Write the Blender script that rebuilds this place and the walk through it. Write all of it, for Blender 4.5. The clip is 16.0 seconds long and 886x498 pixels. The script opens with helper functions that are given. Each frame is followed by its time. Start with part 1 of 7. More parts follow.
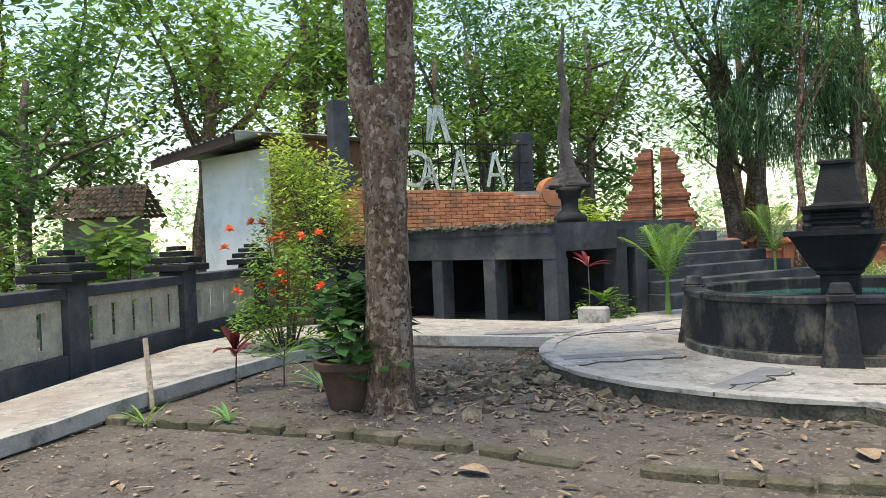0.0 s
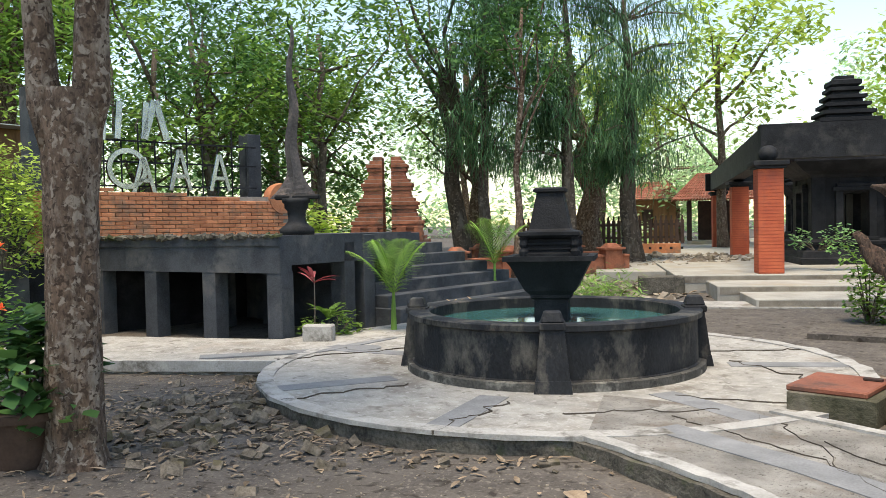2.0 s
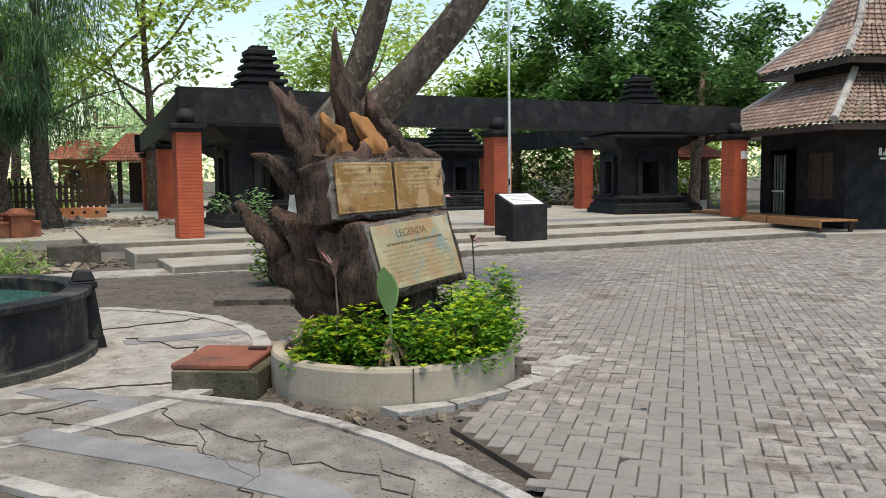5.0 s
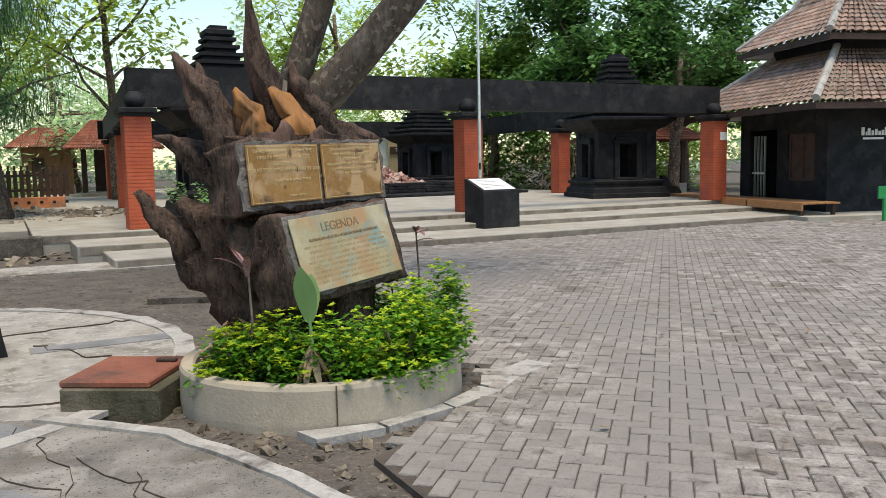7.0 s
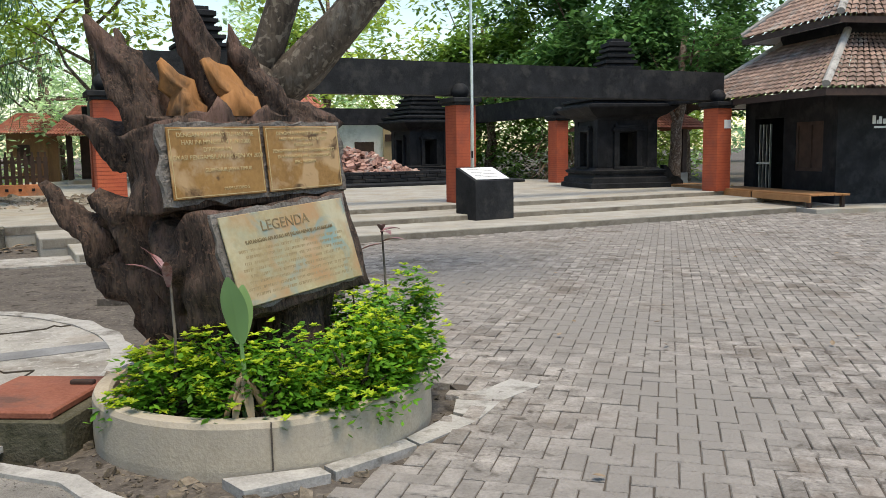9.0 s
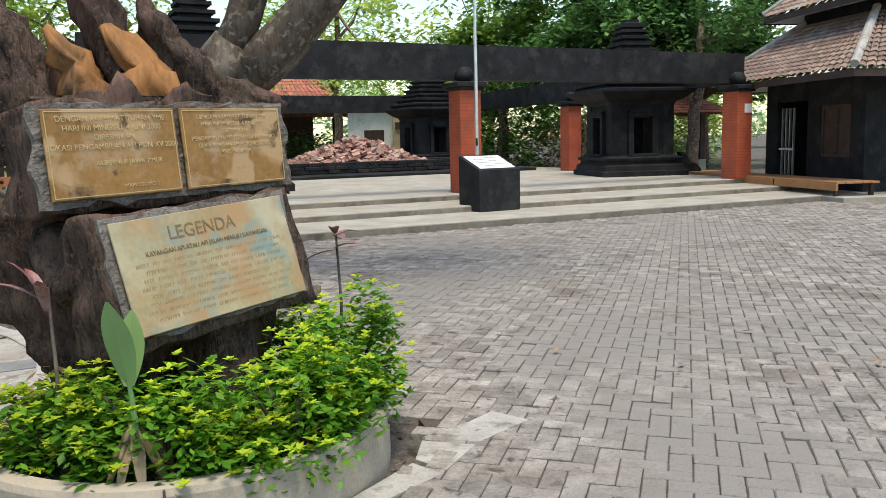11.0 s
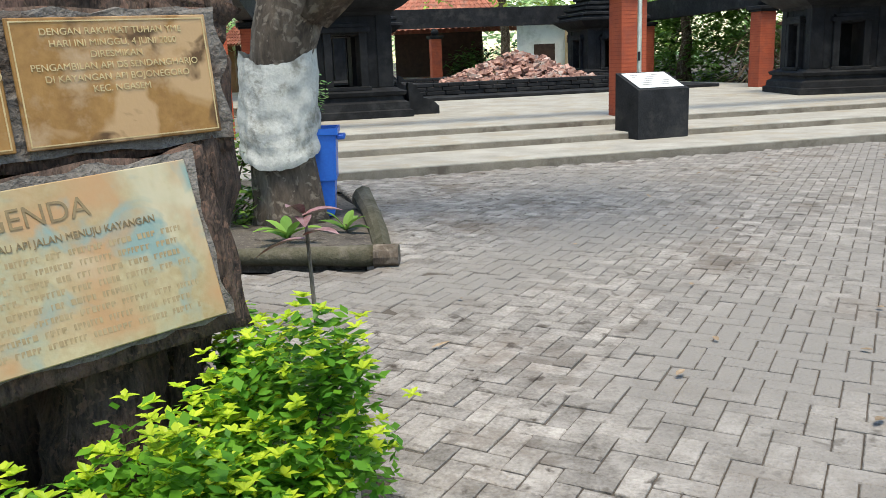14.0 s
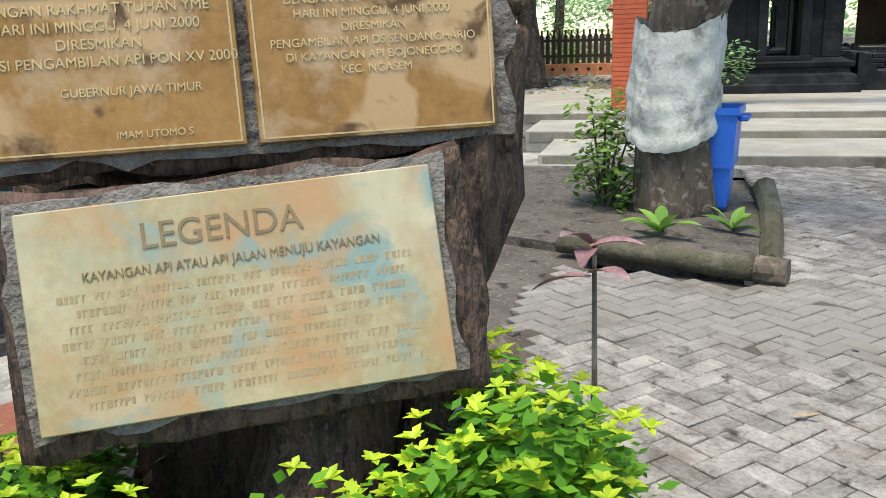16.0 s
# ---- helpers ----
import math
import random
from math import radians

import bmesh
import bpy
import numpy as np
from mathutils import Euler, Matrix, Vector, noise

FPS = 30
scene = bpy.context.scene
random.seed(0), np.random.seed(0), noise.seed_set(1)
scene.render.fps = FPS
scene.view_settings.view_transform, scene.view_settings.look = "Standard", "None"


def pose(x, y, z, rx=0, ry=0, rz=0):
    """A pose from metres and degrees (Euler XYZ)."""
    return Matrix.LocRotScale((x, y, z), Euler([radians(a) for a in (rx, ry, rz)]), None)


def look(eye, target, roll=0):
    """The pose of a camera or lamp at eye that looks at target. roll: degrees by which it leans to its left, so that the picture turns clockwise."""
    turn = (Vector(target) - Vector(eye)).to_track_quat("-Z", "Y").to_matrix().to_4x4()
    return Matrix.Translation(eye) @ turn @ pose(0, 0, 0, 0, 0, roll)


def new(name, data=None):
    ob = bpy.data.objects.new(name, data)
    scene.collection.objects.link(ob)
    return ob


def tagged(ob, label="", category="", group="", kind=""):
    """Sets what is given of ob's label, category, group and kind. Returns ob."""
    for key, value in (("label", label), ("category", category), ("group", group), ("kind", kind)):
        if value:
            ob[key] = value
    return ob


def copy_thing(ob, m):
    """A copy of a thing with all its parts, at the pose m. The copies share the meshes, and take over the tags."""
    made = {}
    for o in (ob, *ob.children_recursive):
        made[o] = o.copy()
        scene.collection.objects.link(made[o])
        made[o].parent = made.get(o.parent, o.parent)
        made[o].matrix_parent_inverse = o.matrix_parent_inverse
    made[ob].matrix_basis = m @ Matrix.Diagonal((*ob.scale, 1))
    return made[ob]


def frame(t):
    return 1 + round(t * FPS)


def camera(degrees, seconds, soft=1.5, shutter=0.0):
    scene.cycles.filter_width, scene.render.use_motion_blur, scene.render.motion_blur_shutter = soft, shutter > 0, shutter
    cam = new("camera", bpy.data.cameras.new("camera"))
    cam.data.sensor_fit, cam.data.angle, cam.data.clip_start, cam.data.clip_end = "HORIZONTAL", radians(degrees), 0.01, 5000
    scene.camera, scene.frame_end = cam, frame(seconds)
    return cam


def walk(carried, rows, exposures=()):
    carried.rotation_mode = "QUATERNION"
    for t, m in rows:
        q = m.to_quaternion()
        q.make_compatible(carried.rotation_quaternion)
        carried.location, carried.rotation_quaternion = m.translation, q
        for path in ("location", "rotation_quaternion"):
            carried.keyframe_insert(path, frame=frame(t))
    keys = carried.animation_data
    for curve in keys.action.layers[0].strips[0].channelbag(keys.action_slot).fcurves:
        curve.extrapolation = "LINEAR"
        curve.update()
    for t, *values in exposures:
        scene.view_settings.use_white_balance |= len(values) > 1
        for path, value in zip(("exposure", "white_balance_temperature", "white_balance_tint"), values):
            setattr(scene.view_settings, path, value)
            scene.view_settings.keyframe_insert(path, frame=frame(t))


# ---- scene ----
cam = camera(56.5, 16.0, soft=0.6)
PATH = [
    (0, (0.586, -0.511, 1.197), (-1.128, 0.518, 1.173), -2.5),
    (0.5, (0.561, -0.476, 1.196), (-1.117, 0.61, 1.136), -3.5),
    (1, (0.409, -0.317, 1.202), (-1.215, 0.846, 1.098), -4.4),
    (1.5, (0.281, -0.172, 1.298), (-1.205, 1.164, 1.221), -2.9),
    (2, (0.314, -0.114, 1.444), (-0.992, 1.4, 1.388), -1.2),
    (2.5, (0.404, -0.073, 1.465), (-0.655, 1.621, 1.388), -0.1),
    (3, (0.434, -0.016, 1.454), (-0.385, 1.806, 1.362), 0.7),
    (3.5, (0.404, 0.084, 1.44), (-0.204, 1.985, 1.318), 0.8),
    (4, (0.366, 0.234, 1.462), (0.021, 2.198, 1.308), 0.7),
    (4.5, (0.393, 0.385, 1.446), (0.238, 2.372, 1.277), 0.1),
    (5, (0.506, 0.635, 1.483), (0.384, 2.624, 1.313), -0.6),
    (5.2, (0.555, 0.718, 1.467), (0.455, 2.71, 1.31), -0.1),
    (7.3, (0.816, 1.585, 1.472), (0.731, 3.571, 1.257), -1.3),
    (7.5, (0.846, 1.667, 1.477), (0.739, 3.652, 1.259), -1.2),
    (8, (0.898, 1.854, 1.466), (0.772, 3.839, 1.25), -1.0),
    (8.5, (0.906, 2.118, 1.479), (0.802, 4.103, 1.262), -0.5),
    (9, (0.926, 2.337, 1.459), (0.847, 4.321, 1.225), -0.9),
    (9.2, (0.954, 2.44, 1.46), (0.869, 4.424, 1.225), -0.9),
    (11.3, (1.231, 3.42, 1.445), (1.106, 5.391, 1.168), -1.2),
    (11.5, (1.293, 3.541, 1.458), (1.144, 5.507, 1.124), -0.7),
    (12, (1.391, 3.817, 1.453), (1.181, 5.762, 1.037), -0.9),
    (12.5, (1.387, 4.171, 1.473), (1.162, 6.11, 1.037), -1.2),
    (13, (1.454, 4.461, 1.457), (1.207, 6.399, 1.025), -1.8),
    (13.5, (1.565, 4.748, 1.483), (1.214, 6.67, 1.056), -2.1),
    (14, (1.542, 5.029, 1.456), (1.0, 6.902, 1.01), -2.3),
    (14.5, (1.493, 5.276, 1.474), (0.684, 7.046, 1.011), -3.4),
    (15, (1.505, 5.527, 1.466), (0.378, 7.092, 0.935), -2.8),
    (15.5, (1.533, 5.69, 1.476), (0.182, 7.061, 0.934), -2.7),
    (16, (1.49, 5.87, 1.475), (0.111, 7.232, 0.984), -1.9),
]
walk(cam, [(t, look(eye, target, roll)) for t, eye, target, roll in PATH],
     [(0.0, 1.3, 7350, 9.5), (1.5, 1.3, 7350, 9.5), (2.5, 1.07, 7350, 10), (3.5, 0.80, 7300, 10), (8.0, 0.82, 7250, 9.5), (11.5, 0.98, 7150, 8), (12.5, 1.03, 7050, 7), (16.0, 1.22, 6900, 6)])

# ---- light ----
world = bpy.data.worlds.new("world")
scene.world = world
world.use_nodes = True
wn = world.node_tree
sky = wn.nodes.new("ShaderNodeTexSky")
sky.sky_type = "NISHITA"
sky.sun_disc = False
sky.sun_elevation = radians(74)
sky.sun_rotation = radians(155)
sky.air_density = 1.2
sky.dust_density = 0.4
wn.nodes["Background"].inputs[1].default_value = 0.13
wn.links.new(sky.outputs[0], wn.nodes["Background"].inputs[0])
sun = new("sun", bpy.data.lights.new("sun", "SUN"))
sun.data.energy = 2.3
sun.data.angle = radians(25)
sun.data.color = (1.0, 0.92, 0.80)
sun.matrix_world = look((0, 0, 0), (-0.12, 0.26, -1.0))


# ---- materials ----
def col(c):
    return (c[0], c[1], c[2], 1.0)


def mat(name, c1, c2, scale=6.0, rough=0.85, bump=0.3, fine=60.0, c3=None, stain=1.3, metal=0.0, per_object=0.0, stretch=(1, 1, 1), spec=0.3, island=0.0):
    """A surface of two colours mixed by a coarse and a fine noise, a third one as stains, with relief."""
    m = bpy.data.materials.new(name)
    m.use_nodes = True
    nt = m.node_tree
    L = nt.links.new
    b = nt.nodes["Principled BSDF"]
    b.inputs["Roughness"].default_value = rough
    b.inputs["Metallic"].default_value = metal
    b.inputs["Specular IOR Level"].default_value = spec
    tc = nt.nodes.new("ShaderNodeNewGeometry")
    mp = nt.nodes.new("ShaderNodeMapping")
    mp.inputs["Scale"].default_value = stretch
    L(tc.outputs["Position"], mp.inputs[0])

    def nz(s, d=4.0, r=0.6):
        n = nt.nodes.new("ShaderNodeTexNoise")
        n.inputs["Scale"].default_value = s
        n.inputs["Detail"].default_value = d
        n.inputs["Roughness"].default_value = r
        L(mp.outputs[0], n.inputs["Vector"])
        return n
    a, f = nz(scale), nz(fine, 3.0)
    add = nt.nodes.new("ShaderNodeMath")
    add.operation = "MULTIPLY_ADD"
    L(f.outputs[0], add.inputs[0])
    add.inputs[1].default_value = 0.45
    sc = nt.nodes.new("ShaderNodeMath")
    sc.operation = "MULTIPLY"
    sc.inputs[1].default_value = 0.75
    L(a.outputs[0], sc.inputs[0])
    L(sc.outputs[0], add.inputs[2])
    ramp = nt.nodes.new("ShaderNodeValToRGB")
    ramp.color_ramp.elements[0].position = 0.42
    ramp.color_ramp.elements[1].position = 0.78
    ramp.color_ramp.elements[0].color = col(c1)
    ramp.color_ramp.elements[1].color = col(c2)
    L(add.outputs[0], ramp.inputs[0])
    out = ramp.outputs[0]
    if c3 is not None:
        s = nz(stain, 6.0, 0.7)
        sr = nt.nodes.new("ShaderNodeValToRGB")
        sr.color_ramp.elements[0].position = 0.52
        sr.color_ramp.elements[1].position = 0.66
        L(s.outputs[0], sr.inputs[0])
        mx = nt.nodes.new("ShaderNodeMix")
        mx.data_type = "RGBA"
        L(sr.outputs[0], mx.inputs[0])
        L(out, mx.inputs[6])
        mx.inputs[7].default_value = col(c3)
        out = mx.outputs[2]
    for amount, node, sock in ((per_object, "ShaderNodeObjectInfo", "Random"), (island, "ShaderNodeNewGeometry", "Random Per Island")):
        if amount:
            oi = nt.nodes.new(node)
            mr = nt.nodes.new("ShaderNodeMapRange")
            mr.inputs[3].default_value = 1 - amount
            mr.inputs[4].default_value = 1 + amount
            L(oi.outputs[sock], mr.inputs[0])
            hv = nt.nodes.new("ShaderNodeHueSaturation")
            L(mr.outputs[0], hv.inputs["Value"])
            L(out, hv.inputs["Color"])
            out = hv.outputs[0]
    L(out, b.inputs["Base Color"])
    if bump:
        bp = nt.nodes.new("ShaderNodeBump")
        bp.inputs["Strength"].default_value = bump
        bp.inputs["Distance"].default_value = 0.03
        L(add.outputs[0], bp.inputs["Height"])
        L(bp.outputs[0], b.inputs["Normal"])
    return m


M_SOIL = mat("soil", (0.055, 0.047, 0.041), (0.135, 0.117, 0.10), 2.5, 0.95, 0.6, 45, (0.10, 0.085, 0.07), 0.7)
M_CONC = mat("pale_concrete", (0.21, 0.20, 0.18), (0.43, 0.41, 0.375), 3.0, 0.9, 0.5, 120, (0.17, 0.145, 0.12), 1.1)
M_AGG = mat("worn_aggregate_concrete", (0.12, 0.112, 0.10), (0.33, 0.31, 0.28), 3.0, 0.95, 0.8, 150, (0.17, 0.14, 0.115), 1.2)
M_CONCG = mat("grey_concrete_band", (0.145, 0.147, 0.15), (0.25, 0.252, 0.255), 3.0, 0.9, 0.25, 60)
M_RIM = mat("slab_rim", (0.26, 0.25, 0.23), (0.44, 0.425, 0.40), 4, 0.9, 0.4, 50, (0.10, 0.09, 0.075), 2.5)
M_EDGE = mat("dark_concrete_edge", (0.04, 0.036, 0.03), (0.15, 0.135, 0.11), 5, 0.95, 0.8, 40, (0.06, 0.07, 0.03), 2)
M_BLACK = mat("black_paint", (0.007, 0.0075, 0.009), (0.022, 0.023, 0.026), 3, 0.7, 0.4, 50, (0.03, 0.031, 0.033), 1.5, spec=0.18)
M_BLACKW = mat("worn_black_paint", (0.008, 0.0085, 0.010), (0.026, 0.027, 0.03), 3, 0.7, 0.4, 45, (0.042, 0.041, 0.04), 1.7, spec=0.18)
M_BASIN = mat("peeling_black_paint", (0.009, 0.0095, 0.011), (0.028, 0.03, 0.034), 3, 0.65, 0.4, 45, (0.11, 0.10, 0.085), 2.3, stretch=(1, 1, 0.6), spec=0.2)
M_FOOT = mat("worn_foot_ring", (0.02, 0.02, 0.02), (0.10, 0.095, 0.085), 5, 0.85, 0.5, 45, (0.30, 0.285, 0.25), 2.0)
M_SLATE = mat("slate_grey_paint", (0.028, 0.032, 0.038), (0.068, 0.075, 0.086), 2.5, 0.8, 0.4, 50, (0.10, 0.10, 0.10), 1.4, spec=0.2)
M_RED = mat("red_brick_paint", (0.36, 0.07, 0.035), (0.50, 0.12, 0.055), 2.5, 0.8, 0.3, 60, (0.30, 0.08, 0.05), 1.2, per_object=0.1)
M_BRICK = mat("orange_brick", (0.33, 0.12, 0.06), (0.52, 0.22, 0.11), 5, 0.9, 0.5, 60, (0.20, 0.13, 0.09), 1.6, per_object=0.22, island=0.2)
M_GATE = mat("weathered_red_brick", (0.20, 0.07, 0.04), (0.40, 0.15, 0.085), 7, 0.9, 0.6, 60, (0.12, 0.075, 0.055), 2.2, per_object=0.2)
M_MORTAR = mat("mortar", (0.22, 0.19, 0.16), (0.34, 0.30, 0.26), 5, 0.95, 0.5, 60)
M_PAVER = mat("paving_block", (0.125, 0.112, 0.10), (0.33, 0.305, 0.28), 6.0, 0.9, 0.9, 55, (0.14, 0.115, 0.095), 1.3, per_object=0.24, island=0.24)
M_JOINT = mat("joint_sand", (0.05, 0.042, 0.035), (0.11, 0.092, 0.076), 3, 0.95, 0.5, 70)
# stained, and darker than the treads: shade of the upright faces painted in
M_RISER = mat("stained_shaded_riser", (0.15, 0.13, 0.105), (0.28, 0.25, 0.205), 3, 0.9, 0.3, 60, (0.12, 0.10, 0.08), 1.6)
M_STEP = mat("step_concrete", (0.25, 0.235, 0.205), (0.40, 0.38, 0.335), 1.8, 0.85, 0.2, 60, (0.30, 0.26, 0.20), 1.0)
M_PLANTER = mat("planter_concrete", (0.30, 0.26, 0.20), (0.46, 0.405, 0.325), 2.5, 0.9, 0.25, 60, (0.36, 0.32, 0.26), 1.6)
M_BARK = mat("pale_bark", (0.045, 0.028, 0.019), (0.20, 0.132, 0.092), 16, 0.95, 1.0, 60, (0.27, 0.215, 0.17), 6.0, stretch=(1, 1, 0.45))
M_BARKD = mat("dark_bark", (0.04, 0.031, 0.024), (0.13, 0.10, 0.076), 8, 0.95, 1.0, 30, (0.17, 0.15, 0.125), 3.5, stretch=(1, 1, 0.35))
M_STUMP = mat("stump_bark", (0.010, 0.007, 0.006), (0.115, 0.078, 0.060), 26, 0.9, 1.0, 85, (0.15, 0.09, 0.072), 4.0, stretch=(1, 1, 0.22))
M_HEART = mat("orange_heartwood", (0.22, 0.095, 0.03), (0.40, 0.19, 0.07), 4, 0.75, 0.5, 40, (0.10, 0.06, 0.035), 2.0, stretch=(1, 1, 0.3))
M_RENDER = mat("cement_bed", (0.10, 0.088, 0.078), (0.23, 0.21, 0.19), 8, 0.95, 1.0, 60, (0.06, 0.04, 0.03), 3.0)
M_BRASS = mat("weathered_brass", (0.23, 0.11, 0.028), (0.38, 0.20, 0.06), 4.0, 0.42, 0.1, 40, (0.46, 0.31, 0.18), 2.4, metal=0.3, spec=0.5)
M_LEGEND = mat("weathered_pale_brass", (0.30, 0.215, 0.095), (0.44, 0.37, 0.22), 3.2, 0.42, 0.08, 40, (0.33, 0.32, 0.21), 3.6, metal=0.15, spec=0.5)


def second_stain(m, c, scale, lo, hi):
    """A further stain of colour c over a surface."""
    nt = m.node_tree
    b = nt.nodes["Principled BSDF"]
    src = b.inputs["Base Color"].links[0].from_socket
    g = nt.nodes.new("ShaderNodeNewGeometry")
    ad = nt.nodes.new("ShaderNodeVectorMath")
    ad.inputs[1].default_value = (3.3, 8.1, 5.7)
    n = nt.nodes.new("ShaderNodeTexNoise")
    n.inputs["Scale"].default_value, n.inputs["Detail"].default_value, n.inputs["Distortion"].default_value = scale, 4, 0.6
    r = nt.nodes.new("ShaderNodeValToRGB")
    r.color_ramp.elements[0].position, r.color_ramp.elements[1].position = lo, hi
    mx = nt.nodes.new("ShaderNodeMix")
    mx.data_type = "RGBA"
    L = nt.links.new
    L(g.outputs["Position"], ad.inputs[0])
    L(ad.outputs[0], n.inputs["Vector"])
    L(n.outputs[0], r.inputs[0])
    L(r.outputs[0], mx.inputs[0])
    L(src, mx.inputs[6])
    mx.inputs[7].default_value = col(c)
    L(mx.outputs[2], b.inputs["Base Color"])


second_stain(M_LEGEND, (0.40, 0.235, 0.11), 4.5, 0.48, 0.66)
second_stain(M_LEGEND, (0.47, 0.41, 0.28), 3.0, 0.52, 0.68)
second_stain(M_LEGEND, (0.20, 0.28, 0.25), 6.0, 0.55, 0.68)
second_stain(M_BRASS, (0.48, 0.30, 0.15), 3.1, 0.54, 0.60)
second_stain(M_BRASS, (0.11, 0.055, 0.02), 6.0, 0.57, 0.66)
second_stain(M_BARK, (0.29, 0.23, 0.18), 15, 0.55, 0.62)
second_stain(M_BARK, (0.06, 0.038, 0.026), 24, 0.56, 0.63)
second_stain(M_BARKD, (0.20, 0.165, 0.13), 12, 0.55, 0.63)
second_stain(M_STUMP, (0.125, 0.075, 0.055), 45, 0.55, 0.64)
second_stain(M_SOIL, (0.16, 0.138, 0.115), 26, 0.57, 0.66)
second_stain(M_SOIL, (0.035, 0.028, 0.022), 9, 0.58, 0.68)
second_stain(M_CONC, (0.19, 0.175, 0.152), 7, 0.58, 0.68)
second_stain(M_CONC, (0.40, 0.385, 0.355), 18, 0.58, 0.66)
second_stain(M_PAVER, (0.075, 0.062, 0.052), 9, 0.60, 0.70)
second_stain(M_PAVER, (0.22, 0.204, 0.187), 0.35, 0.45, 0.65)
second_stain(M_CONC, (0.29, 0.25, 0.21), 0.8, 0.62, 0.76)
second_stain(M_AGG, (0.33, 0.315, 0.285), 2.2, 0.56, 0.66)
second_stain(M_AGG, (0.06, 0.052, 0.044), 60, 0.60, 0.68)
M_LETTER = mat("engraved_letter", (0.15, 0.11, 0.06), (0.23, 0.17, 0.09), 20, 0.6, 0, 60)
M_LETTERP = mat("pale_letter", (0.46, 0.34, 0.17), (0.60, 0.47, 0.26), 20, 0.45, 0, 60, metal=0.3)
M_TILE = mat("clay_roof_tile", (0.17, 0.115, 0.092), (0.38, 0.265, 0.215), 3, 0.9, 0.5, 40, (0.24, 0.22, 0.20), 1.5, per_object=0.2, island=0.25)
M_TILER = mat("red_roof_tile", (0.30, 0.10, 0.065), (0.45, 0.18, 0.12), 3, 0.9, 0.4, 40, (0.22, 0.12, 0.09), 1.5, island=0.2)
M_WHITE = mat("white_paint", (0.66, 0.68, 0.68), (0.80, 0.81, 0.80), 2, 0.8, 0.1, 50, (0.55, 0.56, 0.54), 0.9)
M_STEEL = mat("steel", (0.55, 0.56, 0.57), (0.72, 0.73, 0.74), 6, 0.3, 0.05, 50, metal=0.9)
M_CHROME = mat("mirror_letter_metal", (0.22, 0.24, 0.25), (0.45, 0.47, 0.48), 4, 0.2, 0.05, 40, metal=1.0)
M_WOOD = mat("brown_wood", (0.16, 0.08, 0.04), (0.30, 0.16, 0.08), 4, 0.7, 0.3, 40, stretch=(1, 1, 0.2))
M_DARKW = mat("dark_wood", (0.035, 0.022, 0.017), (0.075, 0.045, 0.035), 4, 0.7, 0.3, 40)
M_BENCHW = mat("orange_bench_wood", (0.32, 0.15, 0.06), (0.45, 0.23, 0.10), 4, 0.6, 0.2, 40, stretch=(1, 1, 1))
M_BLUE = mat("blue_plastic", (0.015, 0.10, 0.50), (0.025, 0.16, 0.62), 3, 0.35, 0.02, 40, spec=0.5)
M_CLOTH = mat("pale_sack_cloth", (0.40, 0.40, 0.37), (0.58, 0.57, 0.53), 5, 0.85, 0.35, 40, (0.22, 0.21, 0.18), 3.5)
M_POT = mat("brown_clay_pot", (0.055, 0.032, 0.022), (0.10, 0.06, 0.042), 4, 0.7, 0.2, 40)
M_LID = mat("rusty_red_lid", (0.19, 0.065, 0.04), (0.30, 0.115, 0.075), 4, 0.85, 0.3, 50, (0.12, 0.06, 0.045), 2)
M_STONE = mat("rubble_stone", (0.11, 0.09, 0.068), (0.33, 0.285, 0.225), 8, 0.95, 0.6, 40, (0.15, 0.11, 0.08), 2, island=0.35, per_object=0.25)
M_CLOD = mat("soil_stained_rubble", (0.045, 0.036, 0.027), (0.21, 0.175, 0.135), 9, 0.95, 0.7, 45, (0.09, 0.075, 0.04), 2.5, island=0.4)
M_BRUB = mat("brick_rubble", (0.25, 0.13, 0.10), (0.46, 0.28, 0.23), 6, 0.95, 0.6, 40, (0.40, 0.36, 0.33), 2, island=0.3)
M_DRYLEAF = mat("dry_leaf", (0.16, 0.11, 0.07), (0.34, 0.26, 0.18), 8, 0.9, 0.3, 40, island=0.4)
M_MOSS = mat("mossy_stone", (0.05, 0.048, 0.028), (0.11, 0.10, 0.07), 6, 0.95, 0.8, 40, (0.16, 0.14, 0.11), 2)
M_BLUEW = mat("rough_wall_plaster", (0.29, 0.265, 0.21), (0.48, 0.45, 0.37), 6, 0.95, 0.9, 30, (0.20, 0.20, 0.17), 1.5)
M_TAN = mat("tan_wall", (0.40, 0.30, 0.18), (0.52, 0.40, 0.26), 2, 0.85, 0.1, 40)
M_KERIS = mat("bronze_grey_sculpture", (0.03, 0.028, 0.03), (0.11, 0.095, 0.09), 3, 0.5, 0.4, 30, (0.26, 0.19, 0.155), 1.6, metal=0.2)


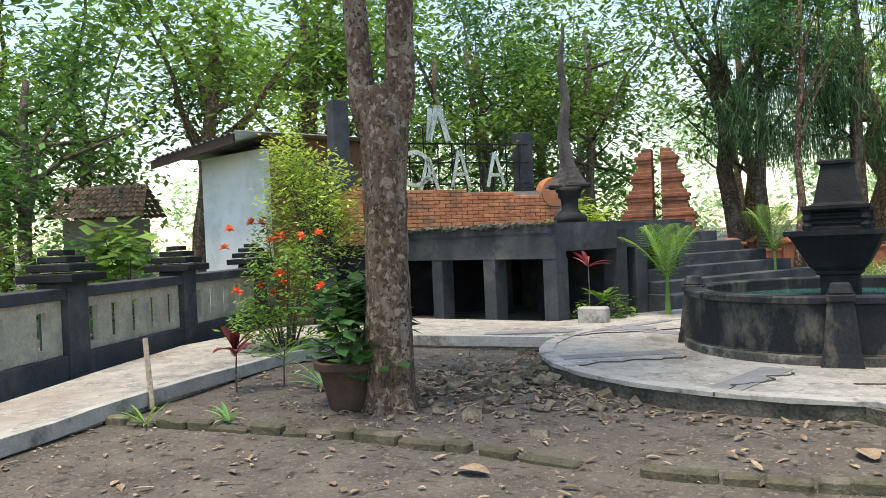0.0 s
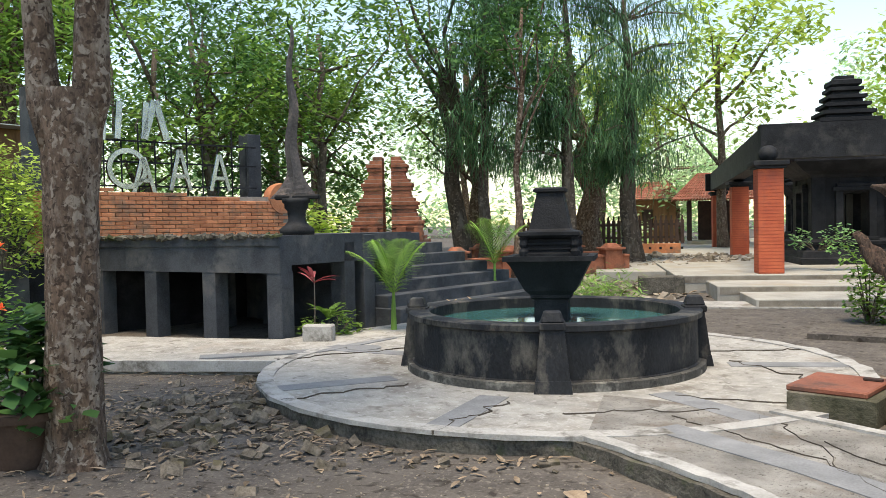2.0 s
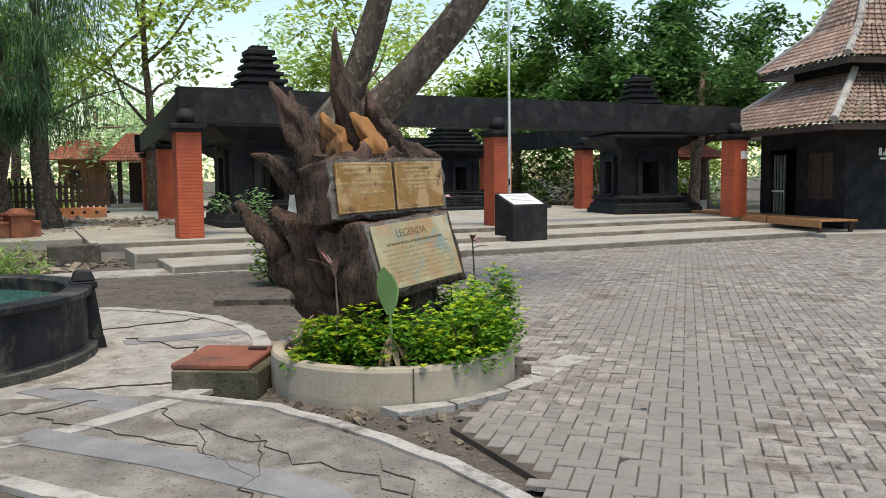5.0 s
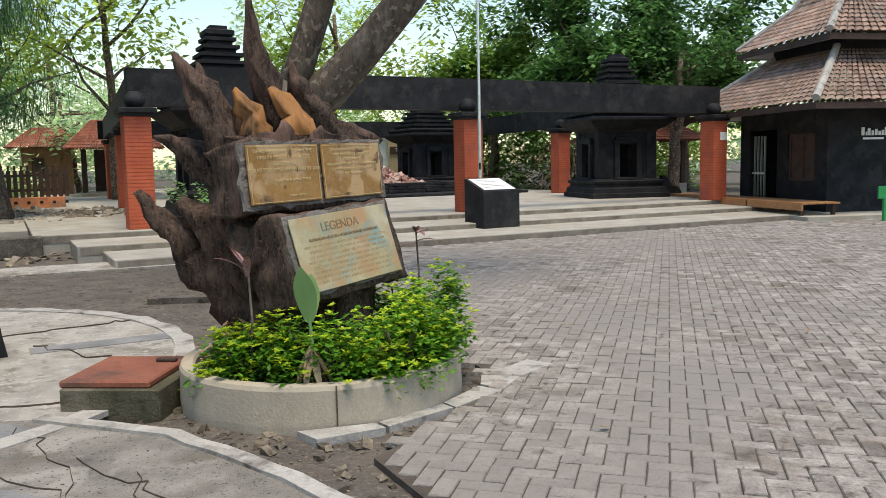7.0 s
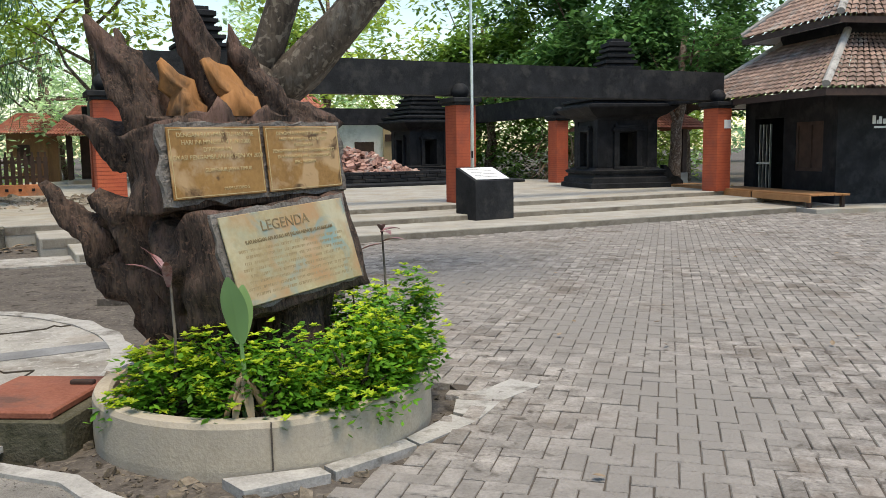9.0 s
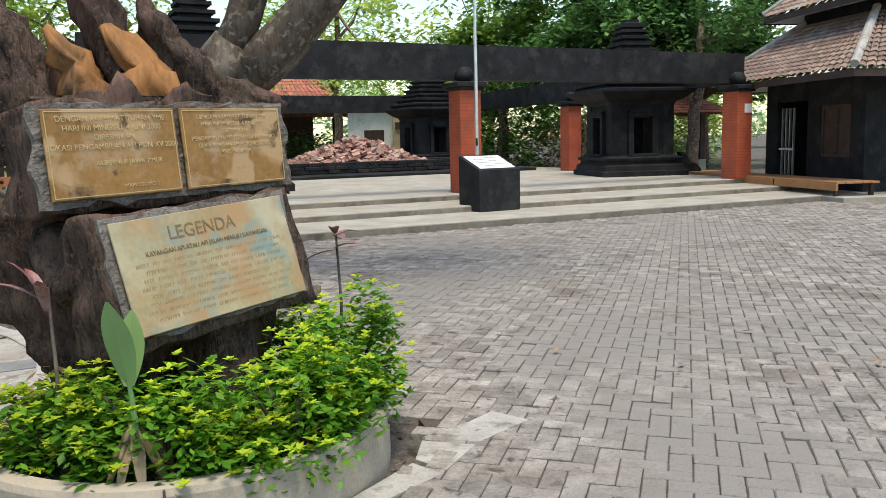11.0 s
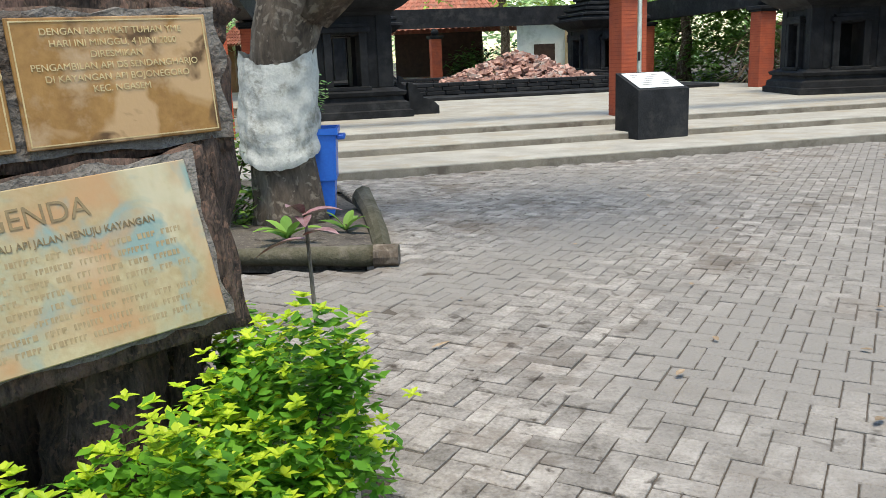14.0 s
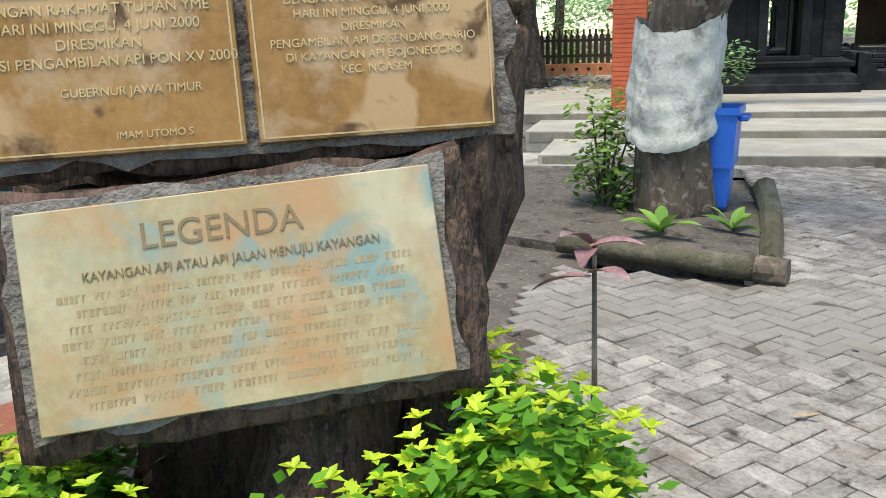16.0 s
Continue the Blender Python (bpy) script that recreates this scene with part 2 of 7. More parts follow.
def leaf_mat(name, c1, c2, trans=0.35, rough=0.55):
    m = bpy.data.materials.new(name)
    m.use_nodes = True
    nt = m.node_tree
    L = nt.links.new
    b = nt.nodes["Principled BSDF"]
    g = nt.nodes.new("ShaderNodeNewGeometry")
    r = nt.nodes.new("ShaderNodeValToRGB")
    r.color_ramp.elements[0].color = col(c1)
    r.color_ramp.elements[1].color = col(c2)
    L(g.outputs["Random Per Island"], r.inputs[0])
    n = nt.nodes.new("ShaderNodeTexNoise")
    n.inputs["Scale"].default_value = 0.9
    L(g.outputs["Position"], n.inputs["Vector"])
    mr = nt.nodes.new("ShaderNodeMapRange")
    mr.inputs[1].default_value, mr.inputs[2].default_value = 0.3, 0.7
    mr.inputs[3].default_value, mr.inputs[4].default_value = 0.5, 1.5
    L(n.outputs[0], mr.inputs[0])
    hv = nt.nodes.new("ShaderNodeHueSaturation")
    L(mr.outputs[0], hv.inputs["Value"])
    L(r.outputs[0], hv.inputs["Color"])
    L(hv.outputs[0], b.inputs["Base Color"])
    b.inputs["Roughness"].default_value = rough
    b.inputs["Specular IOR Level"].default_value = 0.25
    t = nt.nodes.new("ShaderNodeBsdfTranslucent")
    L(hv.outputs[0], t.inputs[0])
    mx = nt.nodes.new("ShaderNodeMixShader")
    mx.inputs[0].default_value = trans
    L(b.outputs[0], mx.inputs[1])
    L(t.outputs[0], mx.inputs[2])
    L(mx.outputs[0], nt.nodes["Material Output"].inputs[0])
    return m


L_MID = leaf_mat("mid_green_leaves", (0.088, 0.186, 0.033), (0.245, 0.403, 0.078))
L_DARK = leaf_mat("dark_green_leaves", (0.044, 0.116, 0.033), (0.123, 0.264, 0.072))
L_PINE = leaf_mat("casuarina_needles", (0.052, 0.132, 0.058), (0.14, 0.279, 0.13))
L_LIGHT = leaf_mat("light_green_leaves", (0.245, 0.372, 0.065), (0.525, 0.651, 0.143), 0.45)
# paler greens for far crowns: distance haze is put into the leaf colour
L_PALE = leaf_mat("haze_paled_leaves", (0.30, 0.50, 0.22), (0.62, 0.76, 0.46), 0.45)
L_HEDGE = leaf_mat("golden_hedge_leaves", (0.05, 0.17, 0.014), (0.15, 0.34, 0.03), 0.4, 0.4)
L_HEDGEY = leaf_mat("golden_hedge_tips", (0.30, 0.45, 0.025), (0.52, 0.62, 0.05), 0.4, 0.4)
L_PALM = leaf_mat("palm_fronds", (0.13, 0.27, 0.05), (0.28, 0.44, 0.10), 0.35)
L_RED = leaf_mat("red_ti_leaves", (0.15, 0.02, 0.03), (0.32, 0.10, 0.10), 0.3)
L_FLOWER = leaf_mat("orange_flowers", (0.75, 0.12, 0.05), (0.85, 0.25, 0.08), 0.3)
L_VAR = leaf_mat("variegated_leaf", (0.14, 0.32, 0.09), (0.34, 0.50, 0.22), 0.3)
L_DRY = leaf_mat("dead_fronds", (0.24, 0.16, 0.09), (0.40, 0.30, 0.19), 0.2)


def water_mat():
    m = bpy.data.materials.new("pond_water")
    m.use_nodes = True
    b = m.node_tree.nodes["Principled BSDF"]
    b.inputs["Base Color"].default_value = (0.04, 0.13, 0.125, 1)
    b.inputs["Roughness"].default_value = 0.06
    n = m.node_tree.nodes.new("ShaderNodeTexNoise")
    n.inputs["Scale"].default_value = 6
    bp = m.node_tree.nodes.new("ShaderNodeBump")
    bp.inputs["Strength"].default_value = 0.08
    m.node_tree.links.new(n.outputs[0], bp.inputs["Height"])
    m.node_tree.links.new(bp.outputs[0], b.inputs["Normal"])
    return m


M_WATER = water_mat()


# ---- builders ----
def part(name, bm, material, parent=None, label="", smooth=False):
    me = bpy.data.meshes.new(name)
    bm.to_mesh(me)
    bm.free()
    me.materials.append(material)
    if smooth:
        me.shade_smooth()
    ob = new(name, me)
    if parent is not None:
        ob.parent = parent
    return tagged(ob, label)


def pydata(name, verts, faces, material, parent=None, label="", smooth=False):
    me = bpy.data.meshes.new(name)
    me.from_pydata(verts, [], faces)
    me.materials.append(material)
    if smooth:
        me.shade_smooth()
    ob = new(name, me)
    if parent is not None:
        ob.parent = parent
    return tagged(ob, label)


def thing(name, label, category, m=None, group=""):
    ob = new(name)
    ob.empty_display_size = 0.2
    if m is not None:
        ob.matrix_basis = m
    return tagged(ob, label, category, group)


def box(bm, x0, y0, z0, x1, y1, z1, bevel=0.0, taper=0.0):
    vs = [bm.verts.new((x, y, z)) for z, k in ((z0, 0), (z1, taper)) for x, y in ((x0 + k, y0 + k), (x1 - k, y0 + k), (x1 - k, y1 - k), (x0 + k, y1 - k))]
    fs = [bm.faces.new([vs[i] for i in q]) for q in ((3, 2, 1, 0), (4, 5, 6, 7), (0, 1, 5, 4), (1, 2, 6, 5), (2, 3, 7, 6), (3, 0, 4, 7))]
    if bevel:
        es = list({e for f in fs for e in f.edges})
        bmesh.ops.bevel(bm, geom=es, offset=bevel, segments=1, affect="EDGES", profile=0.5)
    return bm


def bx(x0, y0, z0, x1, y1, z1, bevel=0.008, taper=0.0):
    return box(bmesh.new(), x0, y0, z0, x1, y1, z1, bevel, taper)


def lathe(profile, n=48, bm=None, cx=0, cy=0):
    bm = bm or bmesh.new()
    rings = []
    for r, z in profile:
        rings.append([bm.verts.new((cx + r * math.cos(2 * math.pi * i / n), cy + r * math.sin(2 * math.pi * i / n), z)) for i in range(n)])
    for a, b in zip(rings, rings[1:]):
        for i in range(n):
            bm.faces.new((a[i], a[(i + 1) % n], b[(i + 1) % n], b[i]))
    return bm


def capped(profile, n=32):
    bm = lathe(profile, n)
    bm.verts.ensure_lookup_table()
    bm.faces.new(list(bm.verts[:n])[::-1])
    bm.faces.new(list(bm.verts[-n:]))
    return bm


def prism(bm, outline, z0, z1):
    lo = [bm.verts.new((x, y, z0)) for x, y in outline]
    hi = [bm.verts.new((x, y, z1)) for x, y in outline]
    bm.faces.new(hi)
    bm.faces.new(lo[::-1])
    n = len(lo)
    for i in range(n):
        bm.faces.new((lo[i], lo[(i + 1) % n], hi[(i + 1) % n], hi[i]))
    return bm


def tube(bm, pts, radii, n=10, wob=0.0, seed=0, flute=0.0):
    """A limb along pts with a radius at each, its skin uneven by wob, ends closed."""
    pts = [Vector(p) for p in pts]
    rings = []
    side = Vector((1, 0.3, 0.1)).normalized()
    for i, p in enumerate(pts):
        d = (pts[min(i + 1, len(pts) - 1)] - pts[max(i - 1, 0)]).normalized()
        a = (side - d * side.dot(d)).normalized()
        b = d.cross(a)
        ring = []
        for k in range(n):
            ang = 2 * math.pi * k / n
            w = 1 + wob * noise.noise(Vector((math.cos(ang) * 1.7 + seed, math.sin(ang) * 1.7, i * 0.55))) + flute * math.sin(ang * 5 + seed) * max(0, 1 - i / 4)
            ring.append(bm.verts.new(p + (a * math.cos(ang) + b * math.sin(ang)) * radii[i] * w))
        rings.append(ring)
    for r, s in zip(rings, rings[1:]):
        for k in range(n):
            bm.faces.new((r[k], r[(k + 1) % n], s[(k + 1) % n], s[k]))
    bm.faces.new(rings[0][::-1])
    bm.faces.new(rings[-1])
    return bm


def bend(a, b, k, wob, rnd):
    """k points from a to b on a wavering line."""
    a, b = Vector(a), Vector(b)
    return [a.lerp(b, i / (k - 1)) + Vector((rnd.uniform(-wob, wob), rnd.uniform(-wob, wob), 0)) * (0 < i < k - 1) for i in range(k)]


def leaves(centres, count, spread, size, rnd, aspect=2.2, droop=0.2, per=None):
    """Verts and faces of many small folded leaves scattered round clump centres."""
    vs, fs = [], []
    for _ in range(count):
        c = centres[rnd.randrange(len(centres))]
        while True:
            o = Vector((rnd.uniform(-1, 1), rnd.uniform(-1, 1), rnd.uniform(-1, 1)))
            if o.length < 1:
                break
        p = Vector(c) + o * spread
        yaw = rnd.uniform(0, 6.283)
        d = Vector((math.cos(yaw), math.sin(yaw), rnd.uniform(-0.7, 0.5) - droop)).normalized()
        s = d.cross(Vector((rnd.uniform(-.4, .4), rnd.uniform(-.4, .4), 1))).normalized()
        ln = size * rnd.uniform(0.6, 1.3)
        w = ln / aspect * 0.5
        i = len(vs)
        vs += [p, p + d * ln * 0.5 + s * w, p + d * ln, p + d * ln * 0.5 - s * w]
        fs.append((i, i + 1, i + 2, i + 3))
    return vs, fs


# ---- the plan ----
FC = Vector((-4.42, 7.10, 0))          # fountain
PC = Vector((-0.27, 6.90, 0))          # planter
PR = 0.93
U = Vector((0.863, 0.505, 0))          # along the pavilion's front
V = Vector((-0.505, 0.863, 0))         # to its back
O = Vector((-6.0, 17.05, 0))           # first red pillar
PZ = 0.33                              # pavilion floor
PAVED = [(3.3, -5), (2.0, 1.0), (1.32, 3.6), (0.24, 5.5), (0.62, 6.15), (0.90, 7.05), (0.75, 7.45), (0.2, 7.9), (-0.6, 8.4), (-1.3, 9.2), (-1.8, 10.15), (-0.5, 10.45),
         (-1.35, 12.3), (-2.6, 14.75), (-0.2, 16.15), (9.6, 21.9), (16, 21.9), (16, -5)]


def inside(x, y, poly):
    c = False
    j = len(poly) - 1
    for i in range(len(poly)):
        (xi, yi), (xj, yj) = poly[i], poly[j]
        if (yi > y) != (yj > y) and x < (xj - xi) * (y - yi) / (yj - yi) + xi:
            c = not c
        j = i
    return c


def step01(a, b, t):
    t = max(0.0, min(1.0, (t - a) / (b - a)))
    return t * t * (3 - 2 * t)


def gz(x, y):
    """Height of the bare ground."""
    n = 0.05 * noise.noise(Vector((x * 0.6, y * 0.6, 0))) + 0.02 * noise.noise(Vector((x * 2.3, y * 2.3, 4)))
    back = step01(11.5, 24, y - 0.25 * (x + 6)) * step01(-1.5, -5.5, x)
    z = -0.15 + n * (0.6 + back) + 0.42 * back
    if x > -1.8:
        z = z + (-0.05 - z) * step01(4.0, 5.3, y + 0.6 * x) * step01(-1.8, -0.9, x)
    if x > -10 and y > 13:
        z = min(z, -0.05 + 0.4 * step01(-6.0, -9.0, x))
    return min(z, 0.45)


def axis(lo, hi, fine, far):
    a = [lo + fine * i for i in range(int((hi - lo) / fine) + 1)]
    out = [1.0]
    while out[-1] < far:
        out.append(out[-1] * 1.7 + 1)
    return [lo - o for o in reversed(out)] + a + [hi + o for o in out]


xs, ys = axis(-14, 4, 0.16, 900), axis(-5, 24, 0.16, 900)
gv = [(x, y, gz(x, y)) for y in ys for x in xs]
nx = len(xs)
gf = [(j * nx + i, j * nx + i + 1, (j + 1) * nx + i + 1, (j + 1) * nx + i) for j in range(len(ys) - 1) for i in range(nx - 1)]
tagged(pydata("ground", gv, gf, M_SOIL, smooth=True), "bare grey-brown trampled garden soil", "ground", kind="structure")


# ---- concrete slab round the fountain, with its paths ----
def ring_outline(c, r, n=72, wob=0.02, seed=0):
    return [(c.x + (r + wob * noise.noise(Vector((i * 0.9, seed, 0)))) * math.cos(2 * math.pi * i / n), c.y + (r + wob * noise.noise(Vector((i * 0.9, seed, 0)))) * math.sin(2 * math.pi * i / n)) for i in range(n)]


SR = 3.02
slab = thing("slab", "cracked pale concrete slab round the fountain", "paving")
slab["kind"] = "structure"
part("slab_body", prism(bmesh.new(), ring_outline(FC, SR - 0.06, 96, 0.03), -0.30, -0.012), M_CONC, slab)
bm = bmesh.new()
n = 120
for i in range(n):
    a0, a1 = 2 * math.pi * i / n, 2 * math.pi * (i + 1) / n
    w0, w1 = (0.03 * noise.noise(Vector((k % n * 0.5, 7, 0))) for k in (i, i + 1))
    q = []
    for z in (-0.035, 0.0):
        for a, w in ((a0, w0), (a1, w1)):
            for r in (SR - 0.16, SR + w):
                q.append(bm.verts.new((FC.x + r * math.cos(a), FC.y + r * math.sin(a), z + (w * 0.4 if z == 0 else 0))))
    for f in ((4, 5, 7, 6), (1, 3, 7, 5), (0, 4, 6, 2)):
        bm.faces.new([q[k] for k in f])
bmesh.ops.remove_doubles(bm, verts=bm.verts, dist=0.0005)
part("rim", bm, M_RIM, slab, "pale chipped rim")
# edge face below the rim, in a darker concrete than the slab top
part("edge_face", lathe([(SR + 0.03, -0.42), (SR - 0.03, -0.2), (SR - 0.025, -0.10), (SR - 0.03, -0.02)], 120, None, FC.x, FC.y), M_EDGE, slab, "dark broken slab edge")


def flat(name, outline, z, mtl, parent, label="", th=0.12):
    return part(name, prism(bmesh.new(), outline, z - th, z), mtl, parent, label)


LEG_L = [(-2.62, 4.75), (-2.25, 4.63), (-1.62, 4.38), (-1.31, 4.24), (-0.93, 4.0), (-0.55, 3.55), (-0.3, 2.9), (-0.2, 2.0), (-0.15, -5.0)]
LEG_R = [(-1.85, 6.16), (-0.93, 5.86), (-0.24, 5.32), (0.26, 4.84), (0.63, 4.36), (0.95, 3.6), (1.25, 2.4), (1.6, 0.8), (2.6, -5.0)]
flat("path_leg", [(-3.2, 6.0)] + LEG_L + LEG_R[::-1], -0.008, M_AGG, slab, "worn gritty path slab", 0.25)


def strip(name, pts, w, z, mtl, parent, label="", th=0.06, wob=0.012, sub=4):
    """A low kerb along a line of points."""
    P = []
    for a, b in zip(pts, pts[1:]):
        for k in range(sub):
            P.append(Vector((*a, 0)).lerp(Vector((*b, 0)), k / sub))
    P.append(Vector((*pts[-1], 0)))
    bm = bmesh.new()
    prev = None
    for i, p in enumerate(P):
        d = (P[min(i + 1, len(P) - 1)] - P[max(i - 1, 0)]).normalized()
        s = Vector((-d.y, d.x, 0))
        o = wob * noise.noise(Vector((i * 0.7, w * 9, 2)))
        q = [bm.verts.new(p + s * (w / 2 + o) + Vector((0, 0, zz))) for zz in (z - th, z + o * 0.5)] + [bm.verts.new(p - s * (w / 2 - o) + Vector((0, 0, zz))) for zz in (z + o * 0.5, z - th)]
        if prev:
            for k in range(3):
                bm.faces.new((prev[k], prev[k + 1], q[k + 1], q[k]))
        else:
            bm.faces.new(q)
        prev = q
    bm.faces.new(prev[::-1])
    bmesh.ops.recalc_face_normals(bm, faces=bm.faces)
    return part(name, bm, mtl, parent, label)


strip("rim", LEG_L, 0.12, 0.004, M_RIM, slab, "pale chipped rim", 0.035)
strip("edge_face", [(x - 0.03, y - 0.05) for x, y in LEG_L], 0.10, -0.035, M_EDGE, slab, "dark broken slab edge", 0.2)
strip("kerb", LEG_R, 0.10, 0.012, M_RIM, slab, "pale chipped kerb", 0.14)
# grey bands let into the slab
for a in (-2.05, -1.28, -0.45, 0.55, 1.6, 2.5, 3.35):
    d = Vector((math.cos(a), math.sin(a), 0))
    s = Vector((-d.y, d.x, 0)) * 0.13
    p, q = FC + d * 1.75, FC + d * 2.86
    flat("band", [(v.x, v.y) for v in (p - s, q - s, q + s, p + s)], -0.006, M_CONCG, slab, "", 0.02)
for pts in ([(-2.3, 5.25), (-1.2, 4.85), (-0.4, 4.45), (0.3, 3.7)], [(-8.0, 5.2), (-7.2, 6.3), (-7.3, 7.6)]):
    strip("band", pts, 0.26, -0.001, M_CONCG, slab, "", 0.02, 0.0)
flat("path_left", [(-5.68, -0.27), (-6.98, 1.03), (-8.27, 2.65), (-8.72, 4.4), (-7.0, 5.55), (-6.4, 6.2), (-6.9, 8.6), (-8.3, 9.2), (-8.5, 6.75), (-10.9, 5.6), (-11.3, 3.6), (-10.2, 2.0), (-8.8, 0.9), (-7.35, -0.15),
                    (-5.2, -2.2), (-3.7, -2.2)], -0.02, M_CONC, slab, "", 0.25)
strip("rim", [(-3.7, -2.2), (-5.68, -0.27), (-6.98, 1.03), (-8.27, 2.65), (-8.72, 4.4), (-7.0, 5.55)], 0.10, 0.0, M_RIM, slab, "pale path edge", 0.12)
flat("path_back", [(-7.0, 11.8), (-6.6, 14.6), (-3.4, 14.3), (-0.9, 8.6), (-1.6, 8.2), (-2.4, 9.2), (-3.4, 10.0), (-4.5, 10.2)], -0.035, M_SOIL, slab, "trodden dirt strip", 0.1)
strip("band", [(-8.2, 12.3), (-5.2, 13.9), (-2.6, 15.2)], 1.1, -0.01, M_CONC, slab, "pale path before the steps", 0.1)

# cracks: thin crooked grooves filled with dirt
rnd = random.Random(5)
for k, (a, b) in enumerate((((-3.7, 5.3), (-3.55, 4.2)), ((-1.9, 6.0), (-0.7, 4.6)), ((-1.3, 5.5), (0.1, 4.4)), ((-3.0, 8.2), (-1.9, 7.6)), ((-6.3, 7.2), (-7.1, 5.6)), ((-2.6, 9.4), (-3.6, 8.5)), ((-2.4, 5.6), (-1.0, 4.9)), ((-0.9, 5.3), (-0.5, 3.9)), ((-3.1, 5.2), (-2.2, 6.0)), ((-0.1, 4.9), (0.5, 3.4)), ((-4.9, 5.4), (-5.3, 4.25)), ((-2.7, 6.3), (-1.5, 6.6)))):
    pts = [(p.x, p.y) for p in bend((*a, 0), (*b, 0), 13, 0.07, rnd)]
    strip("crack", pts, 0.003, 0.0006, M_JOINT, slab, "", 0.03, 0.006, 2)


# ---- fountain ----
fountain = thing("fountain", "round black painted fountain basin with worn base, holding green water", "fountain", Matrix.Translation(FC) @ Matrix.Diagonal((0.95, 0.95, 0.80, 1)))
part("basin_wall", lathe([(1.58, -0.02), (1.58, 0.05), (1.545, 0.06), (1.545, 0.09), (1.52, 0.10), (1.52, 0.62), (1.57, 0.64), (1.57, 0.70), (1.55, 0.715), (1.36, 0.715), (1.34, 0.70), (1.34, 0.25)], 96), M_BASIN, fountain)
part("foot_ring", lathe([(1.60, -0.02), (1.60, 0.075), (1.575, 0.085), (1.50, 0.085)], 96), M_FOOT, fountain, "worn black and pale foot ring")
part("water", capped([(1.34, 0.50), (1.345, 0.56)], 96), M_WATER, fountain, "still turquoise water")
pier = bmesh.new()
for y0, y1, hw0, hw1, z0, z1 in ((-0.14, -0.12, 0.175, 0.16, -0.02, 0.12), (-0.115, -0.06, 0.155, 0.11, 0.12, 0.66)):
    vs = [pier.verts.new(p) for p in ((-hw0, y0, z0), (hw0, y0, z0), (hw0, 0.06, z0), (-hw0, 0.06, z0), (-hw1, y1, z1), (hw1, y1, z1), (hw1, 0.06, z1), (-hw1, 0.06, z1))]
    for q in ((3, 2, 1, 0), (4, 5, 6, 7), (0, 1, 5, 4), (1, 2, 6, 5), (2, 3, 7, 6), (3, 0, 4, 7)):
        pier.faces.new([vs[n] for n in q])
box(pier, -0.12, -0.085, 0.66, 0.12, 0.15, 0.74, 0.01)
box(pier, -0.11, -0.075, 0.74, 0.11, 0.135, 0.86, 0.015, 0.035)
pm = part("pier", pier, M_BASIN, fountain, "worn black pier")
for k, a in enumerate((-57, 33, 123, 213)):
    o = pm if k == 0 else pm.copy()
    if k:
        scene.collection.objects.link(o)
    d = Vector((math.cos(radians(a)), math.sin(radians(a)), 0))
    o.matrix_basis = Matrix.Translation(d * 1.53) @ Matrix.Rotation(radians(a + 90), 4, "Z")
sq = math.radians(35)
R45 = Matrix.Rotation(math.radians(28), 4, "Z")


def sqr(profile, bev=0.006):
    """A square-plan tower from (half width, height) pairs."""
    bm = bmesh.new()
    rings = []
    for r, z in profile:
        rings.append([bm.verts.new((sx * r, sy * r, z)) for sx, sy in ((-1, -1), (1, -1), (1, 1), (-1, 1))])
    for a, b in zip(rings, rings[1:]):
        for i in range(4):
            bm.faces.new((a[i], a[(i + 1) % 4], b[(i + 1) % 4], b[i]))
    bm.faces.new(rings[0][::-1])
    bm.faces.new(rings[-1])
    return bm


for nm, pr, lb in (("stem", [(0.20, 0.4), (0.20, 0.84), (0.24, 0.86), (0.24, 0.90)], ""),
                   ("bowl", [(0.24, 0.90), (0.30, 0.96), (0.45, 1.28), (0.49, 1.34), (0.53, 1.34), (0.53, 1.40), (0.44, 1.40), (0.42, 1.36)], "black tapered square bowl"),
                   ("lantern", [(0.34, 1.36), (0.34, 1.43), (0.29, 1.45), (0.29, 1.47), (0.31, 1.48), (0.31, 1.50), (0.28, 1.51), (0.28, 1.53), (0.30, 1.54), (0.30, 1.57), (0.27, 1.58), (0.27, 1.61), (0.33, 1.63), (0.36, 1.66), (0.36, 1.70), (0.26, 1.72)], ""),
                   ("spire", [(0.26, 1.72), (0.24, 1.74), (0.155, 2.20), (0.19, 2.215), (0.19, 2.25), (0.16, 2.27)], "tapered black spire")):
    part(nm, sqr(pr), M_BLACK, fountain, lb).matrix_basis = R45 @ Matrix.Diagonal((0.9, 0.9, 1, 1))
for k in range(4):
    c = part("corner_ornament", lathe([(0.0, 1.40), (0.05, 1.41), (0.055, 1.46), (0.035, 1.5), (0.05, 1.54), (0.04, 1.6), (0.055, 1.63), (0.0, 1.64)], 10), M_BLACK, fountain)
    c.matrix_basis = R45 @ Matrix.Rotation(k * math.pi / 2, 4, "Z") @ Matrix.Translation((0.27, 0.27, 0))

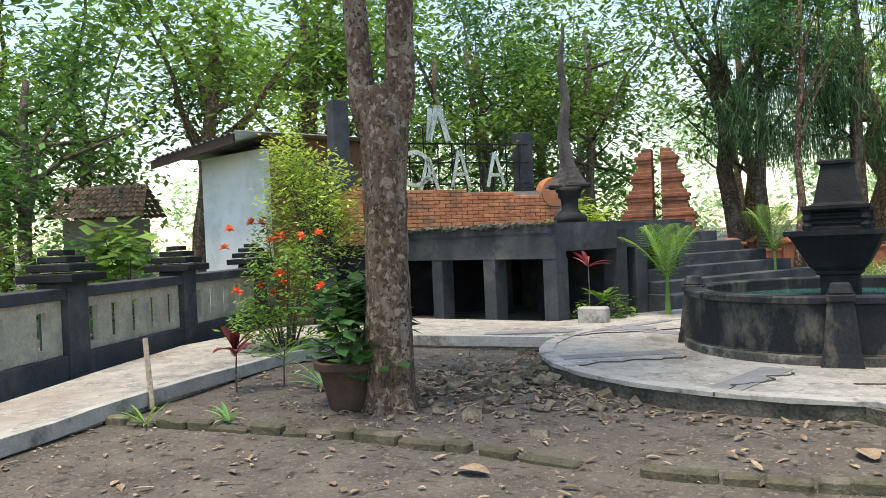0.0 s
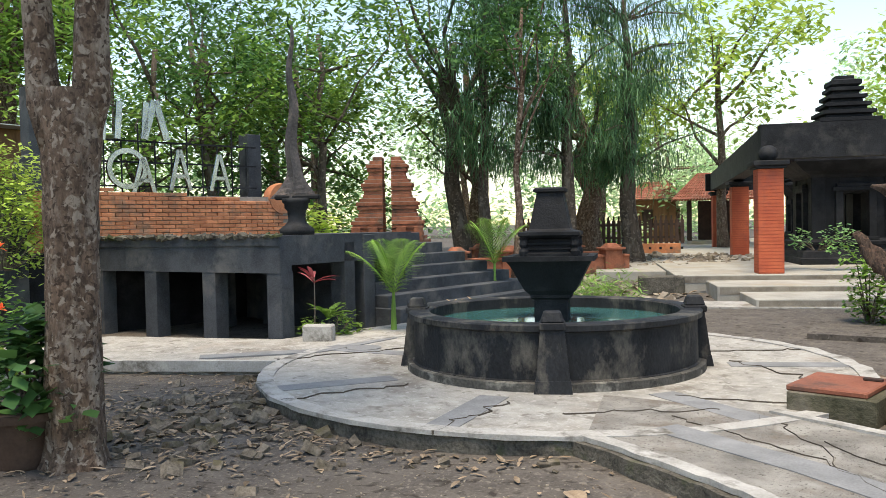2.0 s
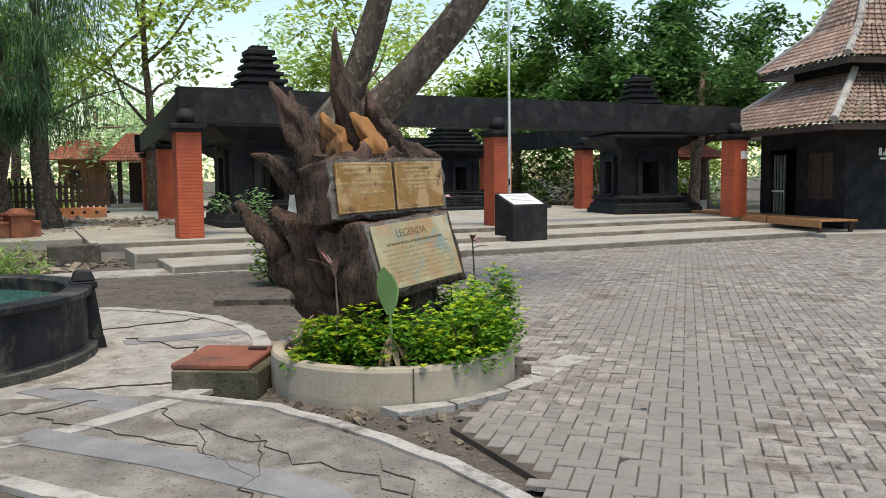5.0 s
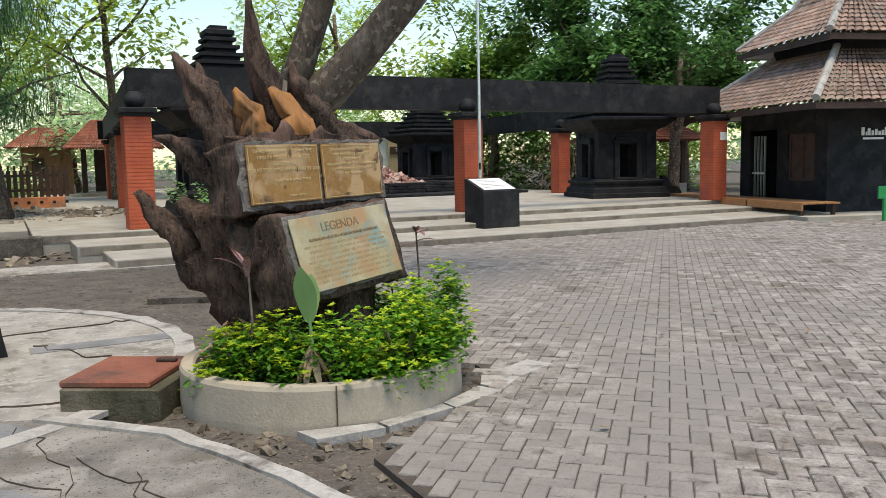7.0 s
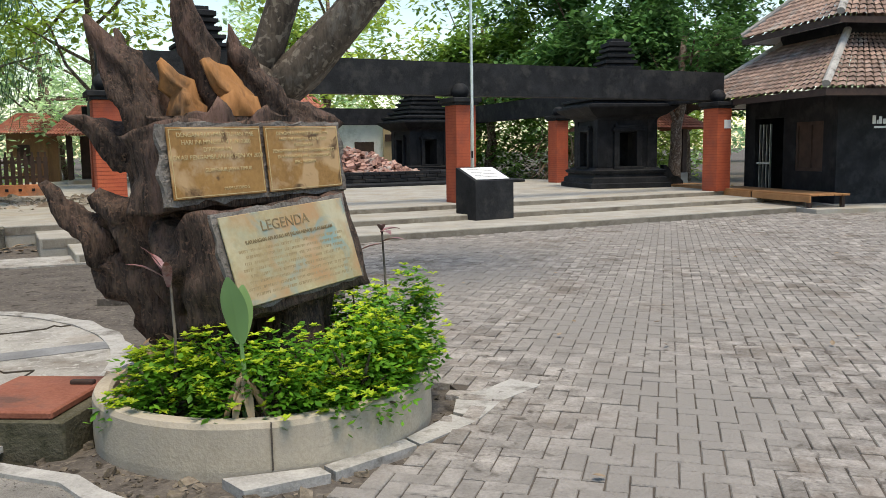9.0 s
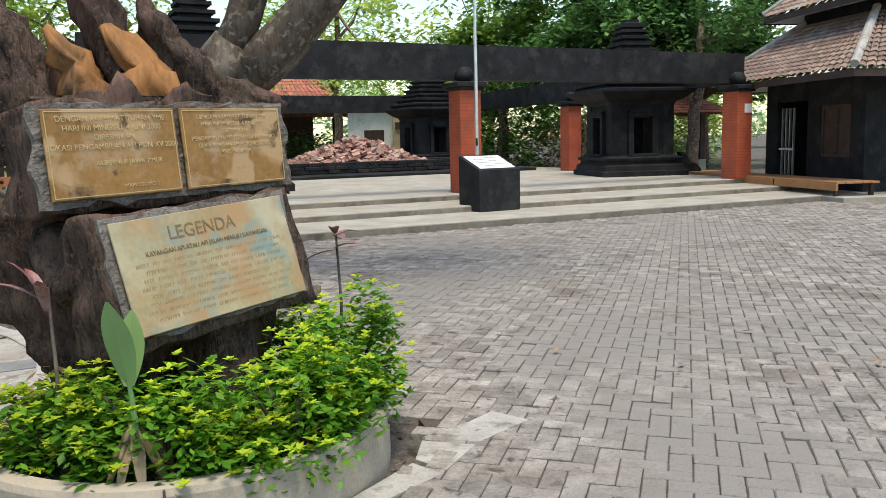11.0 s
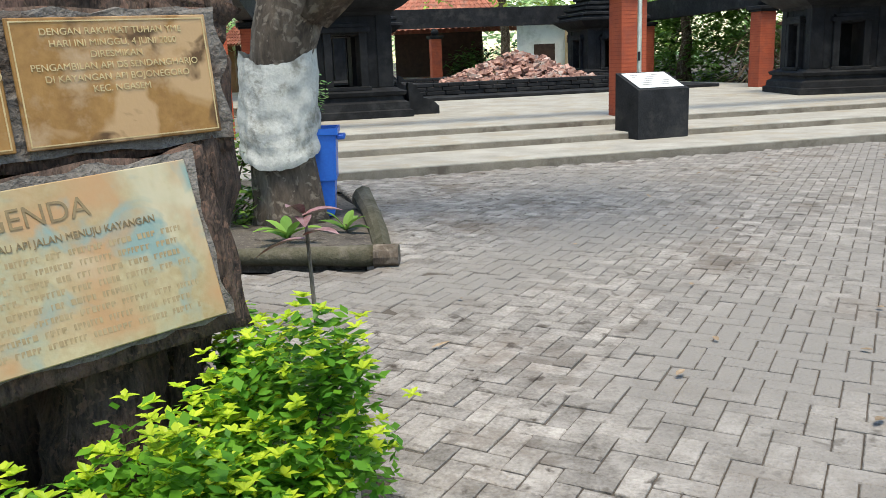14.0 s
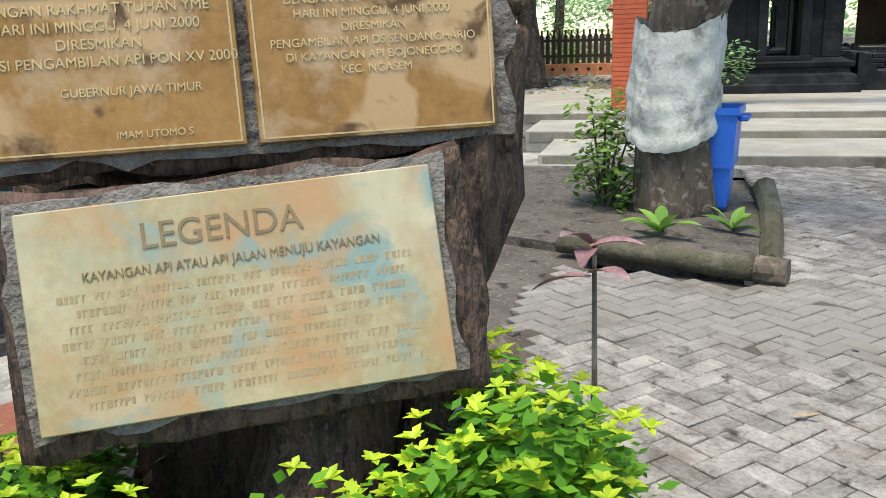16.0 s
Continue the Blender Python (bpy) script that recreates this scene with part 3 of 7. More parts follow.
# ---- planter, stump and plaques ----
planter = thing("planter", "round pale concrete planter kerb", "planter", Matrix.Translation(PC))
part("kerb_ring", lathe([(PR, -0.12), (PR + 0.005, 0.0), (PR, 0.2), (PR - 0.012, 0.225), (PR - 0.03, 0.23), (PR - 0.085, 0.23), (PR - 0.10, 0.215), (PR - 0.105, 0.02)], 96), M_PLANTER, planter, smooth=False)
part("soil", capped([(PR - 0.1, 0.02), (PR - 0.1, 0.15), (0.3, 0.19)], 40), M_SOIL, planter, "dark planter soil")
for a in (-75, 40):
    c = part("joint", bx(-0.004, -0.012, 0.0, 0.004, 0.004, 0.228, 0), M_JOINT, planter)
    c.matrix_basis = Matrix.Rotation(radians(a), 4, "Z") @ Matrix.Translation((PR + 0.002, 0, 0)) @ Matrix.Rotation(radians(90), 4, "Z")

PD = Vector((0.56, 0.828, 0)).normalized()      # along the plaques
PN = Vector((0.828, -0.56, 0)).normalized()     # out of the plaques


def stump():
    """A hollow, broken trunk, leaning back, with torn shards and root-like arms."""
    st = thing("tree_stump", "dark hollow broken tree stump with torn shards, carrying brass plaques", "tree stump")
    c = Vector((-0.58, 7.16, 0))
    bm = bmesh.new()
    n, rows = 44, 26
    rings = []
    for j in range(rows):
        t = j / (rows - 1)
        z = 0.12 + 1.62 * t
        ring = []
        for i in range(n):
            a = 2 * math.pi * i / n
            d = Vector((math.cos(a), math.sin(a), 0))
            f, g = d.dot(PN), d.dot(PD)
            rn = 0.33 + 0.02 * t - 0.12 * (1 - t) ** 2 * (f > 0)       # depth out of the plaques
            rg = 0.36 + (0.36 if g > 0 else 0.10) * step01(0.1, 0.7, t)                     # width along them
            r = 1 / math.sqrt((f / rn) ** 2 + (g / rg) ** 2)
            r *= 1 + 0.10 * noise.noise(Vector((math.cos(a) * 2.2, math.sin(a) * 2.2, t * 2.5))) + 0.045 * math.sin(a * 9 + 3 * noise.noise(Vector((t * 2, 0, 0))))
            r += 0.10 * max(0, 1 - t * 5) * (0.6 + 0.4 * math.sin(a * 5))
            p = c + d * r + Vector((0, 0, z)) - PN * 0.06 * t
            if j == rows - 1:
                p.z += 0.16 * noise.noise(Vector((math.cos(a) * 3, math.sin(a) * 3, 9))) - 0.05
            ring.append(bm.verts.new(p))
        rings.append(ring)
    for r, s in zip(rings, rings[1:]):
        for i in range(n):
            bm.faces.new((r[i], r[(i + 1) % n], s[(i + 1) % n], s[i]))
    top = [bm.verts.new(v.co + (c - v.co) * 0.5 - Vector((c.x - v.co.x, c.y - v.co.y, 0)) * 0.0 + Vector((0, 0, (v.co.z) * 0.5 - 0.12))) for v in rings[-1]]
    for i in range(n):
        bm.faces.new((rings[-1][i], rings[-1][(i + 1) % n], top[(i + 1) % n], top[i]))
    bm.faces.new(top)
    bmesh.ops.subdivide_edges(bm, edges=bm.edges, cuts=1, use_grid_fill=True)
    for v in bm.verts:
        k = noise.noise(v.co * 9) * 0.018 + noise.noise(Vector((v.co.x * 26, v.co.y * 26, v.co.z * 5))) * 0.03
        v.co += (v.co - c - Vector((0, 0, v.co.z))).normalized() * k
    part("trunk", bm, M_STUMP, st, "dark furrowed trunk", True)

    def arm(name, pts, rad, mtl, label, seed, flat_=0.55, wob=0.35):
        bm = bmesh.new()
        P2, R2 = [], []
        for i in range(len(pts) - 1):
            for k in range(4):
                P2.append(Vector(pts[i]).lerp(Vector(pts[i + 1]), k / 4) + Vector((noise.noise(Vector((i + k / 4, seed, 0)) * 2), noise.noise(Vector((i + k / 4, seed, 7)) * 2), 0)) * 0.05)
                R2.append(rad[i] + (rad[i + 1] - rad[i]) * k / 4)
        P2.append(Vector(pts[-1]))
        R2.append(rad[-1])
        tube(bm, P2, [r * 0.8 for r in R2], 22, wob * 2.1, seed, 0.2)
        mid = sum((Vector(p) for p in pts), Vector()) / len(pts)
        for v in bm.verts:
            v.co += Vector((noise.noise(v.co * 11), noise.noise(v.co * 11 + Vector((5, 0, 0))), noise.noise(v.co * 6))) * 0.035
            off = (v.co - mid).dot(PN)
            v.co -= PN * off * (1 - flat_) * 0.5
        return part(name, bm, mtl, st, label, True)

    arm("arm", [(-0.62, 6.98, 0.30), (-0.85, 6.92, 0.62), (-1.08, 6.88, 0.86), (-1.28, 6.82, 1.10), (-1.47, 6.76, 1.32)], [0.26, 0.22, 0.17, 0.11, 0.02], M_STUMP, "broken root-like arm", 3)
    arm("arm", [(-0.66, 6.94, 0.62), (-0.88, 6.86, 0.95), (-1.05, 6.82, 1.14), (-1.20, 6.80, 1.25)], [0.22, 0.18, 0.13, 0.05], M_STUMP, "blunt broken arm", 5)
    arm("arm", [(-0.66, 6.96, 1.12), (-0.92, 6.92, 1.42), (-1.12, 6.90, 1.58), (-1.38, 6.88, 1.70)], [0.20, 0.15, 0.10, 0.015], M_STUMP, "broken root-like arm", 8)
    arm("shard", [(-0.70, 6.92, 1.15), (-0.82, 6.90, 1.55), (-0.98, 6.86, 1.90), (-1.18, 6.82, 2.20)], [0.22, 0.19, 0.14, 0.02], M_STUMP, "torn upright shard", 12)
    arm("shard", [(-0.70, 6.98, 1.35), (-0.88, 6.94, 1.72), (-1.00, 6.92, 1.98), (-1.06, 6.90, 2.16)], [0.18, 0.15, 0.09, 0.015], M_STUMP, "torn upright shard", 14)
    arm("shard", [(-0.56, 7.20, 1.68), (-0.62, 7.08, 1.95), (-0.68, 6.96, 2.25), (-0.67, 6.88, 2.60)], [0.15, 0.14, 0.085, 0.012], M_STUMP, "torn upright shard", 17)
    arm("shard", [(-0.30, 7.46, 1.62), (-0.36, 7.34, 1.82), (-0.44, 7.2, 2.02), (-0.47, 7.12, 2.2)], [0.14, 0.13, 0.09, 0.012], M_STUMP, "torn upright shard", 23)
    arm("ridge", [(0.02, 7.68, 1.60), (-0.20, 7.48, 1.70), (-0.40, 7.28, 1.86)], [0.11, 0.11, 0.08], M_STUMP, "rough sloping top of the trunk", 27)
    arm("heartwood", [(-0.60, 6.97, 1.60), (-0.68, 6.92, 1.78), (-0.80, 6.86, 1.98)], [0.13, 0.11, 0.03], M_HEART, "exposed orange heartwood", 31)
    arm("heartwood", [(-0.36, 7.14, 1.60), (-0.46, 7.08, 1.78), (-0.58, 7.0, 1.98)], [0.16, 0.13, 0.04], M_HEART, "exposed orange heartwood", 37)
    arm("buttress", [(-0.16, 7.02, 0.12), (-0.14, 7.02, 0.45), (-0.16, 7.04, 0.85)], [0.26, 0.22, 0.22], M_STUMP, "dark bark below the plaques", 45, 0.9, 0.15)
    arm("buttress", [(-0.05, 7.56, 1.52), (-0.02, 7.46, 1.1), (-0.05, 7.33, 0.7), (-0.12, 7.22, 0.2)], [0.13, 0.15, 0.13, 0.12], M_STUMP, "furrowed side of the trunk", 41, 0.9, 0.2)
    return st


stump()

M_FAINT = mat("faint_letter", (0.25, 0.185, 0.095), (0.36, 0.28, 0.16), 14, 0.5, 0, 60)
PLM = Matrix((( PD.x, 0, PN.x, 0), (PD.y, 0, PN.y, 0), (0, 1, 0, 0), (0, 0, 0, 1)))   # x along, y up, z out


def on_plaques(cx, cz, out, lean, roll):
    c = Vector((-0.15, 6.88, 0))
    m = Matrix.Translation(c + PD * cx + PN * out + Vector((0, 0, cz))) @ PLM
    return m @ Matrix.Rotation(radians(roll), 4, "Z") @ Matrix.Rotation(radians(lean), 4, "X")


def text(body, x, y, size, mtl, parent, align="CENTER", wide=1.0, depth=0.0015):
    cu = bpy.data.curves.new("text", "FONT")
    cu.body, cu.size, cu.align_x, cu.align_y, cu.extrude = body, size, align, "CENTER", depth
    tmp = bpy.data.objects.new("text", cu)
    scene.collection.objects.link(tmp)
    bpy.context.view_layer.update()
    me = bpy.data.meshes.new_from_object(tmp)
    bpy.data.objects.remove(tmp)
    me.materials.clear()
    me.materials.append(mtl)
    me.name = "lettering"
    ob = new("lettering", me)
    ob.parent = parent
    ob.matrix_basis = Matrix.Translation((x, y, 0.0075)) @ Matrix.Diagonal((wide, 1, 1, 1))
    return ob


def plaque(name, label, w, h, mtl, m):
    th = thing(name, label, "plaque", m)
    part("plate", bx(-w / 2, -h / 2, -0.006, w / 2, h / 2, 0.006, 0.003), mtl, th)
    return th


def border(th, w, h, mtl):
    for x0, y0, x1, y1 in ((-w / 2, -h / 2, w / 2, -h / 2 + 0.004), (-w / 2, h / 2 - 0.004, w / 2, h / 2), (-w / 2, -h / 2 + 0.004, -w / 2 + 0.004, h / 2 - 0.004), (w / 2 - 0.004, -h / 2 + 0.004, w / 2, h / 2 - 0.004)):
        part("border_line", bx(x0, y0, 0.006, x1, y1, 0.0085, 0), mtl, th)


bed = thing("plaque_bed", "dark bark face with rough cement bedding the plaques", "cement")
for a, w, h in ((on_plaques(0.0, 1.43, -0.146, -5, 1.2), 0.66, 0.21), (on_plaques(-0.035, 0.944, 0.117, -16, 3.6), 0.48, 0.255)):
    cb = bmesh.new()
    box(cb, -w, -h, -0.02, w, h, 0.0)
    bmesh.ops.subdivide_edges(cb, edges=cb.edges, cuts=20, use_grid_fill=True)
    for v in cb.verts:
        v.co += Vector((noise.noise(v.co * 9), noise.noise(v.co * 9 + Vector((3, 0, 0))), 0)) * 0.03 + Vector((0, 0, noise.noise(v.co * 30) * 0.008))
    part("cement", cb, M_RENDER, bed, "rough grey cement").matrix_basis = a
bm = bmesh.new()
box(bm, -0.64, -0.24, -0.30, 0.66, 0.22, 0.0)
bmesh.ops.subdivide_edges(bm, edges=bm.edges, cuts=15, use_grid_fill=True)
for v in bm.verts:
    v.co += Vector((noise.noise(v.co * 6), noise.noise(v.co * 6 + Vector((3, 0, 0))), 0)) * (0.03 - 0.22 * min(0, v.co.z + 0.05)) + Vector((0, 0, noise.noise(v.co * 14) * 0.012 - 0.012))
part("upper_bed", bm, M_STUMP, bed, "dark bark behind the plaques", True).matrix_basis = on_plaques(0.0, 1.43, -0.154, -5, 1.2)
bm = bmesh.new()
box(bm, -0.51, -0.30, -0.42, 0.54, 0.275, 0.0)
bmesh.ops.subdivide_edges(bm, edges=bm.edges, cuts=15, use_grid_fill=True)
for v in bm.verts:
    v.co += Vector((noise.noise(v.co * 6), noise.noise(v.co * 6 + Vector((3, 0, 0))), 0)) * (0.03 - 0.22 * min(0, v.co.z + 0.05)) + Vector((0, 0, noise.noise(v.co * 14) * 0.012 - 0.012))
part("lower_bed", bm, M_STUMP, bed, "dark bark behind the plaque", True).matrix_basis = on_plaques(-0.035, 0.944, 0.105, -16, 3.6)

pl = plaque("plaque", "brown weathered brass plaque with pale raised capital letters", 0.62, 0.40, M_BRASS, on_plaques(-0.315, 1.425, -0.128, -5, 1.2) @ Matrix.Diagonal((0.985, 0.925, 1, 1)))
border(pl, 0.60, 0.38, M_LETTERP)
for i, s in enumerate(("DENGAN RAKHMAT TUHAN YME", "HARI INI MINGGU, 4 JUNI 2000", "DIRESMIKAN", "LOKASI PENGAMBILAN API PON XV 2000")):
    text(s, 0, 0.155 - 0.042 * i, 0.036, M_LETTERP, pl, wide=0.94)
text("GUBERNUR JAWA TIMUR", 0.06, -0.045, 0.030, M_LETTERP, pl, wide=0.94)
text("IMAM UTOMO S", 0.10, -0.155, 0.026, M_LETTERP, pl, wide=0.94)
pl = plaque("plaque", "brown brass plaque with a pale water stain and faint letters", 0.60, 0.40, M_BRASS, on_plaques(0.315, 1.438, -0.128, -5, 1.2) @ Matrix.Diagonal((0.985, 0.925, 1, 1)))
border(pl, 0.58, 0.38, M_LETTERP)
for i, s in enumerate(("DENGAN RAKHMAT TUHAN YME", "HARI INI MINGGU, 4 JUNI 2000", "DIRESMIKAN", "PENGAMBILAN API DS SENDANGHARJO", "DI KAYANGAN API BOJONEGORO", "KEC. NGASEM")):
    text(s, 0, 0.155 - 0.036 * i, 0.030, M_LETTERP, pl, wide=0.94)
pl = plaque("plaque", "pale patinated brass plaque headed LEGENDA with engraved lines", 0.94, 0.49, M_LEGEND, on_plaques(-0.035, 0.944, 0.135, -16, 3.6) @ Matrix.Diagonal((0.957, 0.97, 1, 1)))
text("LEGENDA", -0.025, 0.16, 0.083, M_LETTER, pl, wide=1.0)
text("KAYANGAN API ATAU API JALAN MENUJU KAYANGAN", -0.005, 0.088, 0.030, M_LETTER, pl, wide=0.90)
rnd = random.Random(8)
for i in range(8):
    y, x, tb = 0.045 - 0.034 * i, (-0.40, -0.36, -0.38)[i % 3], bmesh.new()
    end = 0.41 - rnd.choice((0.0, 0.03, 0.12))
    while x < end:
        for _ in range(rnd.randrange(3, 9)):
            w = rnd.uniform(0.006, 0.013)
            if x + w > end:
                break
            box(tb, x, y - 0.008, 0.006, x + w * 0.45, y + 0.008, 0.0072)
            box(tb, x + w * 0.45, y + rnd.choice((-0.008, 0.0, 0.005)), 0.006, x + w, y + 0.008, 0.0071)
            x += w + 0.004
        x += 0.016
    part("text_line", tb, M_FAINT, pl)


# ---- pavilion platform, pillars and beams ----
def uv(u, v, z=0.0):
    return O + U * u + V * v + Vector((0, 0, z))


PUV = Matrix(((U.x, V.x, 0, O.x), (U.y, V.y, 0, O.y), (0, 0, 1, 0), (0, 0, 0, 1)))
platform = thing("platform", "wide pale concrete pavilion platform with three low steps", "platform", PUV)
platform["kind"] = "structure"
for k, (v0, z0) in enumerate(((-3.6, 0.0), (-2.05, 0.11), (-0.55, 0.22))):
    u0 = (-0.6, -1.0, -1.6)[k]
    part("step", bx(u0, v0, z0 - 0.3, 18.4 - 0.6 * k, v0 + (1.56 if k < 2 else 34), z0 + 0.11, 0.012), M_STEP, platform, "worn pale step")
    part("riser", bx(u0 + 0.05, v0 - 0.006, z0 - 0.05, 18.4 - 0.6 * k - 0.05, v0 - 0.001, z0 + 0.085, 0.0), M_RISER, platform, "stained step riser with shade painted into its colour")
part("step", bx(-3.2, 1.5, 0.0, -1.62, 30, 0.30, 0.012), M_STEP, platform, "pale side walk")


def red_pillar(m, brick=True):
    th = thing("red_pillar", "red painted brick pillar with a black cap and ball", "pillar", m, "pavilion pillars")
    part("shaft", bx(-0.25, -0.25, 0, 0.25, 0.25, 2.14, 0.01), M_RED, th)
    cp = bmesh.new()
    box(cp, -0.30, -0.30, 2.14, 0.30, 0.30, 2.20, 0.008)
    box(cp, -0.35, -0.35, 2.20, 0.35, 0.35, 2.30, 0.012)
    part("cap", cp, M_BLACKW, th, "black stone cap")
    part("ball", lathe([(0.0, 2.29), (0.14, 2.31), (0.19, 2.40), (0.20, 2.46), (0.16, 2.56), (0.08, 2.62), (0.0, 2.63)], 20), M_BLACK, th, "black ball finial", True)
    if brick:
        for j in range(30):
            part("course_joint", bx(-0.253, -0.253, 0.035 + j * 0.07, 0.253, 0.253, 0.041 + j * 0.07, 0), M_REDJ, th)
    return th


M_REDJ = mat("red_joint", (0.22, 0.045, 0.025), (0.30, 0.07, 0.04), 4, 0.9, 0.2, 60)
RZ = Matrix.Rotation(math.atan2(U.y, U.x), 4, "Z")
PILLARS = [(-5.70, 17.15), (0.62, 20.85), (7.28, 24.4), (3.85, 31.5), (-9.55, 25.6), (-13.5, 33.6), (-10.0, 45.0), (0.2, 40.5)]
p0 = red_pillar(Matrix.Translation((*PILLARS[0], PZ)) @ RZ)
for x, y in PILLARS[1:]:
    copy_thing(p0, Matrix.Translation((x, y, PZ)) @ RZ)
notice = thing("notice", "small white paper notice on a red pillar", "notice", Matrix.Translation((7.28, 24.4, PZ)) @ RZ)
part("sheet", bx(-0.02, -0.262, 1.62, 0.22, -0.256, 1.84, 0), M_WHITE, notice)


def beam(name, a, b, z0, z1, w=0.42, label=""):
    a, b = Vector((*a, 0)), Vector((*b, 0))
    d = (b - a).normalized()
    th = thing(name, label or "long black painted concrete ring beam", "beam", Matrix.Translation(a) @ Matrix.Rotation(math.atan2(d.y, d.x), 4, "Z"), "ring beams")
    bm = bmesh.new()
    ln = (b - a).length
    k = max(2, int(ln / 0.8))
    rows = []
    for i in range(k + 1):
        x = ln * i / k
        o = 0.012 * noise.noise(Vector((x, a.x, 0)))
        rows.append([bm.verts.new((x, sy * w / 2, z + o)) for sy, z in ((-1, z0), (1, z0), (1, z1), (-1, z1))])
    for r, s in zip(rows, rows[1:]):
        for i in range(4):
            bm.faces.new((r[i], r[(i + 1) % 4], s[(i + 1) % 4], s[i]))
    bm.faces.new(rows[0][::-1])
    bm.faces.new(rows[-1])
    bmesh.ops.recalc_face_normals(bm, faces=bm.faces)
    part("beam_body", bm, M_BLACKW, th)


BZ0, BZ1 = 2.70, 3.42
beam("beam", (-6.0, 17.5), (7.45, 25.0), BZ0, BZ1)
beam("beam", (-5.85, 17.85), (-14.0, 34.5), BZ0, BZ1)
beam("beam", (7.3, 25.3), (0.2, 41.3), BZ0, BZ1)
beam("beam", (-14.3, 34.2), (-0.6, 41.0), BZ0, BZ1)


def candi(x, y, s, turn):
    """A black stepped shrine with a doorway through each side."""
    th = thing("shrine", "black painted stepped stone shrine with open doorways", "shrine", Matrix.Translation((x, y, PZ)) @ Matrix.Rotation(radians(turn), 4, "Z") @ Matrix.Diagonal((s, s, s, 1)), "shrines")
    part("base", sqr([(1.28, 0.0), (1.28, 0.14), (1.22, 0.16), (1.20, 0.30), (1.12, 0.34), (1.10, 0.42), (1.16, 0.45), (1.18, 0.52), (1.06, 0.56), (1.0, 0.60)]), M_BLACK, th, "moulded black base")
    w = 0.92
    for sx in (-1, 1):
        for sy in (-1, 1):
            part("corner_wall", bx(min(sx * 0.30, sx * w), min(sy * 0.30, sy * w), 0.6, max(sx * 0.30, sx * w), max(sy * 0.30, sy * w), 2.05, 0.01), M_BLACK, th)
            part("pilaster", bx(sx * 0.80 - 0.16, sy * 0.80 - 0.16, 0.6, sx * 0.80 + 0.16, sy * 0.80 + 0.16, 2.05, 0.012), M_BLACK, th)
    for k in range(4):
        m = Matrix.Rotation(k * math.pi / 2, 4, "Z")
        bm = bmesh.new()
        for sx in (-1, 1):
            box(bm, sx * 0.36 - 0.08, -1.03, 0.58, sx * 0.36 + 0.08, -0.9, 1.72, 0.008)
        box(bm, -0.50, -1.06, 1.70, 0.50, -0.9, 1.80, 0.008)
        box(bm, -0.42, -1.04, 1.80, 0.42, -0.9, 1.88, 0.008)
        box(bm, -0.48, -1.08, 0.56, 0.48, -0.9, 0.64, 0.008)
        part("door_frame", bm, M_BLACK, th, "moulded doorway frame").matrix_basis = m
        part("lintel", bx(-0.30, -0.92, 1.66, 0.30, -0.30, 2.05, 0.0), M_BLACK, th).matrix_basis = m
    prof = [(0.96, 2.03), (1.0, 2.10), (1.16, 2.18), (1.36, 2.34), (1.42, 2.40), (1.42, 2.47), (1.24, 2.50), (1.20, 2.56), (1.28, 2.60), (1.28, 2.67), (1.12, 2.70)]
    part("cornice", sqr(prof), M_BLACK, th, "flaring stepped cornice")
    z, r = 2.70, 1.08
    for k in range(8):
        part("roof_tier", sqr([(r - 0.08, z), (r - 0.08, z + 0.07), (r, z + 0.10), (r, z + 0.18), (r - 0.06, z + 0.19)]), M_BLACK, th)
        z += 0.19
        r *= 0.86
    part("finial", sqr([(r - 0.06, z), (r + 0.02, z + 0.06), (r + 0.02, z + 0.16), (r - 0.12, z + 0.2), (r - 0.12, z + 0.28)]), M_BLACK, th)
    for sx in (-1, 1):
        bm = bmesh.new()
        pr = [(-1.3, 0.0), (-1.95, 0.0), (-1.95, 0.16), (-1.80, 0.30), (-1.62, 0.34), (-1.52, 0.52), (-1.38, 0.66), (-1.3, 0.66)]
        vs = [[bm.verts.new((sx * 0.62 + o, y_, z_)) for y_, z_ in pr] for o in (-0.12, 0.12)]
        bm.faces.new(vs[0])
        bm.faces.new(vs[1][::-1])
        for i in range(len(pr)):
            j = (i + 1) % len(pr)
            bm.faces.new((vs[0][j], vs[0][i], vs[1][i], vs[1][j]))
        bmesh.ops.recalc_face_normals(bm, faces=bm.faces)
        part("stair_cheek", bm, M_BLACK, th, "curled black stair cheek").matrix_basis = Matrix.Rotation(radians(90), 4, "Z") if s < 1.2 else Matrix()
    for k in range(3):
        part("stair_step", bx(-0.5, -1.28 - 0.2 * (3 - k), 0.0, 0.5, -1.28, 0.15 * (k + 1), 0.01), M_BLACK, th).matrix_basis = Matrix.Rotation(radians(90), 4, "Z") if s < 1.2 else Matrix()
    return th


candi(5.15, 27.6, 0.97, 14)
candi(-5.6, 22.2, 1.03, 30)
candi(-1.4, 38.0, 0.98, 30)
candi(-9.4, 33.0, 0.98, 30)

# fire pool in the middle, with brick rubble
pool = thing("fire_pool", "low black stone-lined pool wall round a rubble heap", "pool wall", Matrix.Translation((-4.6, 34.0, PZ)) @ RZ)
rnd = random.Random(3)
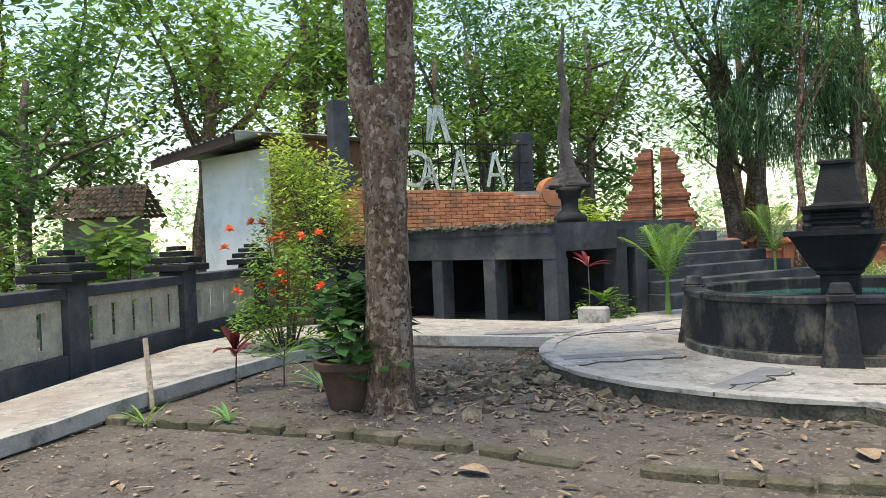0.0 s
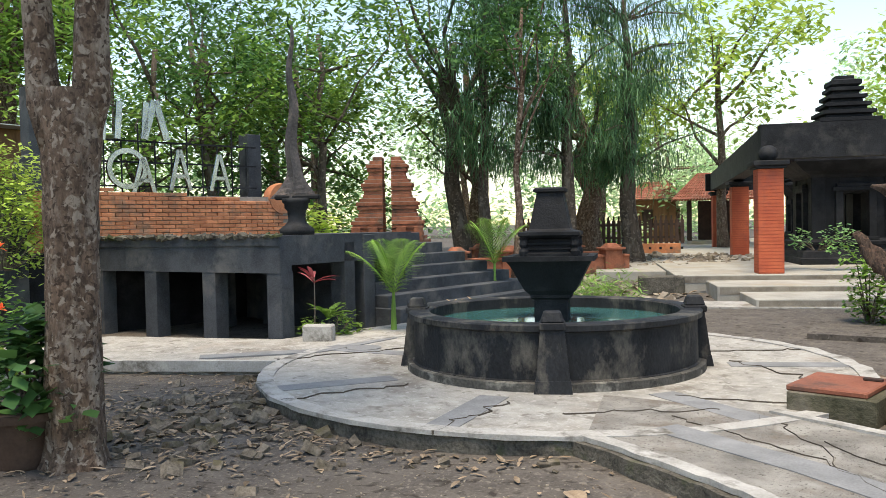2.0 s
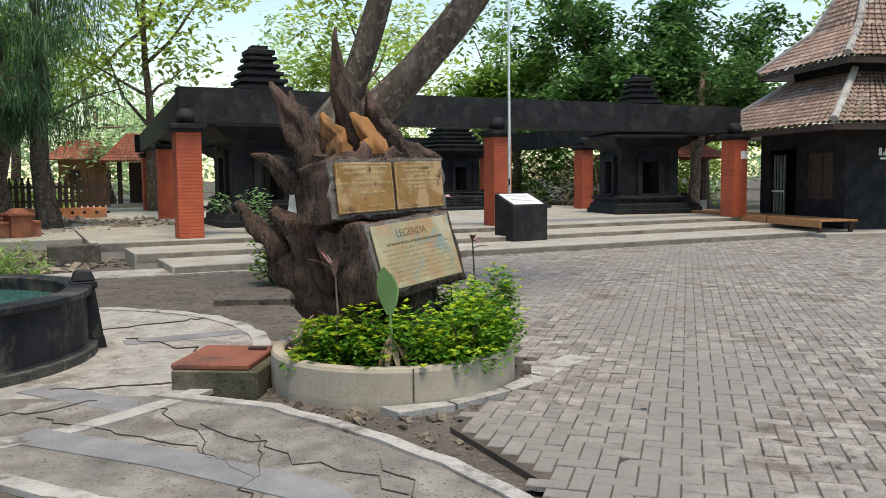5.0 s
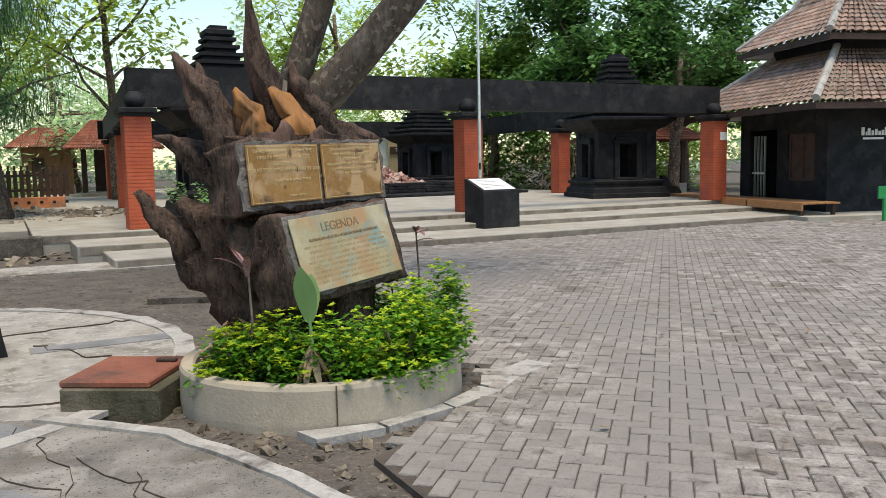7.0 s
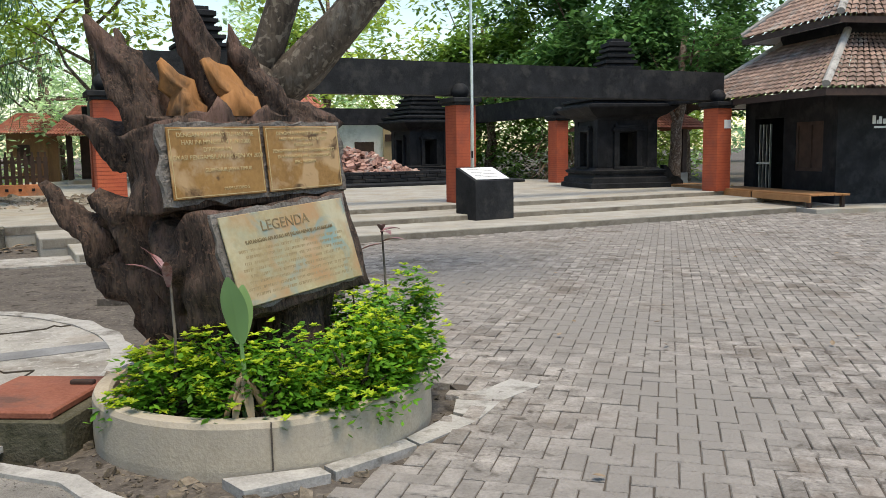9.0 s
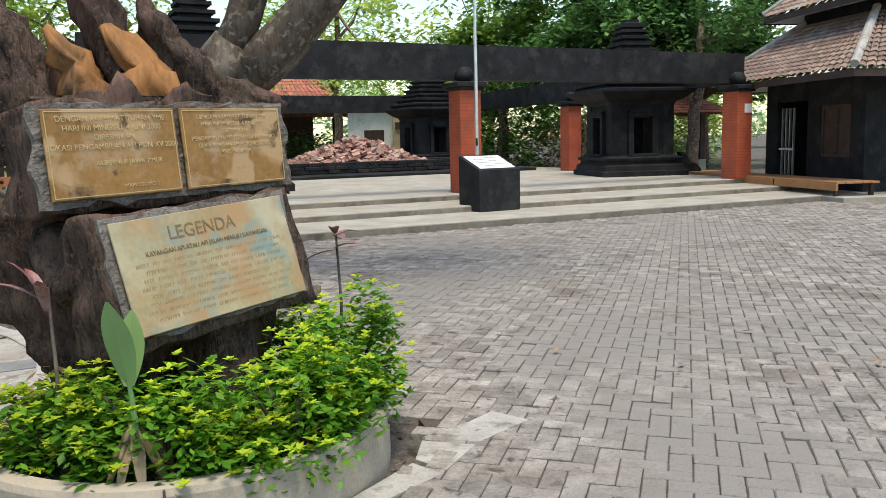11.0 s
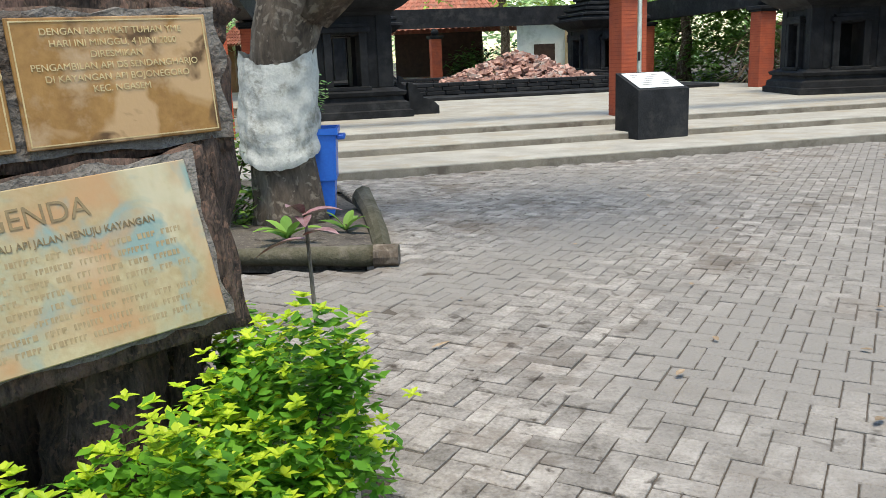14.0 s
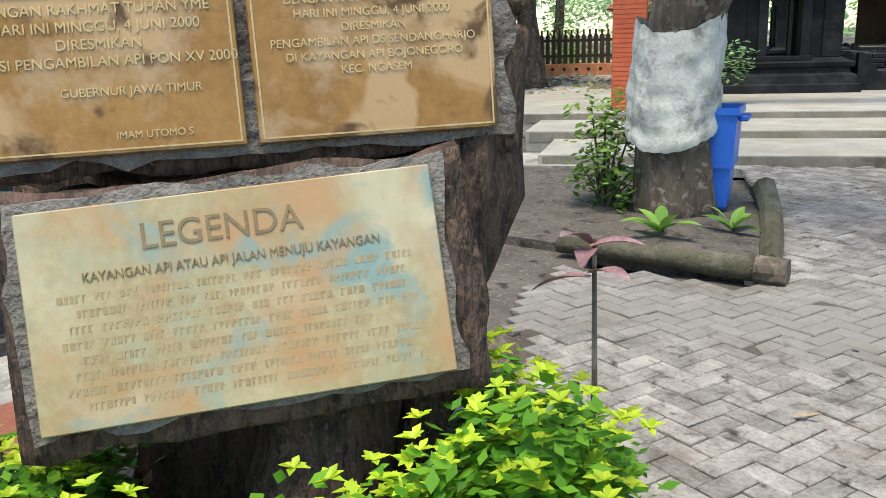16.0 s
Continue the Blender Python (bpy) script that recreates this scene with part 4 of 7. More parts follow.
for j in range(4):
    for sx in (0, 1, 2, 3):
        ln = 9.0 if sx % 2 == 0 else 7.0
        x = -ln / 2
        while x < ln / 2:
            w = rnd.uniform(0.4, 0.7)
            bm = bx(x, -3.9 + rnd.uniform(-.02, .02), 0.12 * j, min(x + w - 0.02, ln / 2), -3.55, 0.12 * j + 0.11, 0.012)
            part("stone_block", bm, M_BLACKW, pool).matrix_basis = Matrix.Rotation(sx * math.pi / 2, 4, "Z")
            x += w
part("plinth", bx(-5.6, -5.0, 0, 5.6, 5.0, 0.10, 0.02), M_BLACK, pool, "black plinth")


def rubble(n, cx, cy, cz, rx, ry, h, smin, smax, rnd, bricky=False):
    vs, fs = [], []
    for _ in range(n):
        a, q = rnd.uniform(0, 6.283), math.sqrt(rnd.random())
        x, y = cx + rx * q * math.cos(a), cy + ry * q * math.sin(a)
        z = cz + h * (1 - q) ** 0.9 * rnd.uniform(0.6, 1.05)
        s = rnd.uniform(smin, smax)
        d = (s, s * rnd.uniform(0.5, 0.9), s * rnd.uniform(0.3, 0.55))
        R = Euler((rnd.uniform(-.5, .5), rnd.uniform(-.5, .5), rnd.uniform(0, 6.28))).to_matrix()
        i = len(vs)
        for k in range(8):
            v = Vector(((k & 1) - .5, (k >> 1 & 1) - .5, (k >> 2) - .5))
            v = Vector((v.x * d[0], v.y * d[1], v.z * d[2])) * rnd.uniform(0.75, 1.1)
            vs.append(Vector((x, y, z)) + R @ v)
        fs += [tuple(i + k for k in q4) for q4 in ((0, 2, 3, 1), (4, 5, 7, 6), (0, 1, 5, 4), (2, 6, 7, 3), (0, 4, 6, 2), (1, 3, 7, 5))]
    return vs, fs


vs, fs = rubble(900, -3.9, 34.0, PZ + 0.2, 2.9, 2.9, 1.15, 0.16, 0.34, rnd)
tagged(pydata("rubble_heap", vs, fs, M_BRUB), "heap of broken pinkish brick and stone rubble", "rubble", kind="stuff")

M_FLAG = mat("red_cloth", (0.45, 0.02, 0.02), (0.62, 0.05, 0.04), 8, 0.85, 0.3, 60)
# sloping sign block on the steps, with a flagpole
lect = thing("information_stand", "black sloping information stand with a white panel", "stand", Matrix.Translation((1.12, 18.95, 0.22)) @ RZ @ Matrix.Rotation(radians(4), 4, "Z"))
bm = bmesh.new()
vs = [bm.verts.new(p) for p in ((-0.46, -0.35, -0.108), (0.46, -0.35, -0.108), (0.46, 0.35, -0.108), (-0.46, 0.35, -0.108), (-0.46, -0.35, 0.66), (0.46, -0.35, 0.66), (0.46, 0.35, 0.92), (-0.46, 0.35, 0.92))]
for q in ((3, 2, 1, 0), (4, 5, 6, 7), (0, 1, 5, 4), (1, 2, 6, 5), (2, 3, 7, 6), (3, 0, 4, 7)):
    bm.faces.new([vs[i] for i in q])
part("body", bm, M_BLACKW, lect)
tilt = math.atan2(0.26, 0.70)
pn = part("panel", bx(-0.40, -0.31, 0.004, 0.40, 0.31, 0.014, 0.003), M_WHITE, lect, "white printed panel")
pn.matrix_basis = Matrix.Translation((0, 0, 0.79)) @ Matrix.Rotation(tilt, 4, "X")
for i in range(6):
    b = part("text_bar", bx(-0.3, 0.2 - i * 0.08, 0.0142, 0.3 - 0.05 * (i % 3), 0.215 - i * 0.08, 0.0155, 0), M_SLATE, lect)
    b.matrix_basis = pn.matrix_basis.copy()
fp = thing("flagpole", "tall thin white steel flagpole", "flagpole", Matrix.Translation((0.88, 19.75, 0.22)))
part("pole", capped([(0.04, 0), (0.036, 3.0), (0.03, 3.02), (0.022, 8.5)], 12), M_STEEL, fp)
part("foot", capped([(0.12, 0), (0.12, 0.06), (0.05, 0.1)], 16), M_WHITE, fp)
fl = part("flag", bx(0.03, -0.02, 5.75, 0.20, 0.02, 6.5, 0.01, 0.004), M_WHITE, fp, "furled red and white flag")
part("red_half", bx(0.03, -0.025, 6.5, 0.24, 0.025, 7.3, 0.01, 0.004), M_FLAG, fl, "red upper half")
part("cleat", bx(-0.02, -0.07, 1.1, 0.02, -0.03, 1.25, 0.004), M_BLACK, fp)


# ---- house with a two-tier tiled roof ----
def tiled_slope(parent, a, b, c, d, cols, rows, mtl, label=""):
    """Rows of curved tiles on the quad a, b (eave) to d, c (ridge)."""
    a, b, c, d = (Vector(p) for p in (a, b, c, d))
    nrm = (b - a).cross(d - a).normalized()
    vs, fs = [], []
    for r in range(rows):
        t0, t1 = r / rows, (r + 1.12) / rows
        for k in range(cols):
            s0, s1 = k / cols, (k + 1) / cols
            i = len(vs)
            for t, lift in ((t0, 0.045), (t1, 0.012)):
                e0, e1 = a.lerp(d, min(t, 1)), b.lerp(c, min(t, 1))
                for q in range(5):
                    vs.append(e0.lerp(e1, s0 + (s1 - s0) * q / 4) + nrm * (lift + 0.035 * math.sin(math.pi * q / 4) ** 2 - 0.02 * (q == 4)))
            fs += [(i + q, i + q + 1, i + q + 6, i + q + 5) for q in range(4)]
    return pydata("tiles", vs, fs, mtl, parent, label)


def hip(parent, cx, cy, hx, hy, z0, tx, ty, z1, mtl, edge, cols, rows, curve=0.0):
    lo = [(cx - hx, cy - hy, z0), (cx + hx, cy - hy, z0), (cx + hx, cy + hy, z0), (cx - hx, cy + hy, z0)]
    hi = [(cx - tx, cy - ty, z1), (cx + tx, cy - ty, z1), (cx + tx, cy + ty, z1), (cx - tx, cy + ty, z1)]
    for i in range(4):
        j = (i + 1) % 4
        tiled_slope(parent, lo[i], lo[j], hi[j], hi[i], cols, rows, mtl)
        bm = bmesh.new()
        tube(bm, [Vector(lo[i]) + Vector((0, 0, 0.08)), Vector(lo[i]).lerp(Vector(hi[i]), 0.5) + Vector((0, 0, 0.06)), Vector(hi[i]) + Vector((0, 0, 0.08))], [0.09, 0.09, 0.09], 8, 0.2, i)
        part("ridge", bm, edge, parent, "rounded hip ridge")
    bm = bmesh.new()
    for i in range(4):
        j = (i + 1) % 4
        bm.faces.new([bm.verts.new(Vector(p) - Vector((0, 0, q))) for p, q in ((lo[i], 0.02), (lo[j], 0.02), (lo[j], 0.17), (lo[i], 0.17))])
    part("fascia", bm, M_DARKW, parent, "dark brown eaves board")
    bm = bmesh.new()
    k = 0.14
    for i in range(4):
        j = (i + 1) % 4
        inner = [(cx + (p[0] - cx) * 0.6, cy + (p[1] - cy) * 0.6, z0 - 0.02) for p in (lo[i], lo[j])]
        bm.faces.new([bm.verts.new(p) for p in ((lo[i][0], lo[i][1], z0 - k), (lo[j][0], lo[j][1], z0 - k), inner[1], inner[0])])
    part("soffit", bm, M_WHITE, parent, "pale soffit boards")


HM = Matrix.Translation((9.3, 21.9, 0.10)) @ Matrix.Rotation(radians(13), 4, "Z")
house = thing("house", "black-walled house with a two-tier brown tiled roof and wooden porch", "house", HM)
# local: x along the wall that runs to the right, y to the back along the doors; corner at 0, 0
HW, HD = 3.9, 3.9
part("wall", bx(0, 0, 0, HW, 0.15, 2.55, 0.006), M_BLACK, house, "black painted front wall")
part("wall", bx(0, HD - 0.15, 0, HW, HD, 2.55, 0.006), M_BLACK, house)
part("wall", bx(HW - 0.15, 0.15, 0, HW, HD - 0.15, 2.55, 0.006), M_BLACK, house)
for y0, y1, z0, z1 in ((0.15, 0.5, 0, 2.55), (0.5, 1.6, 0, 0.75), (0.5, 1.6, 1.95, 2.55), (1.6, 2.1, 0, 2.55), (2.1, 3.4, 2.1, 2.55), (3.4, HD - 0.15, 0, 2.55)):
    part("wall", bx(0, y0, z0, 0.15, y1, z1, 0.004), M_BLACK, house, "black painted side wall")
win = part("window", bx(0.03, 0.5, 0.75, 0.12, 1.6, 0.83, 0.004), M_DARKW, house, "brown double window")
for y0, y1, z0, z1 in ((0.5, 0.57, 0.83, 1.95), (1.53, 1.6, 0.83, 1.95), (0.57, 1.53, 1.87, 1.95), (1.0, 1.1, 0.83, 1.87)):
    part("frame", bx(0.03, y0, z0, 0.12, y1, z1, 0.004), M_DARKW, win)
for y0 in (0.57, 1.1):
    part("pane", bx(0.07, y0, 0.83, 0.078, y0 + 0.43, 1.87, 0), M_DARKW, win)
dr = part("door", bx(0.05, 2.1, 0.0, 0.10, 2.16, 2.1, 0.003), M_DARKW, house, "open folding glazed door")
for k in range(4):
    y = 2.75 + 0.16 * k
    part("stile", bx(0.04, y, 0.05, 0.10, y + 0.03, 1.95, 0.003), M_STEEL, dr, "pale door stile")
    part("rail", bx(0.05, y + 0.05, 0.9, 0.09, y + 0.15, 0.95, 0.003), M_WHITE, dr)
hip(house, HW / 2, HD / 2, HW / 2 + 1.15, HD / 2 + 1.15, 2.60, 1.3, 1.3, 4.0, M_TILE, M_RIM, 26, 13)
part("attic_wall", bx(HW / 2 - 1.35, HD / 2 - 1.35, 3.8, HW / 2 + 1.35, HD / 2 + 1.35, 4.4, 0.01), M_BLACK, house, "black clerestory band")
hip(house, HW / 2, HD / 2, 2.05, 2.05, 4.3, 0.95, 0.95, 5.3, M_TILE, M_RIM, 18, 8)
hip(house, HW / 2, HD / 2, 1.0, 1.0, 5.25, 0.2, 0.2, 7.0, M_TILE, M_RIM, 9, 12)
part("finial", lathe([(0.3, 6.9), (0.3, 7.1), (0.15, 7.2), (0.2, 7.4), (0.0, 7.6)], 12), M_BLACK, house)
part("porch_slab", bx(-1.3, -1.2, -0.2, HW, HD, 0.0, 0.01), M_STEP, house, "concrete porch floor")
part("ceiling_board", bx(0.1, 0.1, 2.5, HW - 0.1, HD - 0.1, 2.56, 0), M_DARKW, house)
sg = thing("house_sign", "small pale lettering on the black wall", "sign", HM @ Matrix.Translation((0.9, -0.008, 1.75)))
rnd = random.Random(2)
x = 0.0
while x < 0.75:
    w = rnd.uniform(0.05, 0.12)
    part("letter_stroke", bx(x, -0.012, 0.10, x + w * 0.7, 0.0, 0.10 + rnd.uniform(0.08, 0.2), 0), M_WHITE, sg)
    x += w
part("text_bar", bx(0.05, -0.01, 0.0, 0.62, 0.0, 0.05, 0), M_WHITE, sg)
porch = thing("porch_bench", "low orange-brown wooden porch bench along the wall", "bench", HM)
for y0 in (-0.9, 1.5, 3.9):
    for k in range(5):
        part("slat", bx(-1.25 + 0.2 * k, y0, 0.26, -1.07 + 0.2 * k, y0 + 2.3, 0.30, 0.004), M_BENCHW, porch)
    part("front_rail", bx(-1.27, y0, 0.12, -1.23, y0 + 2.3, 0.26, 0.004), M_BENCHW, porch)
    for yy in (y0 + 0.1, y0 + 2.1):
        part("leg", bx(-1.22, yy, 0.0, -1.14, yy + 0.08, 0.26, 0.003), M_DARKW, porch)
        part("leg", bx(-0.4, yy, 0.0, -0.32, yy + 0.08, 0.26, 0.003), M_DARKW, porch)
M_GREEN = mat("green_plastic", (0.01, 0.20, 0.06), (0.02, 0.30, 0.09), 3, 0.5, 0.05, 40)
gs = thing("green_stand", "small green sign board on a post", "sign", HM @ Matrix.Translation((0.2, -1.75, -0.1)))
part("post", bx(-0.03, -0.03, 0, 0.03, 0.03, 0.55, 0.003), M_GREEN, gs)
part("board", bx(-0.18, -0.04, 0.5, 0.18, 0.0, 0.78, 0.006), M_GREEN, gs)

# ---- black deck on posts, brick wall and sculpture ----
DK = Vector((-8.55, 6.8, 0))
DA = Vector((-0.965, -0.262, 0)).normalized()   # along its front
DB = Vector((-0.06, 0.998, 0)).normalized()     # along its side
DM = Matrix(((DA.x, DB.x, 0, DK.x), (DA.y, DB.y, 0, DK.y), (0, 0, 1, 0), (0, 0, 0, 1)))
deck = thing("deck", "raised slate-grey concrete deck on square posts, chipped edge", "deck", DM)


def slabby(x0, y0, z0, x1, y1, z1, mtl, nm, lb=""):
    bm = bmesh.new()
    box(bm, x0, y0, z0, x1, y1, z1)
    bmesh.ops.recalc_face_normals(bm, faces=bm.faces)
    return part(nm, bm, mtl, deck, lb)


slabby(0, 0, 1.22, 5.6, 3.2, 1.36, M_SLATE, "deck_slab")
slabby(0, 0.02, 0.85, 5.6, 0.24, 1.22, M_SLATE, "front_beam", "slate-grey front beam")
slabby(0, 0.24, 0.95, 0.22, 2.9, 1.22, M_SLATE, "side_beam")
vs, fs = [], []
rnd = random.Random(11)
for k in range(70):
    x = k * 0.08
    v, f = rubble(1, x, -0.01 + rnd.uniform(-0.02, 0.02), 1.36, 0.01, 0.01, 0.0, 0.07, 0.14, rnd)
    fs += [tuple(i + len(vs) for i in q) for q in f]
    vs += v
pydata("broken_edge", vs, fs, M_EDGE, deck, "broken dark edge of the deck")
for x in (0.0, 1.25, 2.5, 3.75, 5.3):
    for y in (0.03, 1.4, 2.7):
        slabby(x, y, -0.2, x + 0.26, y + 0.24, 0.86 if y < 1 else 1.23, M_SLATE, "post", "square grey post")
slabby(-0.30, 2.6, -0.2, 0.05, 3.0, 0.3, M_SLATE, "stub")
wl = slabby(0.0, 3.0, -0.2, 5.6, 3.2, 0.25, M_SLATE, "back_wall", "pierced back wall")
for k in range(7):
    slabby(0.75 * k, 3.0, 0.25, 0.75 * k + 0.55, 3.2, 0.95, M_SLATE, "back_pier")
slabby(0.0, 3.0, 0.95, 5.6, 3.2, 1.22, M_SLATE, "back_lintel")
stair = thing("stairs", "slate-grey concrete steps up to the deck", "stairs", Matrix.Translation((-8.6, 8.9, 0)) @ Matrix.Rotation(radians(4), 4, "Z"))
for k in range(7):
    part("step", bx(-0.3 * k - 2.6, 0.0 + 0.06 * k, -0.2, -0.3 * k + 0.25, 4.7 - 0.32 * k, 0.19 * (k + 1), 0.01), M_SLATE, stair, "grey step")
part("side_wall", bx(-2.6, -0.25, -0.2, -0.25, -0.002, 1.34, 0.01), M_SLATE, stair, "dark grey side wall")

BW0, BW1 = Vector((-12.55, 5.2, 0)), Vector((-12.1, 9.9, 0))
bwd = (BW1 - BW0).normalized()
bwall = thing("brick_wall", "weathered orange brick wall with raking top and scroll ends", "wall", Matrix.Translation(BW0) @ Matrix.Rotation(math.atan2(bwd.y, bwd.x), 4, "Z"))
bwl = (BW1 - BW0).length
part("core", bx(0, 0.03, 1.15, bwl, 0.2, 2.05, 0.0), M_MORTAR, bwall)
# added black wall below the bricks; its colour is the shade behind the deck posts
part("footing", bx(0, 0.0, -0.2, bwl, 0.22, 1.15, 0.0), M_BLACK, bwall, "black wall added as the shaded void behind the deck")
me_b = bpy.data.meshes.new("brick")
bm = bx(0, 0, 0, 0.215, 0.06, 0.058, 0.004)
bm.to_mesh(me_b)
bm.free()
me_b.materials.append(M_BRICK)
big_v, big_f = [], []
count = 0
for j in range(17):
    z = 1.16 + j * 0.068
    x = -0.11 * (j % 2)
    while x < bwl:
        w = 0.215
        if 0 <= x and x + w <= bwl and z + 0.06 < 2.25 - 0.06 * x:
            if z > 1.35 and count < 300:
                o = new("brick", me_b)
                o.parent = bwall
                o.matrix_basis = Matrix.Translation((x, rnd.uniform(-0.006, 0.004) - 0.0, z))
                count += 1
            else:
                i = len(big_v)
                big_v += [Vector((x + a * 0.215, b * 0.05, z + c * 0.058)) for c in (0, 1) for b in (0, 1) for a in (0, 1)]
                big_f += [tuple(i + k for k in q) for q in ((0, 1, 5, 4), (4, 5, 7, 6), (0, 4, 6, 2), (1, 3, 7, 5))]
        x += 0.227
tagged(pydata("brick_courses", big_v, big_f, M_BRICK, bwall), kind="stuff")
for x, s in ((0.15, 1), (bwl - 0.2, -1)):
    sc = part("scroll", lathe([(0.0, -0.12), (0.10, -0.14), (0.12, -0.10), (0.2, -0.10), (0.22, -0.14), (0.28, -0.12), (0.30, 0.0), (0.28, 0.12), (0, 0.12)], 24), M_SLATE if s > 0 else M_BRICK, bwall, "carved scroll")
    sc.matrix_basis = Matrix.Translation((x, 0.1, 2.38 if s > 0 else 2.02)) @ Matrix.Rotation(radians(90), 4, "X")
part("end_post", bx(-0.35, -0.06, -0.2, 0.0, 0.26, 2.2, 0.01), M_SLATE, bwall, "slate-grey end post")
for x, y, z0, z1, w in ((-12.75, 5.45, 1.9, 3.70, 0.30), (-12.75, 9.45, 1.6, 3.25, 0.30)):
    ps = thing("sign_post", "flat-topped slate-grey square post behind the brick wall", "post", Matrix.Translation((x, y, 0)), "sign posts")
    part("post_body", bx(-w / 2, -w / 2, -0.2, w / 2, w / 2, z1, 0.012), M_SLATE, ps)
# metal letters on a black frame
sign = thing("letter_sign", "black steel frame with mirror-bright leaning metal letters", "sign", Matrix.Translation((-12.72, 5.6, 0)) @ Matrix.Rotation(math.atan2(bwd.y, bwd.x), 4, "Z"))
for k in range(12):
    part("upright", bx(0.3 + 0.29 * k, -0.02, 1.6, 0.32 + 0.29 * k, 0.0, 2.95 + 0.3 * (k % 3 == 1), 0.0), M_BLACK, sign)
for z in (2.2, 2.6, 2.95):
    part("rail", bx(0.2, -0.03, z, 3.7, -0.01, z + 0.03, 0.0), M_BLACK, sign)


def stroke(parent, x0, z0, x1, z1, w):
    d = Vector((x1 - x0, 0, z1 - z0))
    m = Matrix.Translation((x0, -0.06, z0)) @ Matrix.Rotation(math.atan2(d.x, d.z), 4, "Y")
    part("letter_stroke", bx(-w / 2, -0.03, 0, w / 2, 0.03, d.length, 0.004), M_CHROME, parent, "polished letter stroke").matrix_basis = m


for x, h, z in ((0.35, 0.75, 2.15), (1.35, 0.6, 2.1), (2.0, 0.7, 2.15), (2.75, 0.65, 2.15)):
    stroke(sign, x, z, x + 0.16, z + h, 0.075)
    stroke(sign, x + 0.36, z, x + 0.18, z + h, 0.075)
    stroke(sign, x + 0.08, z + h * 0.35, x + 0.30, z + h * 0.35, 0.07)
for x, z in ((0.85, 2.95), (1.1, 2.98), (1.55, 3.0)):
    stroke(sign, x, z, x + 0.05, z + 0.62, 0.10)
stroke(sign, 1.55, 3.0, 1.75, 3.66, 0.12)
stroke(sign, 1.95, 3.0, 1.77, 3.66, 0.12)
g = part("letter_ring", lathe([(0.26, -0.03), (0.34, -0.03), (0.34, 0.03), (0.26, 0.03), (0.26, -0.03)], 24), M_CHROME, sign)
g.matrix_basis = Matrix.Translation((1.25, -0.06, 2.5)) @ Matrix.Rotation(radians(90), 4, "X")


def keris():
    th = thing("keris_sculpture", "tall wavy dagger sculpture, dark with a pale bronze edge", "sculpture", Matrix.Translation((-8.92, 7.42, 1.36)) @ Matrix.Rotation(radians(38), 4, "Z"))
    part("plinth", lathe([(0.0, 0), (0.24, 0.0), (0.25, 0.08), (0.17, 0.14), (0.12, 0.2), (0.13, 0.34), (0.17, 0.38), (0.17, 0.44), (0.20, 0.46), (0.20, 0.52), (0, 0.52)], 20), M_BLACK, th, "turned black handle base", True)
    bm = bmesh.new()
    n = 34
    rows = []
    for i in range(n):
        t = i / (n - 1)
        z = 0.52 + 2.45 * t
        w = 0.10 * (1 - t) + 0.02 + 0.23 * max(0, 1 - t / 0.16) ** 1.6
        c = 0.055 * math.sin(t * 15) * (0.35 + t * 0.6) * (1 - t * 0.4) - 0.03
        if t > 0.97:
            w = 0.004
        rows.append([bm.verts.new(p) for p in ((c - w, 0, z), (c - 0.1 * w, -0.06 * (1 - t) - 0.015, z), (c + w, 0, z), (c + 0.1 * w, 0.06 * (1 - t) + 0.015, z))])
    for r, s in zip(rows, rows[1:]):
        for k in range(4):
            bm.faces.new((r[k], r[(k + 1) % 4], s[(k + 1) % 4], s[k]))
    bm.faces.new(rows[0][::-1])
    bm.faces.new(rows[-1])
    part("blade", bm, M_KERIS, th, "wavy bronze-grey blade")
    part("guard", bx(-0.30, -0.07, 0.50, 0.34, 0.07, 0.57, 0.02), M_BLACK, th, "dark blade guard")


keris()

# ---- low garden wall on the far side of the path ----
LW0 = Vector((-7.9, -0.22, 0))
lwd = (Vector((-11.4, 2.68, 0)) - LW0).normalized()
lw = thing("garden_wall", "low rough plaster garden wall with slots and slate-grey piers", "wall", Matrix.Translation(LW0) @ Matrix.Rotation(math.atan2(lwd.y, lwd.x), 4, "Z"))
# local x runs away from the camera along the wall; its face is at y = 0, towards the path
PIERS = [-2.3, 0.95 + 0.35, 3.9, 6.6, 9.3]
for p in PIERS:
    bm = bx(p - 0.18, -0.06, -0.2, p + 0.18, 0.30, 0.92, 0.01)
    part("pier", bm, M_SLATE, lw, "slate-grey pier")
    cp = bmesh.new()
    for k, (r, z) in enumerate(((0.32, 0.92), (0.25, 1.03), (0.17, 1.12), (0.10, 1.20))):
        box(cp, p - r, 0.12 - r, z, p + r, 0.12 + r, z + 0.09 - 0.01 * k, 0.008)
    part("stepped_cap", cp, M_BLACK, lw, "stepped dark cap")
